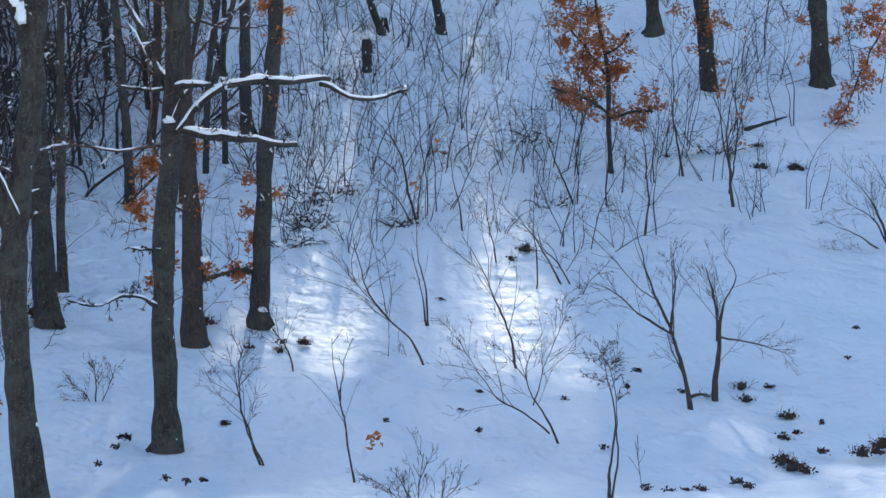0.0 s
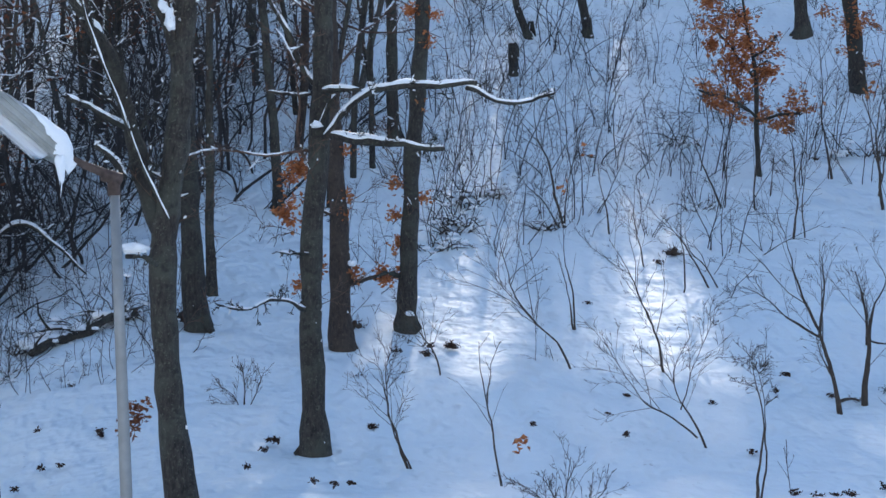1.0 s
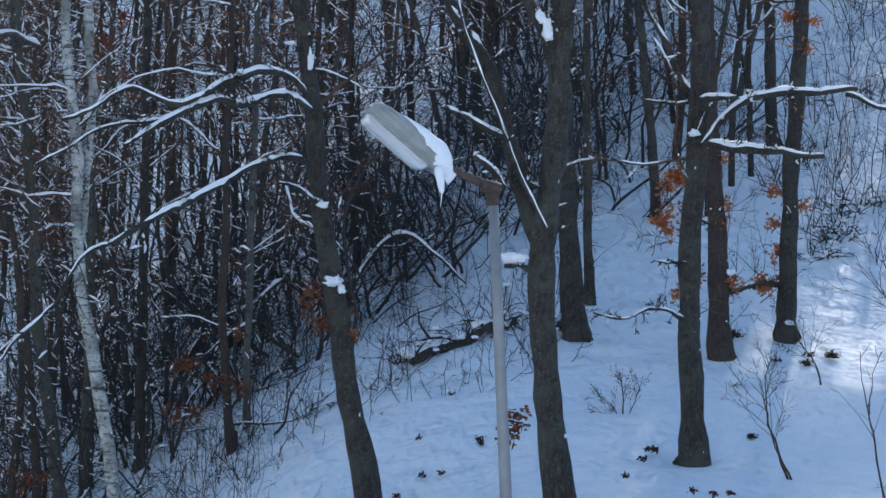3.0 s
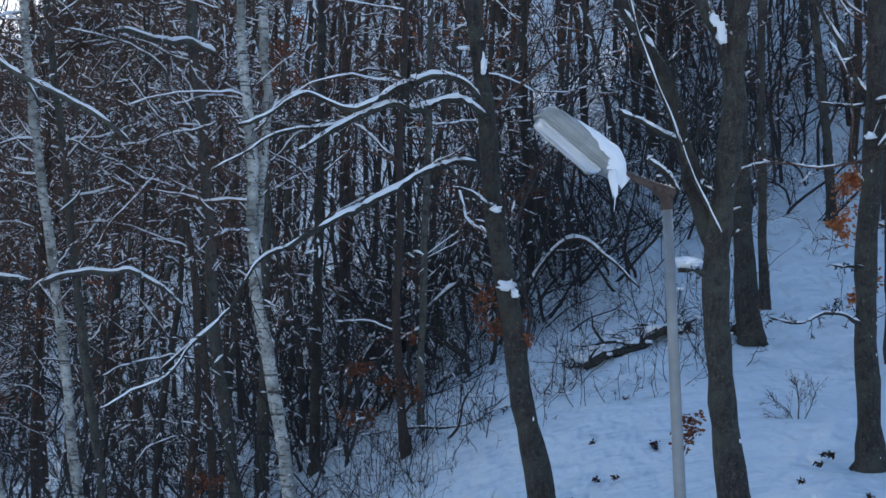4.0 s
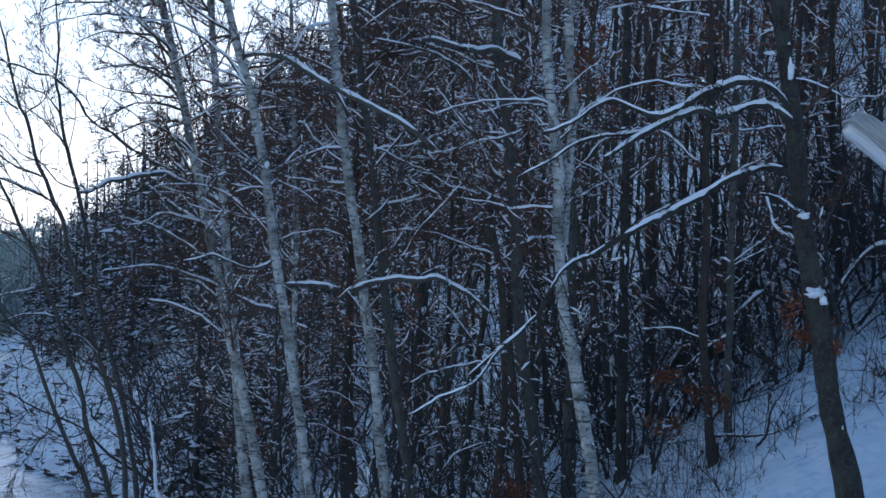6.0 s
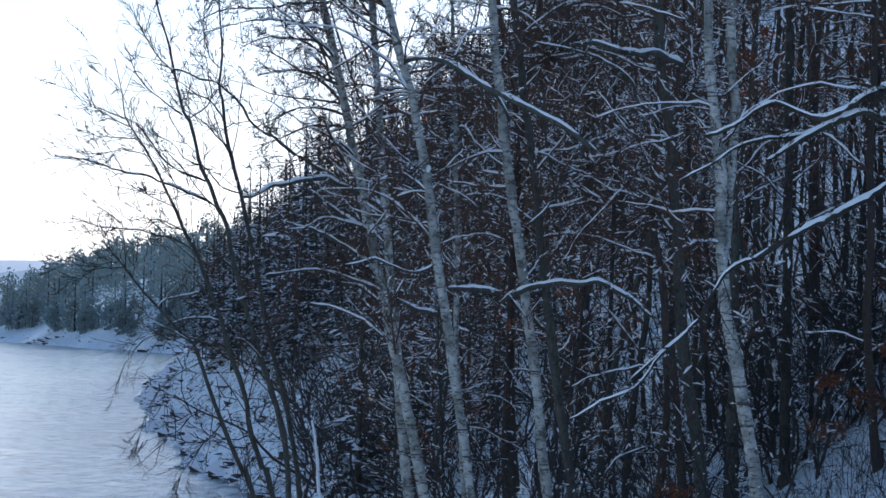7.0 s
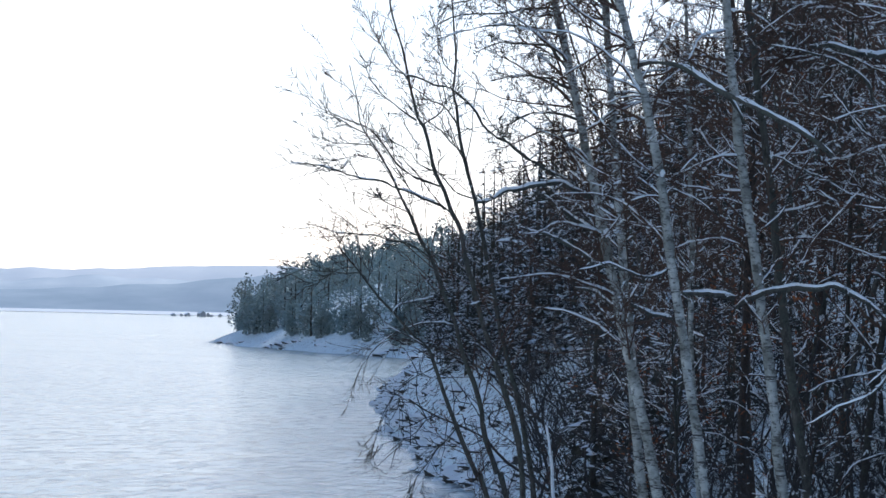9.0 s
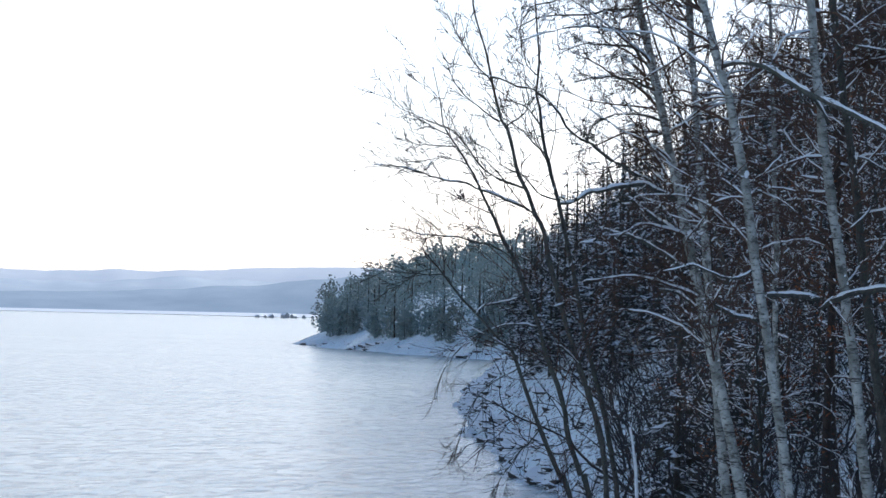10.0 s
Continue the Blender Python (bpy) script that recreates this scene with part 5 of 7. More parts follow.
    for k in range(5):
        q = radians(198 + 36 * k)
        t.add([ring(u, 0.147, 0.107, q, 0.001) for u in (0.12, 0.4, 0.7, 0.94)], [0.004, 0.005, 0.005, 0.004], 5)
    part("rib", t, CLEAR, bowl)
    rim = Tubes()
    loop = [ring(u, w + 0.004, 0.1, 0 if k > 0 else math.pi) for k, us in ((1, HOOD[2:]), (-1, HOOD[:1:-1])) for u, w, h in us]
    rim.add(loop + loop[:1], [0.013] * (len(loop) + 1), 6)
    part("rim", rim, ENAMEL, lamp)
    inner = Tubes()
    inner.add([r0 + ax * (u * ln) + up * 0.03 for u in (0.28, 0.36, 0.62, 0.68)], [0.018, 0.042, 0.042, 0.02], 10)
    part("bulb", inner, FROSTED, lamp, "frosted lamp bulb")
    # snow lying over the back of the hood and down its side, thinning towards the nose
    snow, rng = Tubes(), random.Random(4)
    us, steps = [-0.26 + 0.05 * k for k in range(20)], 16
    for u in us:
        w, h = [lerp_table([(r[0], r[i]) for r in HOOD], max(u, -0.16)) for i in (1, 2)]
        k = max(0.0, min(1.0, (0.68 - u) / 0.75))
        hi = 100 + 82 * k ** 0.8 + 14 * noise.noise(Vector((u * 14, 0, 0)))
        thick = 0.062 * (0.25 + 0.75 * k) * (1 if u > -0.2 else 0.5)
        thick *= min(1.0, (0.72 - u) * 9)
        for n in range(steps + 1):
            q = radians(12 + (hi - 12) * n / steps)
            edge = math.sin(math.pi * n / steps) ** 0.45
            snow.v.append(ring(u, w, h, q, 0.004 + thick * edge * (1 + 0.25 * noise.noise(Vector((u * 7, q * 2, 5))))))
    n = steps + 1
    snow.f += [(i * n + k, i * n + k + 1, (i + 1) * n + k + 1, (i + 1) * n + k) for i in range(len(us) - 1) for k in range(steps)]
    snow.f += [tuple(range(n))[::-1], tuple((len(us) - 1) * n + k for k in range(n))]
    hang = ring(-0.06, 0.13, 0.2, math.pi) - side * 0.01
    drip, dr = wobble([hang + Vector((0.004 * k, 0, 0.06 - 0.03 * k)) for k in range(10)], [0.03, 0.042, 0.046, 0.044, 0.04, 0.036, 0.034, 0.03, 0.024, 0.01], 0.012, 2, 0.5)
    snow.add(drip, dr, 10)
    snow.add([drip[-1] + Vector((0, 0, 0.02)), drip[-1] + Vector((-0.012, 0, -0.14))], [0.008, 0.003], 6)
    part("snow", snow, SNOW, lamp, "thick cap of white snow drooping over the lantern")


def glass(name, tint, rough):
    m = bpy.data.materials.new(name)
    m.use_nodes = True
    b = m.node_tree.nodes["Principled BSDF"]
    b.inputs["Base Color"].default_value = (*tint, 1)
    b.inputs["Roughness"].default_value = rough
    b.inputs["Transmission Weight"].default_value = 0.55
    b.inputs["IOR"].default_value = 1.49
    b.inputs["Coat Weight"].default_value = 0.6
    return m


CLEAR = glass("clear_plastic", (0.97, 0.97, 0.96), 0.10)
FROSTED = plain("frosted_glass", (0.7, 0.72, 0.72), (0.8, 0.82, 0.82), 0.5, 0.0, 4.0, 0.0)
build_lamp()

# ---- saplings and bushes on the open slope ----
SPRAY = ((11, 0.52, 38, 0.13, 0.045, 3, 0.28, 0.0, 0.003, 0.006), (5, 0.45, 38, 0.14, 0.03, 3, 0.2, 0.0), (2, 0.4, 35, 0.1, 0.03, 3, 0.2, 0.0))
WHIP = ((5, 0.36, 34, 0.16, 0.04, 3, 0.35, 0.0, 0.0035, 0.007), (1.4, 0.4, 32, 0.10, 0.04, 3, 0.2, 0.0))
TUFT = ((20, 0.22, 60, 0.14, 0.04, 3, 0.72, 0.0, 0.003, 0.006), (6, 0.5, 45, 0.15, 0.03, 3, 0.1, 0.0), (3, 0.4, 40, 0.15, 0.02, 3, 0.2, 0.0))


def scatter_leaves(rng, leaves, pts, count, size, spread):
    for k in range(count):
        p = rng.choice(pts)
        leaves.leaf(p + Vector((rng.gauss(0, spread), rng.gauss(0, spread), rng.gauss(0, spread))), size * rng.uniform(0.6, 1.2), rng)


def sapling(x, y, turn, stems, label, seed, spec, leaves=0, mat=None):
    """A young leafless tree of one or more thin stems."""
    rng = random.Random(seed * 17 + 3)
    tree = thing("sapling", stand(x, y, turn), label, "sapling", "saplings on the slope")
    twigs, snow = Tubes(), Tubes()
    spots = []
    for k, stem in enumerate(stems):
        wood = Tubes()
        pts, radii = wobble(*spline(stem, 0.09), 0.05, seed + k, 0.3)
        pts = [p + noise.noise_vector(p * 7.0) * 0.012 for p in pts]
        radii = [max(0.004, 0.8 * r * (1 - 0.7 * (i / len(radii)) ** 1.3)) for i, r in enumerate(radii)]
        wood.add(pts, radii, 7)
        sprout(rng, twigs, snow, pts, radii, 0, spec)
        part("stem", wood, mat or SAPLING, tree)
        spots += pts[len(pts) // 3:]
    tagged(part("crown", twigs, SAPLING, tree), kind="stuff")
    if leaves:
        l = Tubes()
        cluster = [p + Vector((rng.gauss(0, 0.2), rng.gauss(0, 0.2), rng.gauss(0, 0.12))) for p in rng.choices(spots, k=max(1, leaves // 8))]
        scatter_leaves(rng, l, cluster, leaves, 0.11, 0.06)
        tagged(part("leaves", l, OAK_LEAF, tree, "few dry orange leaves", False), kind="stuff")
    return tree


sapling(4.31, 34.83, -7.05, (((0.00, 0.00, -0.13, 0.018), (-0.14, 0.00, 0.36, 0.018), (-0.37, 0.00, 0.66, 0.014), (-0.69, 0.00, 1.08, 0.009)),),
        'thin bare sapling leaning over on the snow', 1, SPRAY, 0)
sapling(3.32, 30.12, -6.29, (((0.00, 0.00, -0.13, 0.019), (-0.15, 0.00, 0.31, 0.019), (-0.26, 0.00, 0.51, 0.016), (-0.31, 0.00, 1.11, 0.012), (-0.18, 0.00, 1.32, 0.008)), ((0.00, 0.00, -0.13, 0.016), (-0.12, 0.00, 0.18, 0.016), (-0.21, 0.00, 0.41, 0.012), (-0.34, 0.00, 1.05, 0.012), (-0.48, 0.00, 1.16, 0.008)),),
        'tangled bare sapling with bent stems', 2, SPRAY, 0)
sapling(4.20, 28.69, -8.33, (((0.00, 0.00, -0.12, 0.019), (-0.07, 0.00, 0.46, 0.015), (-0.16, 0.00, 0.97, 0.015), (-0.21, 0.00, 1.23, 0.011), (-0.24, 0.00, 1.55, 0.007)), ((-0.16, 0.00, 0.85, 0.007), (-0.11, 0.00, 1.30, 0.007), (-0.02, 0.00, 1.55, 0.006)),),
        'thin sapling with a tuft of dry leaves', 3, WHIP, 14)
sapling(6.23, 35.30, -10.01, (((0.00, 0.00, -0.13, 0.023), (-0.23, 0.00, 0.32, 0.018), (-0.56, 0.00, 0.63, 0.018), (-0.84, 0.00, 1.03, 0.018), (-1.04, 0.00, 1.58, 0.014), (-1.19, 0.00, 2.21, 0.009)),),
        'long thin sapling leaning uphill', 4, SPRAY, 0)
sapling(6.64, 37.62, -10.01, (((0.00, 0.00, -0.13, 0.025), (-0.05, 0.00, 0.47, 0.020), (-0.19, 0.00, 1.06, 0.015), (-0.22, 0.00, 1.57, 0.010)), ((0.00, 0.00, -0.13, 0.020), (-0.14, 0.00, 0.47, 0.015), (-0.32, 0.00, 1.15, 0.010)),),
        'young bare sapling of two stems', 5, WHIP, 0)
sapling(7.51, 35.16, -12.07, (((-0.00, 0.00, -0.12, 0.023), (-0.17, 0.00, 0.49, 0.023), (-0.42, 0.00, 1.04, 0.019), (-0.63, 0.00, 1.51, 0.014), (-0.84, 0.00, 1.83, 0.009)),),
        'thin bare sapling bent across the slope', 6, SPRAY, 0)
sapling(7.12, 30.79, -13.03, (((0.00, 0.00, -0.13, 0.024), (-0.13, 0.00, 0.24, 0.020), (-0.35, 0.00, 0.59, 0.016), (-0.43, 0.00, 0.93, 0.012), (-0.26, 0.00, 1.36, 0.008)), ((-0.13, 0.00, 0.11, 0.016), (-0.52, 0.00, 0.41, 0.016), (-0.80, 0.00, 0.54, 0.012), (-1.09, 0.00, 0.92, 0.008), (-1.31, 0.00, 1.27, 0.006)), ((-0.35, 0.00, 0.47, 0.012), (-0.18, 0.00, 1.01, 0.008), (0.02, 0.00, 1.58, 0.006)),),
        'low sapling with wide arching twigs', 7, SPRAY, 0)
sapling(6.54, 25.94, -14.16, (((0.00, 0.00, -0.13, 0.024), (0.01, 0.00, 0.50, 0.021), (0.02, 0.00, 0.97, 0.017), (-0.03, 0.00, 1.32, 0.014), (-0.09, 0.00, 1.56, 0.010), (-0.12, 0.00, 1.68, 0.007)), ((0.01, 0.00, -0.04, 0.017), (0.06, 0.00, 0.73, 0.014), (0.03, 0.00, 1.27, 0.010), (-0.06, 0.00, 1.56, 0.007)),),
        'slim sapling with a dense round twiggy top', 8, TUFT, 0)
sapling(9.33, 32.64, -15.96, (((0.00, 0.00, -0.12, 0.045), (-0.13, 0.00, 0.47, 0.040), (-0.30, 0.00, 1.07, 0.035), (-0.60, 0.00, 1.74, 0.025), (-0.76, 0.00, 2.26, 0.015), (-0.92, 0.00, 2.71, 0.010)), ((-0.31, 0.00, 0.96, 0.025), (-0.26, 0.00, 1.60, 0.020), (-0.29, 0.00, 2.05, 0.015)), ((-0.34, 0.00, 1.02, 0.025), (-0.74, 0.00, 1.28, 0.020), (-1.05, 0.00, 1.50, 0.015), (-1.35, 0.00, 1.65, 0.010)), ((-0.11, 0.00, 0.35, 0.015), (-0.28, 0.00, 0.77, 0.015), (-0.36, 0.00, 0.99, 0.010)),),
        'bare young tree with upswept branches', 9, SPRAY, 0)
sapling(9.77, 33.09, -16.46, (((0.00, 0.00, -0.13, 0.060), (0.01, 0.00, 0.36, 0.055), (0.05, 0.00, 0.89, 0.045), (0.12, 0.00, 1.35, 0.030), (0.23, 0.00, 1.66, 0.020), (0.07, 0.00, 1.96, 0.010)), ((0.05, 0.00, 0.77, 0.030), (-0.06, 0.00, 1.35, 0.025), (-0.16, 0.00, 1.80, 0.020)), ((0.07, 0.00, 0.85, 0.020), (0.47, 0.00, 0.75, 0.015), (1.00, 0.00, 0.61, 0.010)), ((-0.31, 0.00, 0.00, 0.030), (-0.16, 0.00, 0.05, 0.030), (-0.03, 0.00, 0.02, 0.040)),),
        'gnarled young tree with a thick stem and drooping twigs', 10, SPRAY, 0)
sapling(9.20, 39.60, -13.08, (((-0.00, 0.00, -0.13, 0.021), (-0.26, 0.00, 0.37, 0.021), (-0.59, 0.00, 0.86, 0.016), (-1.00, 0.00, 1.22, 0.010)), ((0.06, 0.00, -0.06, 0.021), (-0.17, 0.00, 0.33, 0.016), (-0.40, 0.00, 0.59, 0.016), (-0.50, 0.00, 0.95, 0.010)),),
        'pair of thin leaning saplings', 11, SPRAY, 0)
sapling(8.64, 39.41, -12.36, (((0.00, 0.00, -0.12, 0.021), (0.01, 0.00, 0.49, 0.016), (-0.03, 0.00, 1.12, 0.010), (0.00, 0.00, 1.66, 0.008)),),
        'single thin bare shoot in the snow', 12, WHIP, 0)
sapling(8.39, 40.95, -11.57, (((0.00, 0.00, -0.13, 0.022), (-0.10, 0.00, 0.38, 0.016), (-0.23, 0.00, 0.93, 0.011), (-0.26, 0.00, 1.40, 0.008)),),
        'single thin bare shoot in the snow', 13, SPRAY, 0)
sapling(10.98, 44.21, -13.95, (((-0.00, 0.00, -0.13, 0.023), (-0.00, 0.00, 0.60, 0.023), (0.13, 0.00, 1.31, 0.018), (0.07, 0.00, 1.92, 0.012)), ((0.25, 0.00, 0.28, 0.018), (0.34, 0.00, 1.11, 0.012)),),
        'thin bare sapling on the slope', 14, SPRAY, 0)
sapling(13.19, 43.81, -16.75, (((-0.00, 0.00, -0.12, 0.035), (-0.03, 0.00, 0.69, 0.035), (-0.11, 0.00, 1.39, 0.023), (-0.00, 0.00, 2.21, 0.018), (0.08, 0.00, 3.12, 0.012)), ((-0.04, 0.00, 0.57, 0.023), (-0.24, 0.00, 1.49, 0.018), (-0.38, 0.00, 2.20, 0.012)), ((-0.03, 0.00, 0.26, 0.023), (0.11, 0.00, 1.40, 0.018), (0.39, 0.00, 2.51, 0.012)),),
        'young tree of several stems with a few dry leaves', 15, SPRAY, 40)
sapling(12.89, 46.08, -15.63, (((0.00, 0.00, -0.12, 0.031), (-0.15, 0.00, 0.74, 0.025), (-0.22, 0.00, 1.70, 0.018), (-0.29, 0.00, 2.65, 0.012)), ((-0.03, 0.00, -0.07, 0.018), (0.06, 0.00, 0.96, 0.012), (0.14, 0.00, 1.91, 0.012)),),
        'thin bare sapling of two stems', 16, SPRAY, 0)
sapling(11.23, 42.34, -14.86, (((0.00, 0.00, -0.13, 0.028), (0.04, 0.00, 0.57, 0.028), (-0.02, 0.00, 1.16, 0.017), (-0.09, 0.00, 2.13, 0.011)), ((0.15, 0.00, -0.32, 0.023), (0.13, 0.00, 0.67, 0.017), (0.16, 0.00, 1.65, 0.011)),),
        'young sapling with slender upright stems', 17, SPRAY, 0)
sapling(10.48, 44.48, -13.26, (((0.00, 0.00, -0.13, 0.024), (-0.21, 0.00, 0.44, 0.024), (-0.48, 0.00, 0.95, 0.018), (-0.64, 0.00, 1.66, 0.012)), ((0.00, 0.00, -0.13, 0.018), (0.04, 0.00, 0.65, 0.012), (0.07, 0.00, 1.36, 0.012)),),
        'slender bare sapling on the slope', 18, SPRAY, 0)
sapling(7.48, 43.76, -9.70, (((-0.00, 0.00, -0.13, 0.029), (-0.19, 0.00, 0.53, 0.029), (-0.30, 0.00, 1.12, 0.023), (-0.53, 0.00, 1.71, 0.017), (-0.65, 0.00, 2.69, 0.011)), ((0.02, 0.00, -0.13, 0.023), (0.04, 0.00, 0.63, 0.017), (0.17, 0.00, 1.43, 0.011)), ((-0.05, 0.00, -0.13, 0.023), (-0.40, 0.00, 0.42, 0.017), (-0.71, 0.00, 0.71, 0.011)),),
        'bushy bare sapling with withered leaves', 19, SPRAY, 16)
sapling(8.19, 43.13, -10.75, (((-0.00, 0.00, -0.12, 0.023), (-0.08, 0.00, 0.48, 0.017), (-0.24, 0.00, 1.07, 0.011), (-0.35, 0.00, 1.65, 0.011)),),
        'single thin bare shoot in the snow', 20, WHIP, 0)
sapling(1.52, 33.32, -2.62, (((0.00, 0.00, -0.12, 0.017), (-0.02, 0.00, 0.29, 0.013), (-0.10, 0.00, 0.58, 0.009)), ((0.00, 0.00, -0.12, 0.013), (-0.16, 0.00, 0.18, 0.009), (-0.35, 0.00, 0.28, 0.006)), ((0.00, 0.00, -0.12, 0.013), (0.16, 0.00, 0.29, 0.009), (0.23, 0.00, 0.48, 0.006)), ((0.00, 0.00, -0.12, 0.013), (-0.16, 0.00, 0.07, 0.009), (-0.38, 0.00, 0.05, 0.006)),),
        'low bare bush poking from the snow', 21, SPRAY, 0)
sapling(4.34, 24.98, -9.85, (((0.00, 0.00, -0.12, 0.013), (0.02, 0.00, 0.36, 0.010), (0.05, 0.00, 0.70, 0.007)), ((0.00, 0.00, -0.12, 0.010), (-0.23, 0.00, 0.25, 0.007), (-0.46, 0.00, 0.41, 0.005)), ((0.00, 0.00, -0.12, 0.010), (0.28, 0.00, 0.26, 0.007), (0.41, 0.00, 0.40, 0.005)), ((0.00, 0.00, -0.12, 0.010), (-0.12, 0.00, 0.30, 0.007), (-0.24, 0.00, 0.47, 0.005)),),
        'low bare bush poking from the snow', 22, SPRAY, 0)
sapling(15.00, 40.67, -20.25, (((0.00, 0.00, -0.12, 0.033), (-0.15, 0.00, 0.47, 0.033), (-0.44, 0.00, 0.94, 0.017), (-0.73, 0.00, 1.22, 0.011)), ((0.00, 0.00, -0.12, 0.028), (-0.52, 0.00, 0.18, 0.017), (-1.09, 0.00, 0.45, 0.011)), ((0.00, 0.00, -0.12, 0.028), (-0.06, 0.00, 0.85, 0.017), (-0.26, 0.00, 1.42, 0.011)), ((0.00, 0.00, -0.12, 0.028), (-0.42, 0.00, -0.11, 0.017), (-0.89, 0.00, -0.02, 0.011)), ((-0.05, 0.00, 0.06, 0.022), (-0.34, 0.00, 0.56, 0.017), (-0.81, 0.00, 0.84, 0.011)),),
        'dense rounded bush of bare twigs', 23, SPRAY, 0)
sapling(7.37, 27.79, -14.84, (((0.00, 0.00, -0.12, 0.006), (-0.05, 0.00, 0.25, 0.006), (-0.07, 0.00, 0.57, 0.004)),),
        'single thin bare shoot in the snow', 24, WHIP, 0)
sapling(1.22, 39.68, -1.76, (((0.00, 0.00, -0.12, 0.010), (-0.12, 0.00, 0.48, 0.010), (-0.22, 0.00, 0.83, 0.008)),),
        'single thin shoot beside a tree', 25, WHIP, 0)

# ---- oak leaves, brush and the wood behind ----


def wood_tree(seed, tall, girth, spec, mat, label, lean=0.06, bend=0.05, twig=None, leaves=0):
    """A forest tree, built once and copied."""
    rng = random.Random(seed)
    tree = thing("tree", Matrix(), label, "tree", "trees of the wood")
    wood, twigs, snow = Tubes(), Tubes(), Tubes()
    pts, radii = shoot(rng, Vector((0, 0, -0.4)), Vector((rng.gauss(0, lean), rng.gauss(0, lean), 1)), tall, girth, girth * 0.25, 16, bend, 0.02)
    wood.add(pts, radii, 7)
    sprout(rng, twigs, snow, pts, radii, 0, spec)
    part("trunk", wood, mat, tree)
    tagged(part("crown", twigs, twig or TWIG, tree), kind="stuff")
    if snow.v:
        tagged(part("snow", snow, SNOW, tree, "snow caught on the twigs"), kind="stuff")
    if leaves:
        l = Tubes()
        scatter_leaves(rng, l, rng.choices(twigs.v, k=leaves // 7), leaves, 0.09, 0.07)
        tagged(part("leaves", l, DULL_LEAF, tree, "withered brown leaves that still hang on", False), kind="stuff")
    return tree


def conifer(seed, tall, label, tiers=13, spread=0.2, first=0.12, needles=None):
    """A conifer of many ragged, drooping sprays."""
    rng = random.Random(seed)
    tree = thing("fir", Matrix(), label, "fir", "firs on the hill")
    wood, crown = Tubes(), Tubes()
    wood.add([Vector((0, 0, -0.5)), Vector((0.05, 0, tall * 0.5)), Vector((0, 0, tall * 0.96))], [tall * 0.014, tall * 0.01, 0.02], 6)
    for i in range(tiers):
        u = first + (1 - first) * i / tiers
        ln = tall * spread * (1.02 - u) ** 0.75 * min(1.0, 0.6 + 2.0 * (u - first))
        for k in range(max(3, int(7 * (1.15 - u)))):
            a = rng.uniform(0, 6.283)
            d, s = Vector((math.cos(a), math.sin(a), 0)), Vector((-math.sin(a), math.cos(a), 0))
            p = Vector((0, 0, tall * (u + rng.uniform(-0.03, 0.03))))
            reach = ln * rng.uniform(0.55, 1.15)
            for j in range(6):
                q = p + d * reach * (0.18 + 0.155 * j) + s * rng.gauss(0, reach * 0.12) + Vector((0, 0, -reach * 0.06 * j * rng.uniform(0.4, 1.4)))
                w = reach * rng.uniform(0.08, 0.19) * (1.1 - 0.08 * j)
                t = (d + s * rng.gauss(0, 0.5) + Vector((0, 0, rng.gauss(-0.3, 0.25)))).normalized() * w * 1.5
                n = t.cross(Vector((rng.gauss(0, 0.4), rng.gauss(0, 0.4), 1))).normalized() * w
                o = len(crown.v)
                crown.v += [q - t * 0.5, q + n * 0.8 + Vector((0, 0, -w * 0.35)), q + t, q - n * 0.8 + Vector((0, 0, -w * 0.35))]
                crown.f += [(o, o + 1, o + 2), (o, o + 2, o + 3)]
    part("trunk", wood, BARK, tree)
    tagged(part("crown", crown, needles or NEEDLES, tree, "", False), kind="stuff")
    return tree


def round_pine(seed, tall, label):
    """A broad-crowned pine, its crown a rounded mass of small sprays."""
    rng = random.Random(seed)
    tree = thing("pine", Matrix(), label, "pine", "pines on the far shore")
    wood, crown = Tubes(), Tubes()
    wood.add([Vector((0, 0, -0.5)), Vector((0.1, 0, tall * 0.5)), Vector((0, 0, tall * 0.9))], [tall * 0.014, tall * 0.011, 0.04], 6)
    for k in range(420):
        d = Vector((rng.gauss(0, 1), rng.gauss(0, 1), rng.gauss(0, 1))).normalized()
        g = (0.45 + 0.55 * rng.random() ** 0.5) * (1 + 0.35 * noise.noise(d * 2.2 + Vector((seed, 0, 0))))
        u = 0.44 + 0.52 * d.z * g
        w = tall * 0.25 * (1.35 - 1.15 * max(0.0, u - 0.3))
        q = Vector((d.x * w * g, d.y * w * g, tall * u))
        m = rng.uniform(0.22, 0.52)
        t = (d + Vector((rng.gauss(0, 0.6), rng.gauss(0, 0.6), rng.gauss(0.2, 0.5)))).normalized() * m
        n = t.cross(Vector((rng.gauss(0, 0.6), rng.gauss(0, 0.6), 1))).normalized() * m * 0.8
        o = len(crown.v)
        crown.v += [q - t * 0.6, q + n, q + t, q - n]
        crown.f += [(o, o + 1, o + 2), (o, o + 2, o + 3)]
    part("trunk", wood, BARK, tree)
    tagged(part("crown", crown, HAZE_TINTED_NEEDLES, tree, "", False), kind="stuff")
    return tree


def drop_copies(protos, spots, rng, lo=0.8, hi=1.2):
    """Sets the prototypes at the first spots and their copies at the rest."""
    for k, (x, y) in enumerate(spots):
        s = rng.uniform(lo, hi)
        m = stand(x, y, rng.uniform(0, 360), -0.1) @ Matrix.Scale(s, 4)
        if k < len(protos):
            protos[k].matrix_world = m
        else:
            p = protos[k % len(protos)]
            c = copy_thing(p, Matrix())
            c.matrix_world = m


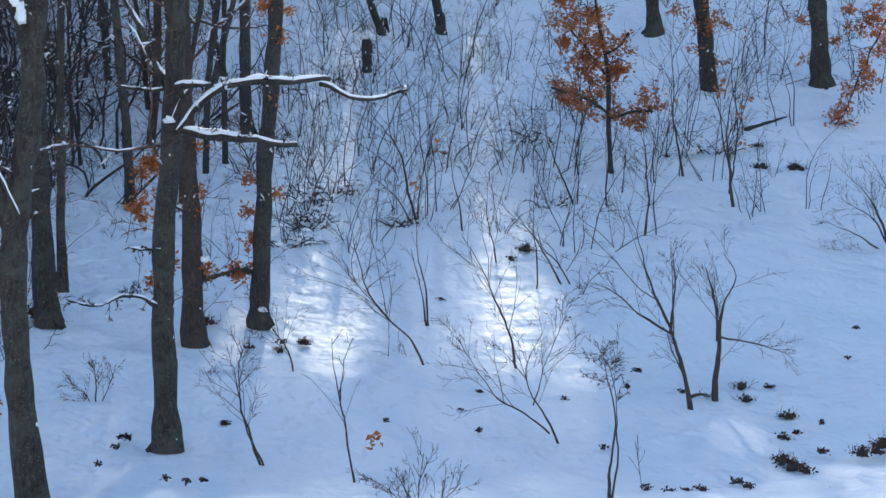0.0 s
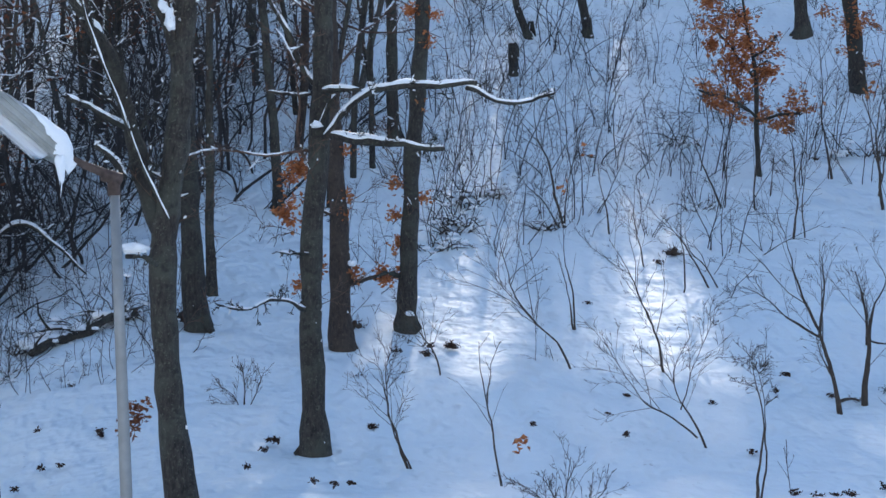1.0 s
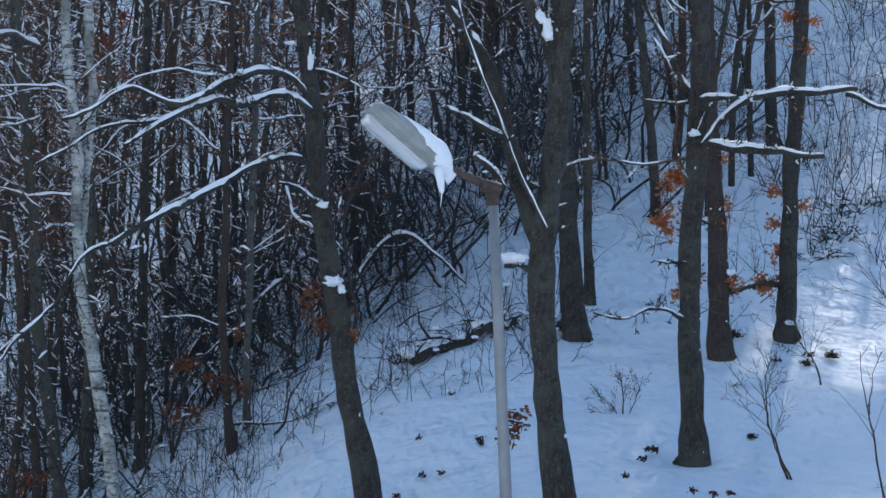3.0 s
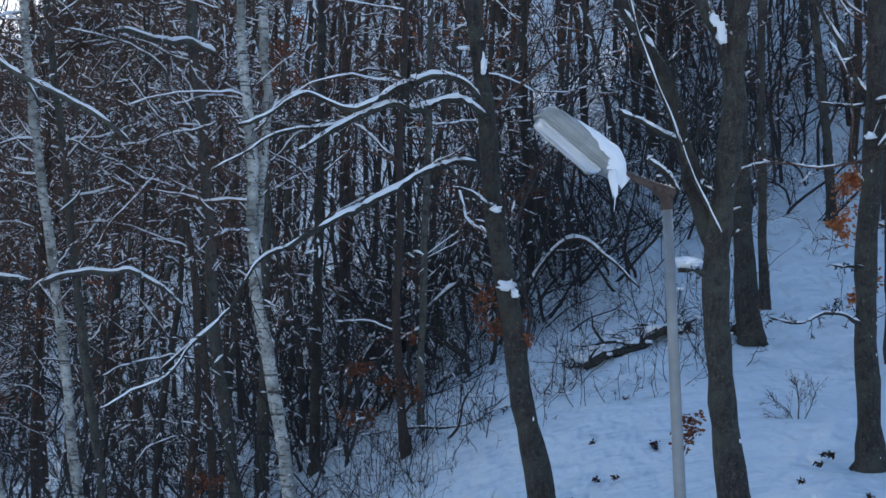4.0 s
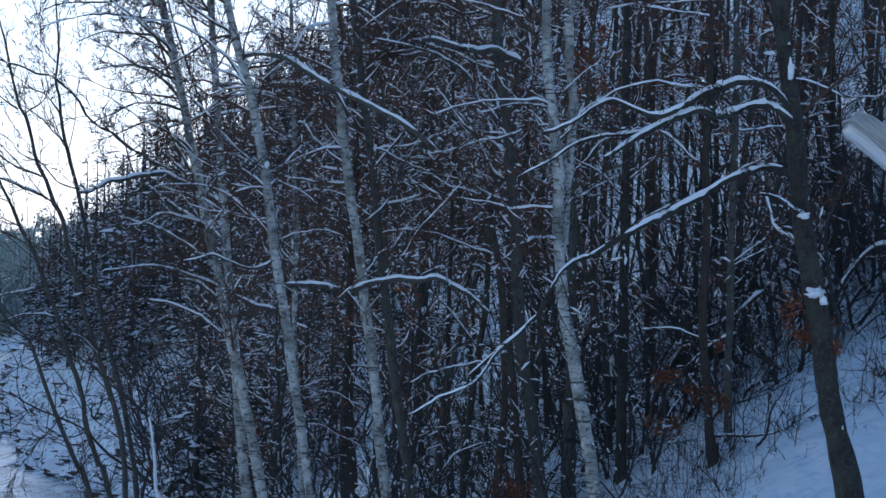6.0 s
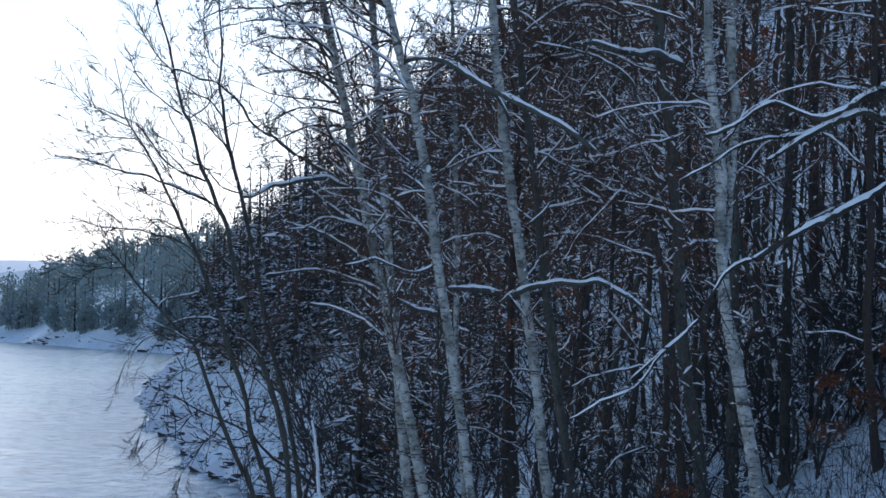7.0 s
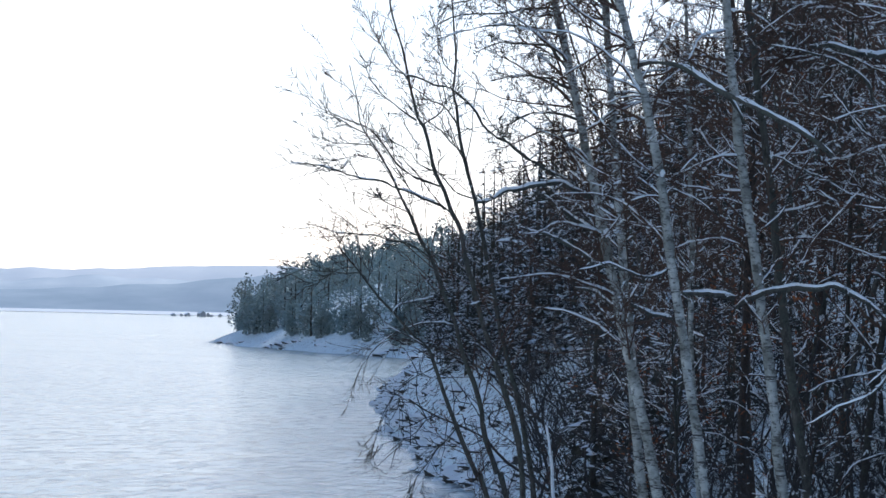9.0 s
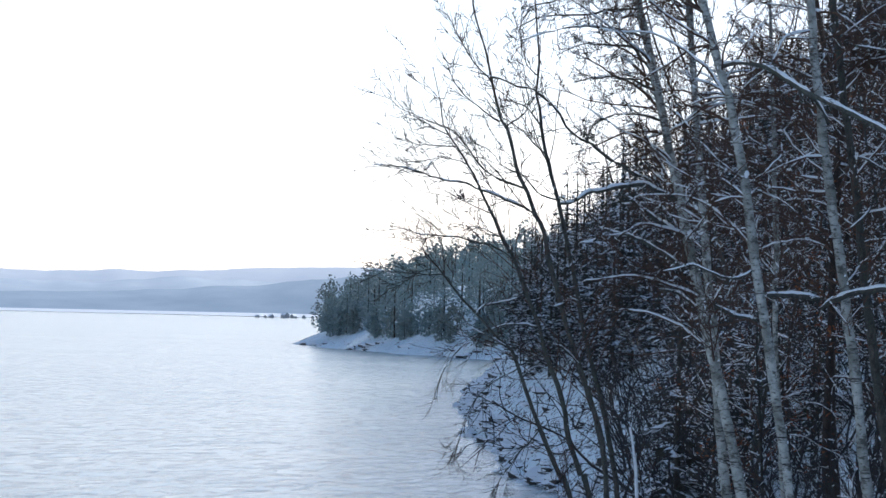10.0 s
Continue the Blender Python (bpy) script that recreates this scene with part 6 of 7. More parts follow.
def polar_spots(rng, count, a0, a1, r0, r1, apart, keep=None):
    out, tries = [], 0
    while len(out) < count and tries < count * 60:
        tries += 1
        a, r = rng.uniform(a0, a1), math.sqrt(rng.uniform(r0 * r0, r1 * r1))
        x, y = -r * math.sin(radians(a)), r * math.cos(radians(a))
        if (keep is None or keep(a, r)) and height(x, y) > 0.8 and all((x - p) ** 2 + (y - q) ** 2 > apart ** 2 for p, q in out):
            out.append((x, y))
    return out


THICK = ((22, 0.22, 60, 0.26, 0.03, 3, 0.24, 0.8, 0.007, 0.012), (7, 0.48, 50, 0.30, 0.02, 3, 0.12, 0.7), (2, 0.55, 44, 0.3, 0.02, 3, 0.15, 0.4))
LOOSE = ((14, 0.25, 60, 0.26, 0.02, 3, 0.16, 0.6, 0.010, 0.011), (5, 0.45, 48, 0.2, 0.01, 3, 0.12, 0.4), (2, 0.45, 40, 0.2, 0.02, 3, 0.15, 0.15))
BUSHY = ((10, 0.42, 40, 0.2, 0.03, 3, 0.08, 0.25, 0.004, 0.007), (5, 0.45, 42, 0.22, 0.02, 3, 0.15, 0.15), (2, 0.45, 40, 0.22, 0.02, 3, 0.2, 0.05))

rng = random.Random(21)
trees = [wood_tree(100 + k, (11, 13, 10, 14, 12, 9)[k], (0.06, 0.08, 0.05, 0.10, 0.07, 0.05)[k], THICK, (BARK, BARK_GREY, BARK, BARK_RED, BARK_GREY, BARK)[k],
                   ("dark bare tree of the wood, its twigs snowed in", "grey bare tree of the wood, its twigs snowed in", "thin dark tree of the wood with snowy twigs",
                    "reddish tree of the wood with snowy twigs and withered leaves", "bare grey tree crowded by others", "small dark tree with a few withered leaves")[k],
                   leaves=(0, 0, 0, 190, 0, 90)[k]) for k in range(6)]
spots = polar_spots(rng, 66, -5.5, 17.0, 41, 64, 1.4, lambda a, r: (r > 47 or a > 4) and (a < 14 or r > 50))
spots += polar_spots(random.Random(31), 18, -5.0, 1.5, 45, 62, 1.6)
drop_copies(trees, spots, rng, 0.75, 1.25)
far_trees = [wood_tree(120 + k, (11, 13, 10, 14)[k], (0.07, 0.09, 0.06, 0.10)[k], LOOSE, (BARK, BARK_GREY, BARK_RED, BARK)[k],
                       ("dark bare tree deep in the wood", "grey bare tree deep in the wood")[k % 2]) for k in range(4)]
spots = polar_spots(rng, 54, -5.5, 17.0, 62, 100, 1.7)
drop_copies(far_trees, spots, rng, 0.8, 1.25)
# slim bare poles that fill the depth of the wood
SPARSE = ((9, 0.16, 55, 0.22, 0.04, 3, 0.25, 0.4, 0.008, 0.012), (4, 0.5, 48, 0.26, 0.02, 3, 0.12, 0.25))
poles = [wood_tree(150 + k, (12, 14, 10, 13)[k], (0.06, 0.08, 0.05, 0.07)[k], SPARSE, BARK, "slim straight tree in the depth of the wood", 0.05, 0.03) for k in range(4)]
spots = polar_spots(random.Random(33), 60, -5.0, 14.5, 46, 95, 1.5)
drop_copies(poles, spots, rng, 0.8, 1.25)


rng = random.Random(22)
bushes = [wood_tree(200 + k, (4.2, 5.5, 3.4, 5.0)[k], 0.035, BUSHY, SCRUB_TWIG, ("tangle of bare snow-dusted undergrowth", "tall undergrowth with snowy twigs and withered leaves")[k % 2], 0.3, 0.16, SCRUB_TWIG, (0, 40, 0, 60)[k]) for k in range(4)]
for b in bushes:
    b.name = "bush"
    tagged(b, category="bush", group="undergrowth of the wood")
spots = polar_spots(rng, 140, -4.5, 17.6, 37, 68, 0.8, lambda a, r: r > (44.5 if a < 1 else 41.5 if a < 3.5 else 38.0 if a < 9 else 38.0 if a < 15 else 46.0) and (r < 55 or rng.random() < 0.4))
spots += polar_spots(random.Random(41), 26, -2.4, 1.6, 44.5, 54, 0.7) + polar_spots(random.Random(42), 30, 2.5, 9.5, 41, 52, 0.7)
drop_copies(bushes, spots, rng, 0.7, 1.2)

# a dense low thicket at the edge of the wood
rng = random.Random(27)
TANGLE = ((12, 0.46, 50, 0.24, 0.0, 3, 0.05, 0.25, 0.004, 0.007), (5, 0.5, 48, 0.28, -0.01, 3, 0.1, 0.15), (2, 0.5, 45, 0.3, -0.01, 3, 0.1, 0.05))
tangles = [wood_tree(240 + k, (2.6, 3.4, 3.0)[k], 0.03, TANGLE, SCRUB_TWIG, "dense tangle of fine bare twigs dusted with snow", 0.5, 0.2, SCRUB_TWIG) for k in range(3)]
for b in tangles:
    b.name = "thicket"
    tagged(b, category="thicket", group="thickets at the edge of the wood")
spots = polar_spots(rng, 48, -4.8, 2.0, 44.5, 58, 0.8) + polar_spots(rng, 44, 2.0, 9.5, 40.5, 54, 0.8) + polar_spots(rng, 44, 9.5, 16.0, 40, 52, 0.8) + polar_spots(rng, 34, 5.5, 12.5, 37.0, 42, 0.7, lambda a, r: r > 43.5 - 0.7 * (a - 2)) + polar_spots(rng, 30, 1.5, 7.0, 39.5, 44.5, 0.7, lambda a, r: r > 43.6 - 0.6 * (a - 1.5)) + polar_spots(rng, 54, 13.5, 18.6, 46, 86, 1.0) + polar_spots(rng, 26, 18.0, 20.8, 66, 120, 2.5) + polar_spots(rng, 30, 8.0, 14.0, 32, 37.5, 0.8) + polar_spots(rng, 26, 3.2, 8.0, 35.5, 40.5, 0.7, lambda a, r: r > 41.5 - 0.8 * (a - 1.5))
drop_copies(tangles, spots, rng, 0.75, 1.25)
# bare thickets under the trees, where no snow settles
BARE = ((13, 0.46, 50, 0.24, 0.0, 3, 0.05, 0.04, 0.004, 0.007), (5, 0.5, 48, 0.28, -0.01, 3, 0.1, 0.03), (2, 0.5, 45, 0.3, -0.01, 3, 0.1, 0.0))
dense = [wood_tree(250 + k, (2.8, 3.6)[k], 0.03, BARE, SCRUB_TWIG, "dark tangle of bare twigs under the trees", 0.5, 0.2, SCRUB_TWIG) for k in range(2)]
for b in dense:
    b.name = "thicket"
    tagged(b, category="thicket", group="thickets at the edge of the wood")
spots = polar_spots(rng, 40, 10.0, 17.5, 37.5, 46, 0.6) + polar_spots(rng, 16, 6.5, 10.0, 40.0, 46, 0.6) + polar_spots(rng, 26, 0.4, 4.6, 41.0, 47, 0.6) + polar_spots(rng, 9, -1.4, 0.4, 43.0, 48, 0.6)
drop_copies(dense, spots, rng, 0.75, 1.2)

# thin brush on the upper slope
rng = random.Random(23)


STRAGGLE = ((6, 0.34, 48, 0.2, 0.03, 3, 0.2, 0.25, 0.0035, 0.007), (2, 0.5, 44, 0.2, 0.02, 3, 0.15, 0.1))


def brush(seed, stems, tall):
    rng = random.Random(seed)
    ob = thing("shoot_clump", Matrix(), "clump of thin bare upright shoots in the snow", "bush", "brush on the slope")
    t, s = Tubes(), Tubes()
    for k in range(stems):
        a = rng.uniform(0, 6.28)
        p = Vector((math.cos(a), math.sin(a), 0)) * rng.uniform(0.02, 0.35)
        way = Vector((rng.gauss(-0.15, 0.42), rng.gauss(0, 0.35), 1))
        pts, radii = shoot(rng, p - Vector((0, 0, 0.15)), way, tall * rng.uniform(0.35, 1.1), 0.005 + 0.003 * tall, 0.0025, 8, 0.16, 0.03)
        t.add(pts, radii, 3, False)
        sprout(rng, t, s, pts, radii, 0, STRAGGLE)
    tagged(part("crown", t, SCRUB_TWIG, ob), kind="stuff")
    if s.v:
        tagged(part("snow", s, SNOW, ob, "crumbs of snow on the twigs"), kind="stuff")
    return ob


clumps = [brush(300 + k, (4, 6, 3, 5, 7, 2)[k], (2.4, 1.9, 2.8, 1.5, 2.2, 3.0)[k]) for k in range(6)]
spots = polar_spots(rng, 150, -20.5, -4.5, 43, 66, 0.5, lambda a, r: rng.random() < (1.0 if -14 < a < -5 else 0.45) and (r > 47 or rng.random() < 0.35))
spots += polar_spots(rng, 34, -13.5, -6.0, 42, 56, 0.6)
drop_copies(clumps, spots, rng, 0.7, 1.25)

# shore and hill woods
rng = random.Random(24)
LAND = lambda a, r: height(-r * math.sin(radians(a)), r * math.cos(radians(a)))
pines = [round_pine(400 + k, (13, 11, 14.5, 10)[k], ("tall dull green pine with distance haze in its colour", "broad pine on the far shore with distance haze in its colour")[k % 2]) for k in range(4)]
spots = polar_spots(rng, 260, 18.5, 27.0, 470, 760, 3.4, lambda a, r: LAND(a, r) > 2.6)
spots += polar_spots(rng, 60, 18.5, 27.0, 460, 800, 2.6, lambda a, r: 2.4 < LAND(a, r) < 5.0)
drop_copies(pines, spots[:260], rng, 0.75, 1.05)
low_pines = [round_pine(410 + k, (7, 6)[k], "low young pine at the water's edge with distance haze in its colour") for k in range(2)]
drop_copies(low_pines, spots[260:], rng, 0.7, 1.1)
COARSE = ((13, 0.36, 48, 0.12, 0.05, 3, 0.10, 0.15, 0.022, 0.014), (6, 0.5, 45, 0.16, 0.03, 3, 0.1, 0.2), (1, 0.5, 42, 0.18, 0.02, 3, 0.1, 0.12))
hill_trees = [wood_tree(140 + k, (11, 13, 9, 12)[k], (0.12, 0.15, 0.10, 0.13)[k], COARSE, (BARK, BARK_RED)[k % 2], "bare dark tree on the wooded hill over the lake") for k in range(4)]
spots = polar_spots(rng, 58, 10.0, 22.0, 96, 330, 2.6, lambda a, r: LAND(a, r) > (4.5 if r > 180 else 6.5))
drop_copies(hill_trees, spots, rng, 0.75, 1.2)
hill_firs = [conifer(430 + k, (11, 13, 9)[k], "dark fir on the wooded hill with snow on its boughs", 20, 0.26, 0.05, SNOWY_NEEDLES) for k in range(3)]
spots = polar_spots(rng, 280, 9.0, 22.3, 94, 420, 1.7, lambda a, r: LAND(a, r) > (3.6 if r > 180 else 4.6) and (r < 240 or rng.random() < 0.5))
spots += polar_spots(rng, 110, 17.5, 22.2, 125, 400, 1.6, lambda a, r: 3.4 + 0.004 * r < LAND(a, r) < 14)
near = [q for q in spots if math.hypot(*q) < 175]
drop_copies(hill_firs, near, rng, 0.75, 1.15)
far_firs = Tubes()
for k, (x, y) in enumerate(q for q in spots if math.hypot(*q) >= 175):
    m = stand(x, y, rng.uniform(0, 360), -0.1) @ Matrix.Scale(rng.uniform(0.75, 1.15), 4)
    for piece in hill_firs[k % 3].children:
        o = len(far_firs.v)
        far_firs.v += [m @ v.co for v in piece.data.vertices]
        far_firs.f += [tuple(o + i for i in q.vertices) for q in piece.data.polygons]
tagged(new("far_firs", far_firs.mesh("far_firs", SNOWY_NEEDLES, False)), "dark snow-dusted firs on the far hillside over the lake", "firs", kind="stuff")

# leafless scrub filling the hillside between the firs
SCRUB = ((10, 0.5, 52, 0.2, 0.02, 3, 0.04, 0.1, 0.016, 0.01), (4, 0.5, 48, 0.18, 0.02, 3, 0.1, 0.1), (1, 0.5, 45, 0.2, 0.01, 3, 0.1, 0.0))
scrub = [wood_tree(260 + k, (5.0, 6.5, 4.2)[k], 0.06, SCRUB, SCRUB_TWIG, "dark leafless scrub on the hillside over the lake", 0.3, 0.16, SCRUB_TWIG) for k in range(3)]
for b in scrub:
    b.name = "bush"
    tagged(b, category="bush", group="scrub on the hillside")
spots = polar_spots(rng, 95, 13.0, 22.0, 84, 240, 1.8, lambda a, r: LAND(a, r) > 4.4) + polar_spots(rng, 70, 15.0, 19.0, 62, 150, 1.6, lambda a, r: LAND(a, r) > 1.6)
drop_copies(scrub, spots, rng, 0.8, 1.3)

# young firs under the trees
young_firs = [conifer(440 + k, (4.5, 3.2, 5.5)[k], "young dark fir with snow on its boughs, under bare trees", 16, 0.30, 0.03, SNOWY_NEEDLES) for k in range(3)]
spots = polar_spots(rng, 40, 9.0, 18.0, 62, 95, 1.8)
drop_copies(young_firs, spots, rng, 0.8, 1.3)

# unseen firs added along the hilltop to shade the slope; low gaps let the sun through in places
rng = random.Random(25)
ALONG, ACROSS = Vector((math.sin(radians(9)), math.cos(radians(9)))), Vector((-math.cos(radians(9)), math.sin(radians(9))))


wooded = Tubes()


def hilltop(proto, r, side, scale):
    p = ALONG * r + ACROSS * side
    m = stand(p.x, p.y, rng.uniform(0, 360), -0.2) @ Matrix.Scale(scale, 4)
    for piece in proto.children:
        o = len(wooded.v)
        wooded.v += [m @ v.co for v in piece.data.vertices]
        wooded.f += [tuple(o + i for i in q.vertices) for q in piece.data.polygons]


slim = conifer(422, 16, "slim dark fir added unseen on the hilltop for shade", 24, 0.17, 0.02)
low_fir, pine = conifer(420, 3.4, "small dense fir added unseen on the hilltop for shade", 12, 0.34), conifer(421, 14, "tall pine with a high crown added unseen on the hilltop for shade", 16, 0.30, 0.74)
slim.matrix_world, low_fir.matrix_world, pine.matrix_world = stand(28, 96, 0, -0.1), stand(24, 100, 0, -0.1), stand(33, 98, 0, -0.1)
for row, r in enumerate((82, 90, 98, 104, 109)):
    for k in range(-26, 5):
        side = k * 1.9 + (row % 2) * 0.95 + rng.uniform(-0.3, 0.3)
        if -5.6 < side < 5.0 or -11.0 < side < -8.6:
            continue
        hilltop(hill_firs[k % 3], r, side, rng.uniform(0.92, 1.1) * (11.3, 12.0, 13.5, 15.0, 16.0)[row] / (11, 13, 9)[k % 3])
    for side in (2.7, 3.6, 4.5, -0.3, -3.3, -4.2, -5.1, -8.5, -11.2):
        hilltop(slim, r, side + rng.uniform(-0.1, 0.1), rng.uniform(0.95, 1.05) * (11.3, 12.0, 13.5, 15.0, 16.0)[row] / 16)
for r in (103, 107):
    for side in (0.3, 1.0, 1.7, -0.9, -1.5, -2.1, -2.8, -9.4, -10.3):
        hilltop(low_fir, r - 2, side, rng.uniform(2.0, 2.2))
        hilltop(pine, r, side, rng.uniform(1.02, 1.08))
for k in range(-18, 5):
    hilltop(pine, 116, k * 1.3 + rng.uniform(-0.4, 0.4), rng.uniform(1.40, 1.50))
tagged(new("hilltop_firs", wooded.mesh("hilltop_firs", NEEDLES, False)), "unseen dark firs added along the hilltop to shade the slope", "firs", kind="stuff")

# thin shoots low on the slope
rng = random.Random(26)
shoots = [brush(320 + k, (3, 4, 3)[k], (1.2, 1.7, 0.9)[k]) for k in range(3)]
spots = polar_spots(rng, 105, -1.0, 8.0, 33, 43, 0.4, lambda a, r: r > 34.0 + abs(a - 6) * 0.2) + polar_spots(rng, 16, -16, -2, 36, 44, 0.8) + polar_spots(rng, 60, 5.5, 13.0, 30.5, 37, 0.4)
drop_copies(shoots, spots, rng, 0.7, 1.2)


def clump(x, y, size, look_of, seed):
    """Dead leaves, stalks and bare earth that show through the snow."""
    rng = random.Random(seed)
    ob = thing("leaf_clump" if look_of else "earth_patch", stand(x, y, 0, 0.02),
               ("bare dark earth and litter showing through the snow", "heap of dark dead leaves and stalks in the snow", "tuft of dull green weeds in the snow")[look_of],
               ("earth", "leaf heap", "weeds")[look_of], "dark patches in the snow")
    t, l = Tubes(), Tubes()
    for k in range(int(5 + size * 18)):
        a, d = rng.uniform(0, 6.28), size * 0.6 * rng.random()
        s = size * rng.uniform(0.12, 0.32)
        t.blob(Vector((math.cos(a) * d * 0.9, math.sin(a) * d * 1.5, 0.2 * math.sin(a) * d)), s, s, s * rng.uniform(0.5, 0.9) + 0.3 * (size * 0.7 - d) * (look_of > 0), rng, 4, 6, 0.7)
    tagged(part("soil", t, EARTH, ob), kind="stuff")
    for k in range(int(30 + size * 260)):
        a, d = rng.uniform(0, 6.28), size * rng.random() ** 0.8
        l.leaf(Vector((math.cos(a) * d * 0.9, math.sin(a) * d * 1.5, 0.2 * math.sin(a) * d + rng.uniform(0, max(0.04, (size * 1.1 - d) * (0.7 if look_of else 0.5))))), rng.uniform(0.02, 0.055), rng)
    tagged(part("leaves", l, WEED if look_of == 2 else LITTER, ob, "", False), kind="stuff")
    if size > 0.12:
        s, w = Tubes(), Tubes()
        for k in range(int(6 + size * 26)):
            a, d = rng.uniform(0, 6.28), size * rng.random()
            pts, radii = shoot(rng, Vector((math.cos(a) * d, math.sin(a) * d, 0)), Vector((rng.gauss(0, 0.6), rng.gauss(0, 0.6), 1)), size * rng.uniform(0.5, 1.3), 0.005, 0.002, 4, 0.2, 0)
            s.add(pts, radii, 3, False)
        tagged(part("stalk", s, TWIG, ob), kind="stuff")


def stump(x, y, r, tall):
    ob = thing("stump", stand(x, y), "dark broken tree stump with a cap of snow", "stump")
    pts, radii = wobble([Vector((0, 0, -0.2 + 0.1 * k)) for k in range(int(tall * 10) + 3)], [r * (1.25 if k < 2 else 1.0) for k in range(int(tall * 10) + 3)], 0.02, 3, 0.3)
    t, s = Tubes(), Tubes()
    t.add(pts, radii, 12)
    part("wood", t, BARK, ob)
    s.blob(pts[-1] + Vector((0, 0, 0.03)), r * 1.2, r * 1.2, 0.16, random.Random(3), 6, 12, 0.15)
    part("snow_cap", s, SNOW, ob, "rounded white snow cap")


def log(x0, y0, x1, y1):
    a = math.degrees(math.atan2(y1 - y0, x1 - x0))
    ln = math.hypot(x1 - x0, y1 - y0)
    ob = thing("log", stand(x0, y0, a), "dark fallen log half bared of snow", "log")
    rise = height(x1, y1) - height(x0, y0)
    pts, radii = wobble([Vector((ln * k / 10, 0, 0.04 + rise * k / 10)) for k in range(11)], [0.055 - 0.003 * k for k in range(11)], 0.02, 9, 0.3)
    t, s = Tubes(), Tubes()
    t.add(pts, radii, 9)
    part("wood", t, BARK, ob)
    lay_snow(s, pts, radii, random.Random(2), 0.5, 0.6, 0.7, 0.01, 6)
    if s.v:
        tagged(part("snow", s, SNOW, ob), kind="stuff")


def snowed_heap(x, y, size, seed):
    """Low brushwood bowed under lumps of snow."""
    rng = random.Random(seed)
    ob = thing("brushwood", stand(x, y), "low brushwood bowed under lumps of snow", "bush", "brush on the slope")
    t, s = Tubes(), Tubes()
    for k in range(22):
        a = rng.uniform(0, 6.28)
        pts, radii = shoot(rng, Vector((rng.gauss(0, size * 0.4), rng.gauss(0, size * 0.3), -0.05)), Vector((math.cos(a), math.sin(a), 1.1)), size * rng.uniform(0.8, 1.9), 0.012, 0.004, 7, 0.16, -0.13)
        t.add(pts, radii, 4, False)
        sprout(rng, t, s, pts, radii, 0, WHIP)
        for p in pts[3::2]:
            if rng.random() < 0.4:
                w = size * rng.uniform(0.06, 0.2)
                s.blob(p, w, w, w * 0.6, rng, 4, 7, 0.4)
    tagged(part("brush", t, SAPLING, ob), kind="stuff")
    tagged(part("snow", s, SNOW, ob, "lumps of white snow"), kind="stuff")


def fallen_trunk(x0, y0, x1, y1):
    """A dead trunk on the slope, with snow heaped along and over it."""
    a = math.degrees(math.atan2(y1 - y0, x1 - x0))
    ln, rise = math.hypot(x1 - x0, y1 - y0), height(x1, y1) - height(x0, y0)
    ob = thing("fallen_trunk", stand(x0, y0, a), "dead trunk lying on the slope under heaped snow", "log")
    pts, radii = wobble([Vector((ln * k / 14, 0, 0.09 + rise * k / 14 + 0.03 * math.sin(k * 0.9))) for k in range(15)], [0.075 + 0.02 * math.sin(k * 1.9) - 0.002 * k for k in range(15)], 0.12, 5, 0.9)
    t, s = Tubes(), Tubes()
    t.add(pts, radii, 10)
    rng = random.Random(8)
    for k in range(9):
        q, qr = shoot(rng, rng.choice(pts), Vector((rng.gauss(0, 1), rng.gauss(0, 0.6), rng.uniform(0.1, 1))), rng.uniform(0.3, 1.1), 0.03, 0.008, 6, 0.2, 0.0)
        t.add(q, qr, 5)
        sprout(rng, t, s, q, qr, 0, WHIP)
    for p in pts[1::2]:
        s.blob(p + Vector((rng.uniform(-0.1, 0.1), 0.16, 0.02)), rng.uniform(0.14, 0.3), 0.16, rng.uniform(0.06, 0.12), rng, 6, 10, 0.6)
    lay_snow(s, pts, radii, rng, 0.5, 0.7, 0.5, 0.02, 6)
    part("wood", t, BARK, ob)
    tagged(part("snow", s, SNOW, ob, "heaped white snow"), kind="stuff")


def dead_branch(x, y, turn, width, tall, seed):
    """A snow-covered bough bent down in an arch among the trees."""
    rng = random.Random(seed * 3 + 60)
    ob = thing("dead_branch", stand(x, y, turn), "fallen bough arching through the wood under snow", "branch", "dead boughs in the wood")
    side = rng.choice((-1, 1))
    ctrl = ((-side * width * 0.5, 0, -0.1, 0.05), (-side * width * 0.32, 0.3, tall * 0.55, 0.045), (-side * width * 0.05, 0.2, tall * rng.uniform(0.8, 1.1), 0.04),
            (side * width * 0.25, -0.2, tall * rng.uniform(0.5, 0.8), 0.03), (side * width * 0.5, -0.3, tall * rng.uniform(0.1, 0.6), 0.015))
    t, s = Tubes(), Tubes()
    pts, radii = wobble(*spline(ctrl, 0.12), 0.05, seed, 0.3)
    t.add(pts, radii, 7)
    sprout(rng, t, s, pts, radii, 0, ((9, 0.35, 50, 0.12, 0.0, 4, 0.1, 0.7), (6, 0.45, 45, 0.15, 0.0, 3, 0.1, 0.5), (3, 0.45, 40, 0.15, 0.0, 3, 0.1, 0.3)))
    lay_snow(s, pts, radii, rng, 0.75, 0.65, 0.85, 0.014, 6)
    part("wood", t, BARK, ob)
    tagged(part("snow", s, SNOW, ob, "white snow lying along it"), kind="stuff")


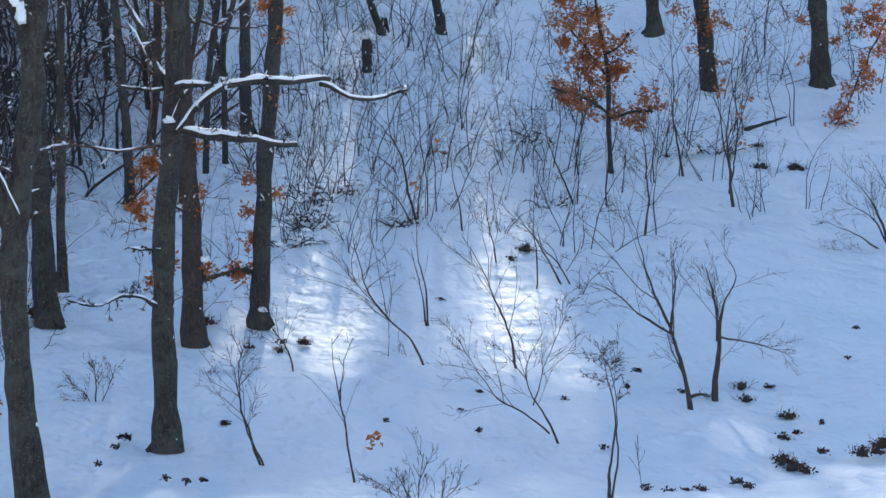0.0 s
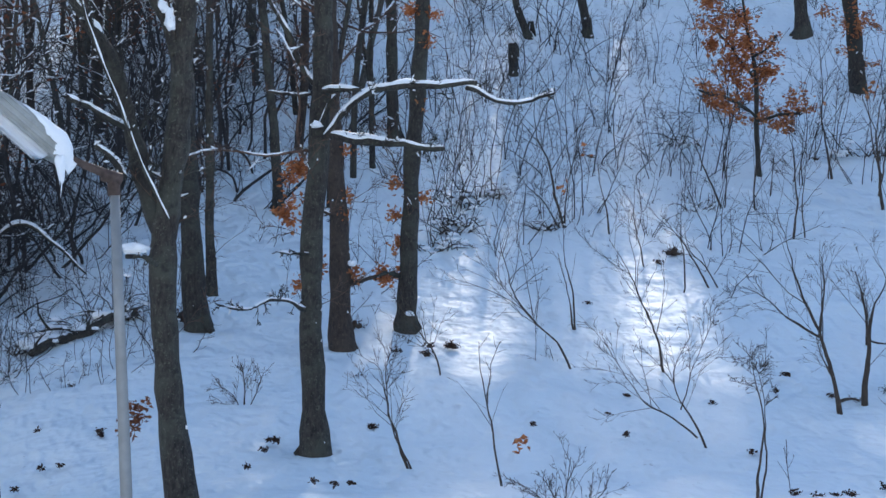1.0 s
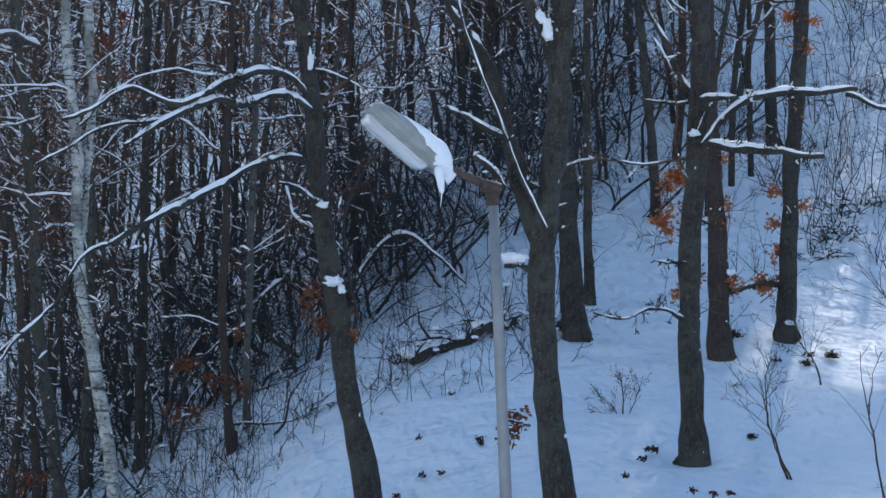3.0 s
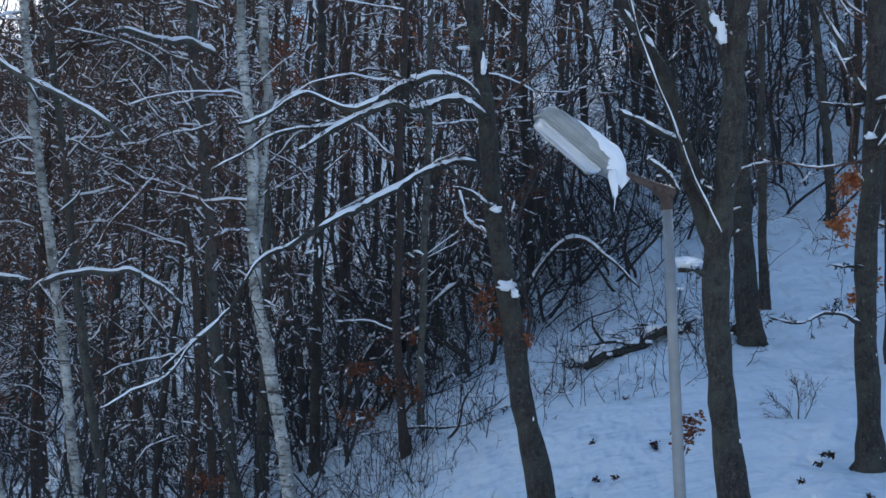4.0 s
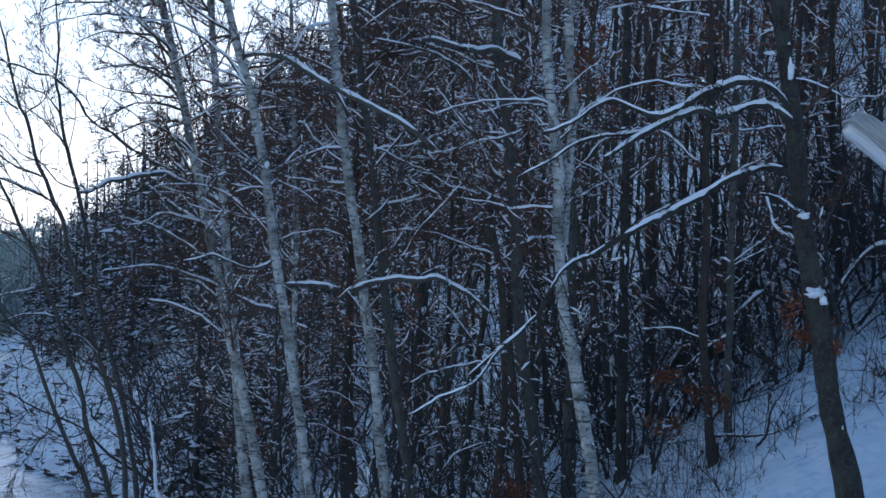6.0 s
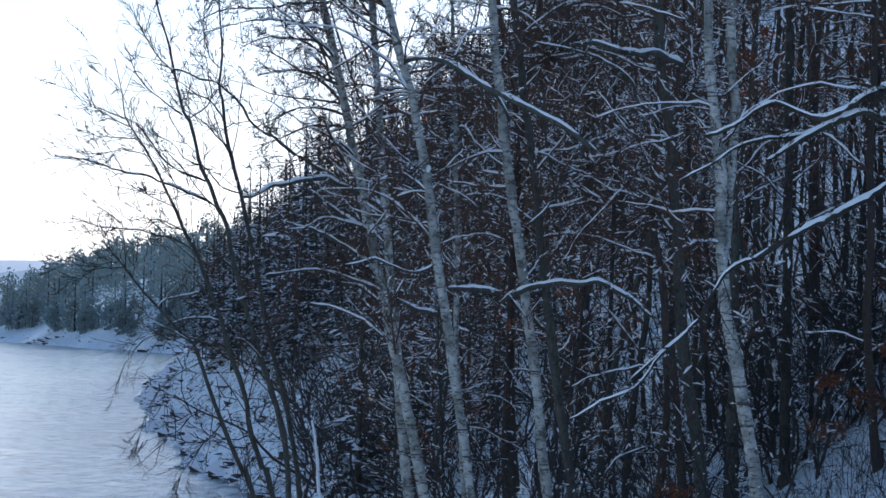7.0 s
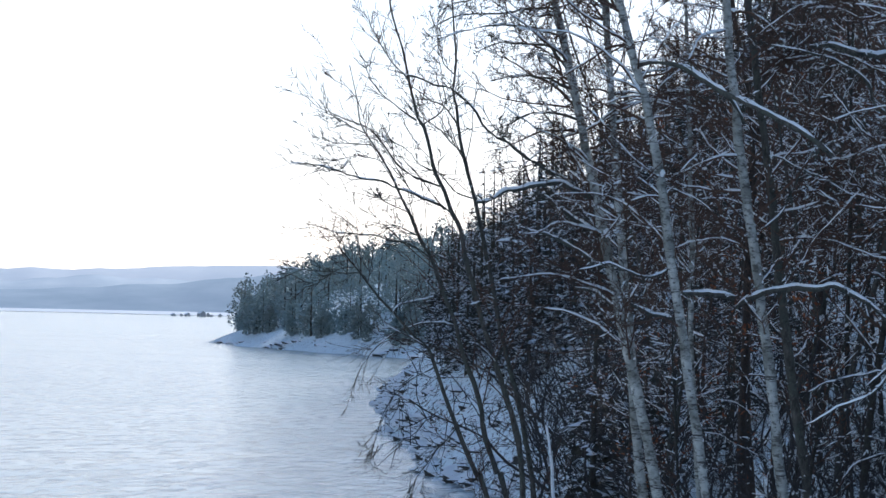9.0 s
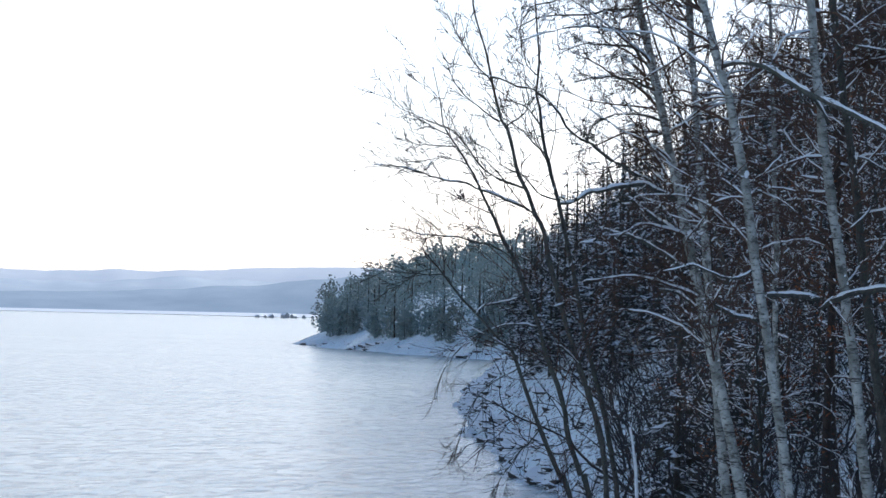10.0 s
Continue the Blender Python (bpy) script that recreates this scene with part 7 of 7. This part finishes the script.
def house(x, y, wide, seed):
    """A small far-off house with a pitched snowy roof."""
    rng = random.Random(seed)
    deep, tall = wide * 1.3, wide * 0.55
    ob = thing("house", pose(x, y, 0.3, 0, 0, rng.uniform(-20, 60)), "small pale house with a snowy roof by the far shore", "house", "houses across the lake")
    w = Tubes()
    h, k = wide / 2, deep / 2
    w.v = [Vector(p) for p in ((-h, -k, 0), (h, -k, 0), (h, k, 0), (-h, k, 0), (-h, -k, tall), (h, -k, tall), (h, k, tall), (-h, k, tall), (0, -k, tall * 1.7), (0, k, tall * 1.7))]
    w.f = [(0, 1, 5, 8, 4), (1, 2, 6, 5), (2, 3, 7, 9, 6), (3, 0, 4, 7)]
    part("wall", w, WALL, ob, "", False)
    r = Tubes()
    e = 0.35
    r.v = [Vector(p) for p in ((-h - e, -k - e, tall - 0.2), (0, -k - e, tall * 1.7 + 0.15), (h + e, -k - e, tall - 0.2), (-h - e, k + e, tall - 0.2), (0, k + e, tall * 1.7 + 0.15), (h + e, k + e, tall - 0.2))]
    r.f = [(0, 1, 4, 3), (1, 2, 5, 4)]
    part("roof", r, SNOW, ob, "snow-covered roof", False)


LITTER = leaf_material("leaf_litter", (0.02, 0.012, 0.008), (0.09, 0.045, 0.025))
WEED = leaf_material("dull_weed", (0.03, 0.04, 0.02), (0.07, 0.08, 0.045))
WALL = plain("house_plaster", (0.35, 0.36, 0.37), (0.5, 0.5, 0.5), 0.9, 0.0, 0.5, 0.0)


# ---- dry leaves that still hang on ----
leaf_spray(leaning_oak, -0.81, 0.00, 2.59, 0.23, 50, OAK_LEAF, 1)
leaf_spray(leaning_oak, -0.61, 0.00, 2.65, 0.13, 25, OAK_LEAF, 2)
leaf_spray(leaning_oak, -0.87, 0.00, 1.95, 0.18, 40, OAK_LEAF, 3)
leaf_spray(leaning_oak, -0.69, 0.00, 1.84, 0.15, 25, OAK_LEAF, 4)
leaf_spray(leaning_oak, -0.01, 0.00, 2.94, 0.15, 22, OAK_LEAF, 5)
leaf_spray(leaning_oak, -0.03, 0.00, 2.26, 0.12, 20, OAK_LEAF, 6)
leaf_spray(leaning_oak, 0.03, 0.00, 1.96, 0.11, 24, OAK_LEAF, 7)
leaf_spray(leaning_oak, 0.16, 0.00, 1.10, 0.13, 26, OAK_LEAF, 8)
leaf_spray(leaning_oak, -0.37, 0.00, 1.15, 0.11, 12, OAK_LEAF, 9)
leaf_spray(leaning_oak, -0.62, 0.00, 0.94, 0.08, 12, OAK_LEAF, 10)
leaf_spray(slim_oak, -0.34, 0.00, 0.74, 0.19, 46, OAK_LEAF, 11)
leaf_spray(slim_oak, -0.11, 0.00, 0.85, 0.10, 20, OAK_LEAF, 12)
leaf_spray(slim_oak, -0.14, 0.00, 1.27, 0.08, 14, OAK_LEAF, 13)
leaf_spray(slim_oak, -0.20, 0.00, 1.68, 0.08, 16, OAK_LEAF, 14)
leaf_spray(slim_oak, -0.21, 0.00, 2.14, 0.10, 16, OAK_LEAF, 15)
leaf_spray(slim_oak, 0.16, 0.00, 4.32, 0.14, 26, OAK_LEAF, 16)
leaf_spray(slim_oak, -0.01, 0.00, 4.75, 0.15, 26, OAK_LEAF, 17)
leaf_spray(slim_oak, 0.28, 0.00, 4.72, 0.10, 14, OAK_LEAF, 18)
leaf_spray(slim_oak, 0.22, 0.00, 1.94, 0.10, 16, OAK_LEAF, 19)
leaf_spray(slim_oak, 0.15, 0.00, 3.32, 0.08, 8, OAK_LEAF, 20)
leaf_spray(slope_tree_a, -0.15, -0.10, 1.59, 0.45, 40, OAK_LEAF, 21)
leaf_spray(slope_tree_a, 0.38, -0.10, 1.54, 0.39, 40, OAK_LEAF, 22)
leaf_spray(slope_tree_a, -0.45, -0.10, 1.71, 0.30, 30, OAK_LEAF, 23)
leaf_spray(slope_tree_a, 0.16, -0.10, 0.70, 0.30, 18, OAK_LEAF, 24)
leaf_spray(slope_tree_a, -0.38, -0.10, 0.93, 0.24, 14, OAK_LEAF, 25)
leaf_spray(slope_tree_b, -0.27, 0.00, 0.61, 0.19, 22, OAK_LEAF, 26)
leaf_spray(slope_tree_b, 0.29, 0.00, 0.97, 0.17, 20, OAK_LEAF, 27)
leaf_spray(slope_tree_b, -0.17, 0.00, 1.45, 0.22, 20, OAK_LEAF, 28)
leaf_spray(slope_tree_b, -0.41, 0.00, 1.45, 0.24, 24, OAK_LEAF, 29)
leaf_spray(slope_tree_b, 0.54, -3.00, -0.70, 0.29, 40, OAK_LEAF, 30)
leaf_spray(slope_tree_b, 0.86, -3.00, 0.09, 0.34, 60, OAK_LEAF, 31)
leaf_spray(slope_tree_b, 1.18, -3.00, 0.77, 0.38, 70, OAK_LEAF, 32)
leaf_spray(slope_tree_b, 0.95, -3.00, 1.10, 0.34, 60, OAK_LEAF, 33)
leaf_spray(slope_tree_b, 0.26, -3.00, -0.88, 0.16, 20, OAK_LEAF, 34)
leaf_spray(slope_tree_b, 0.50, -3.00, 1.22, 0.23, 24, OAK_LEAF, 35)
leaf_spray(slope_tree_b, 0.21, -3.00, -1.14, 0.14, 14, OAK_LEAF, 36)
limb(slope_tree_b, ((0.05, 0.00, 2.60, 0.050), (0.90, -1.60, 2.50, 0.040), (1.35, -2.80, 1.60, 0.028), (1.15, -3.00, 0.75, 0.020), (0.84, -3.00, 0.05, 0.015), (0.50, -3.00, -0.72, 0.011), (0.22, -3.00, -1.12, 0.007)), BARK, 0.2, 86)
for k, (x, z, r) in enumerate(((1.15, 0.45, 0.32), (0.75, -0.30, 0.30), (0.98, -0.10, 0.26), (1.25, 1.30, 0.36), (0.40, -0.95, 0.20), (0.75, 0.95, 0.26))):
    leaf_spray(slope_tree_b, x, -3.0, z, r, 30, OAK_LEAF, 170 + k)
leaf_spray(brown_tree, -0.55, 0.00, 2.53, 0.12, 26, DULL_LEAF, 37)
leaf_spray(brown_tree, -0.35, 0.00, 2.37, 0.10, 24, DULL_LEAF, 38)
leaf_spray(brown_tree, -0.86, 0.00, 2.74, 0.14, 24, DULL_LEAF, 39)
leaf_spray(brown_tree, -0.67, 0.00, 2.88, 0.10, 20, DULL_LEAF, 40)
leaf_spray(brown_tree, -0.44, 0.00, 2.63, 0.08, 16, DULL_LEAF, 41)
leaf_spray(twin_stem, -0.70, 0.00, 1.27, 0.23, 46, DULL_LEAF, 42)
leaf_spray(twin_stem, -0.45, 0.00, 1.03, 0.21, 40, DULL_LEAF, 43)
leaf_spray(twin_stem, -0.68, 0.00, 0.50, 0.19, 36, DULL_LEAF, 44)
leaf_spray(twin_stem, -0.93, 0.00, 0.58, 0.16, 26, DULL_LEAF, 45)
leaf_spray(twin_stem, -0.06, 0.00, 1.69, 0.16, 20, DULL_LEAF, 46)
leaf_spray(twin_stem, -0.00, 0.00, 0.88, 0.16, 26, DULL_LEAF, 47)
leaf_spray(birch, -0.12, 3.00, 7.72, 0.15, 36, DULL_LEAF, 48)
leaf_spray(birch, -0.28, 3.00, 7.29, 0.15, 36, DULL_LEAF, 49)
leaf_spray(birch, -0.17, 3.00, 6.87, 0.12, 20, DULL_LEAF, 50)
leaf_spray(birch, -0.01, 3.00, 6.53, 0.14, 18, DULL_LEAF, 51)
leaf_spray(birch, -0.44, 3.00, 7.12, 0.12, 14, DULL_LEAF, 52)
leaf_spray(fork_tree, -0.59, 1.00, 0.98, 0.11, 30, DULL_LEAF, 53)
leaf_spray(fork_tree, -0.68, 1.00, 0.85, 0.10, 24, DULL_LEAF, 54)
leaf_spray(fork_tree, -0.53, 1.00, 1.11, 0.09, 18, DULL_LEAF, 55)
leaf_spray(rotten_stem, 0.24, -1.00, 1.80, 0.13, 24, DULL_LEAF, 56)
leaf_spray(rotten_stem, 0.08, -1.00, 1.92, 0.11, 18, DULL_LEAF, 57)
leaf_spray(rotten_stem, 0.43, -1.00, 1.84, 0.09, 16, DULL_LEAF, 58)

# ---- lumps of snow lodged in the trees ----
snow_lump(fork_tree, -0.61, -0.40, 2.77, 0.157, 0.084, 62)
snow_lump(fork_tree, -0.30, -0.10, 5.23, 0.073, 0.159, 63)
snow_lump(fork_tree, -0.38, -0.10, 5.38, 0.061, 0.110, 64)
snow_lump(brown_tree, -0.52, -0.35, 2.94, 0.114, 0.083, 65)
snow_lump(brown_tree, -0.42, -0.30, 2.86, 0.057, 0.089, 66)
snow_lump(brown_tree, -0.83, -0.30, 5.42, 0.045, 0.166, 67)
snow_lump(brown_tree, -0.66, -0.30, 3.81, 0.076, 0.064, 68)
snow_lump(brown_tree, -1.07, -0.30, 5.63, 0.076, 0.032, 69)
snow_lump(limb_tree, -0.08, -0.30, 3.91, 0.081, 0.054, 70)
snow_lump(limb_tree, 0.56, -0.40, 4.42, 0.067, 0.034, 71)
snow_lump(poplar_a, -0.87, -0.20, 7.69, 0.096, 0.080, 72)
snow_lump(poplar_a, -0.74, -0.20, 7.74, 0.080, 0.056, 73)
snow_lump(poplar_b, -0.79, -0.20, 8.09, 0.039, 0.070, 74)
snow_lump(slim_oak, 0.05, -0.20, 0.18, 0.075, 0.050, 75)
snow_lump(leaning_oak, 0.14, -0.30, 1.24, 0.081, 0.073, 76)

# ---- small things on the slope ----
young_oak = key_tree("oak_tree", 11.62, 46.57, -14.01, ((0.00, 0.00, -0.05, 0.046), (-0.04, 0.00, 0.89, 0.044), (-0.09, 0.00, 1.85, 0.038), (-0.27, 0.00, 2.71, 0.030), (-0.39, 0.00, 3.56, 0.020)),
    BARK, 'young oak full of dry orange leaves', 77)
limb(young_oak, ((-0.07, 0.00, 1.11, 0.032), (-0.45, -0.20, 1.35, 0.032), (-1.14, -0.40, 1.53, 0.021)), BARK, 0, 80)
limb(young_oak, ((-0.04, 0.00, 1.00, 0.032), (0.40, -0.20, 1.10, 0.032), (0.82, -0.30, 1.15, 0.021)), BARK, 0, 81)
limb(young_oak, ((-0.10, 0.00, 1.85, 0.032), (-0.47, 0.20, 2.30, 0.021), (-0.81, 0.30, 2.73, 0.021)), BARK, 0, 82)
limb(young_oak, ((-0.15, 0.00, 2.17, 0.032), (0.11, 0.00, 2.39, 0.021), (0.27, 0.00, 2.61, 0.021)), BARK, 0, 83)
leaf_spray(young_oak, -0.81, 0.28, 3.02, 0.49, 78, OAK_LEAF, 59)
leaf_spray(young_oak, -0.59, -0.28, 2.59, 0.59, 104, OAK_LEAF, 60)
leaf_spray(young_oak, -0.42, -0.14, 2.22, 0.59, 104, OAK_LEAF, 61)
leaf_spray(young_oak, -0.15, 0.00, 2.07, 0.54, 91, OAK_LEAF, 62)
leaf_spray(young_oak, -0.90, 0.14, 2.54, 0.39, 52, OAK_LEAF, 63)
leaf_spray(young_oak, -1.04, 0.28, 1.54, 0.39, 52, OAK_LEAF, 64)
leaf_spray(young_oak, -0.78, -0.28, 1.47, 0.45, 65, OAK_LEAF, 65)
leaf_spray(young_oak, -0.45, -0.14, 1.33, 0.45, 65, OAK_LEAF, 66)
leaf_spray(young_oak, -0.25, 0.00, 1.64, 0.34, 39, OAK_LEAF, 67)
leaf_spray(young_oak, 0.24, 0.14, 1.16, 0.45, 65, OAK_LEAF, 68)
leaf_spray(young_oak, 0.61, 0.28, 1.17, 0.45, 65, OAK_LEAF, 69)
leaf_spray(young_oak, 0.77, -0.28, 1.33, 0.30, 26, OAK_LEAF, 70)
leaf_spray(young_oak, 0.46, -0.14, 0.95, 0.34, 39, OAK_LEAF, 71)
leaf_spray(young_oak, -0.24, 0.00, 1.10, 0.30, 20, OAK_LEAF, 72)
leaf_spray(young_oak, -0.68, 0.14, 1.95, 0.34, 31, OAK_LEAF, 73)
for k, (x, z, r) in enumerate(((-0.30, 3.05, 0.42), (-0.66, 3.45, 0.42), (-0.20, 2.60, 0.36), (0.10, 2.35, 0.36), (0.22, 1.95, 0.30), (-0.95, 3.30, 0.34), (-0.45, 3.75, 0.36))):
    leaf_spray(young_oak, x, 0.1, z, r, 44, OAK_LEAF, 160 + k)
limb(young_oak, ((-0.30, 0.00, 2.80, 0.018), (-0.62, 0.05, 3.20, 0.014), (-0.95, 0.10, 3.45, 0.008)), BARK, 0, 84)
limb(young_oak, ((-0.14, 0.00, 1.95, 0.016), (0.08, 0.10, 2.15, 0.012), (0.30, 0.20, 2.05, 0.007)), BARK, 0, 85)
clump(9.45, 28.79, 0.22, 1, 99)
clump(9.47, 29.20, 0.15, 1, 100)
clump(9.51, 28.45, 0.13, 1, 101)
clump(10.56, 29.47, 0.18, 1, 102)
clump(10.98, 29.90, 0.20, 1, 103)
clump(10.77, 29.55, 0.14, 1, 104)
clump(10.13, 29.67, 0.09, 1, 105)
clump(7.91, 27.28, 0.09, 0, 106)
clump(7.71, 27.13, 0.06, 0, 107)
clump(7.51, 27.13, 0.08, 0, 108)
clump(8.48, 27.78, 0.10, 0, 109)
clump(8.52, 27.46, 0.09, 0, 110)
clump(7.32, 27.39, 0.07, 0, 111)
clump(10.65, 33.50, 0.09, 0, 112)
clump(10.40, 31.85, 0.16, 2, 113)
clump(9.95, 30.62, 0.12, 2, 114)
clump(10.70, 31.38, 0.04, 0, 115)
clump(9.08, 34.68, 0.06, 0, 116)
clump(8.74, 33.84, 0.05, 0, 117)
clump(7.74, 33.26, 0.06, 0, 118)
clump(8.71, 37.45, 0.05, 0, 119)
clump(12.86, 36.24, 0.03, 0, 120)
clump(3.12, 34.86, 0.17, 1, 121)
clump(4.63, 36.66, 0.14, 1, 122)
clump(4.23, 36.25, 0.12, 1, 123)
clump(7.04, 38.92, 0.09, 0, 124)
clump(1.80, 31.20, 0.06, 0, 125)
clump(1.63, 30.51, 0.06, 0, 126)
clump(2.06, 28.28, 0.04, 0, 127)
clump(2.28, 28.06, 0.04, 0, 128)
clump(2.47, 28.14, 0.04, 0, 129)
clump(3.05, 32.11, 0.03, 0, 130)
clump(5.15, 32.24, 0.04, 0, 131)
clump(6.22, 32.76, 0.03, 0, 132)
clump(6.23, 31.54, 0.04, 0, 133)
clump(4.09, 38.03, 0.17, 1, 134)
clump(10.27, 33.57, 0.16, 2, 135)
clump(10.14, 32.87, 0.14, 2, 136)
clump(0.79, 38.24, 0.28, 1, 137)
clump(3.31, 37.86, 0.20, 1, 138)
clump(14.42, 46.15, 0.22, 1, 139)
clump(15.04, 45.90, 0.24, 1, 140)
clump(14.81, 47.55, 0.14, 0, 141)
clump(12.90, 47.27, 0.09, 0, 142)
clump(8.99, 41.79, 0.20, 1, 143)
clump(8.64, 41.26, 0.10, 0, 144)
clump(8.70, 48.12, 0.12, 0, 145)
clump(10.21, 30.91, 0.04, 0, 146)
clump(12.19, 34.67, 0.03, 0, 147)
clump(-0.79, 31.07, 0.05, 0, 230)
clump(-0.34, 32.25, 0.06, 0, 231)
clump(-1.04, 31.21, 0.05, 0, 232)
clump(-1.31, 30.54, 0.06, 0, 233)
clump(1.72, 31.21, 0.05, 0, 234)
clump(-0.77, 35.07, 0.07, 0, 235)
clump(1.79, 31.15, 0.04, 0, 236)
clump(1.37, 29.41, 0.05, 0, 237)
clump(3.09, 32.12, 0.05, 0, 238)
clump(3.81, 36.45, 0.08, 0, 239)
clump(4.32, 36.69, 0.10, 0, 240)
clump(9.42, 33.48, 0.05, 0, 241)
clump(7.54, 30.28, 0.05, 0, 242)
clump(6.68, 33.83, 0.05, 0, 243)
clump(8.76, 37.59, 0.06, 0, 244)
clump(7.04, 38.92, 0.08, 0, 245)
clump(4.61, 36.66, 0.09, 0, 246)
clump(6.21, 32.69, 0.05, 0, 247)
clump(9.11, 34.66, 0.06, 0, 248)
clump(-1.15, 33.14, 0.05, 0, 249)
clump(-0.35, 32.46, 0.06, 0, 250)
stump(8.04, 54.06, 0.115, 0.78)
log(14.89, 48.62, 15.92, 49.24)
snowed_heap(5.96, 45.11, 0.50, 150)
snowed_heap(6.34, 45.66, 0.40, 151)
snowed_heap(5.58, 44.05, 0.40, 152)
snowed_heap(5.16, 42.49, 0.45, 153)
snowed_heap(10.74, 48.83, 0.45, 154)
snowed_heap(5.56, 43.50, 0.35, 155)
snowed_heap(7.11, 43.62, 0.30, 156)
snowed_heap(10.04, 44.38, 0.30, 157)
snowed_heap(13.86, 47.47, 0.50, 158)
snowed_heap(-1.17, 37.58, 0.40, 159)
snowed_heap(-0.68, 38.04, 0.45, 160)
snowed_heap(-0.18, 38.55, 0.40, 161)
snowed_heap(-1.49, 37.42, 0.35, 162)
snowed_heap(-1.76, 36.21, 0.35, 163)
fallen_trunk(-1.43, 37.02, 0.12, 38.55)
dead_branch(-3.88, 38.96, 5.68, 1.57, 1.30, 2)
dead_branch(-3.68, 40.88, 5.15, 2.10, 1.46, 3)
dead_branch(-5.75, 42.71, 7.67, 1.92, 1.92, 4)
dead_branch(-12.45, 55.88, 12.56, 2.80, 1.53, 5)
dead_branch(-16.01, 61.55, 14.58, 2.83, 2.26, 6)
dead_branch(-1.69, 40.61, 2.38, 1.99, 1.35, 7)
dead_branch(-4.68, 39.98, 6.68, 1.43, 1.07, 8)
dead_branch(-13.40, 55.97, 13.47, 3.07, 2.56, 9)
dead_branch(-16.08, 62.21, 14.49, 3.71, 2.28, 11)
house(-962.2, 1866.6, 2.5, 177)
house(-951.9, 1871.9, 3.1, 178)
house(-941.6, 1877.1, 5.0, 179)
house(-935.3, 1880.2, 3.7, 180)
house(-927.8, 1883.9, 3.1, 181)
house(-956.0, 1869.8, 2.5, 182)
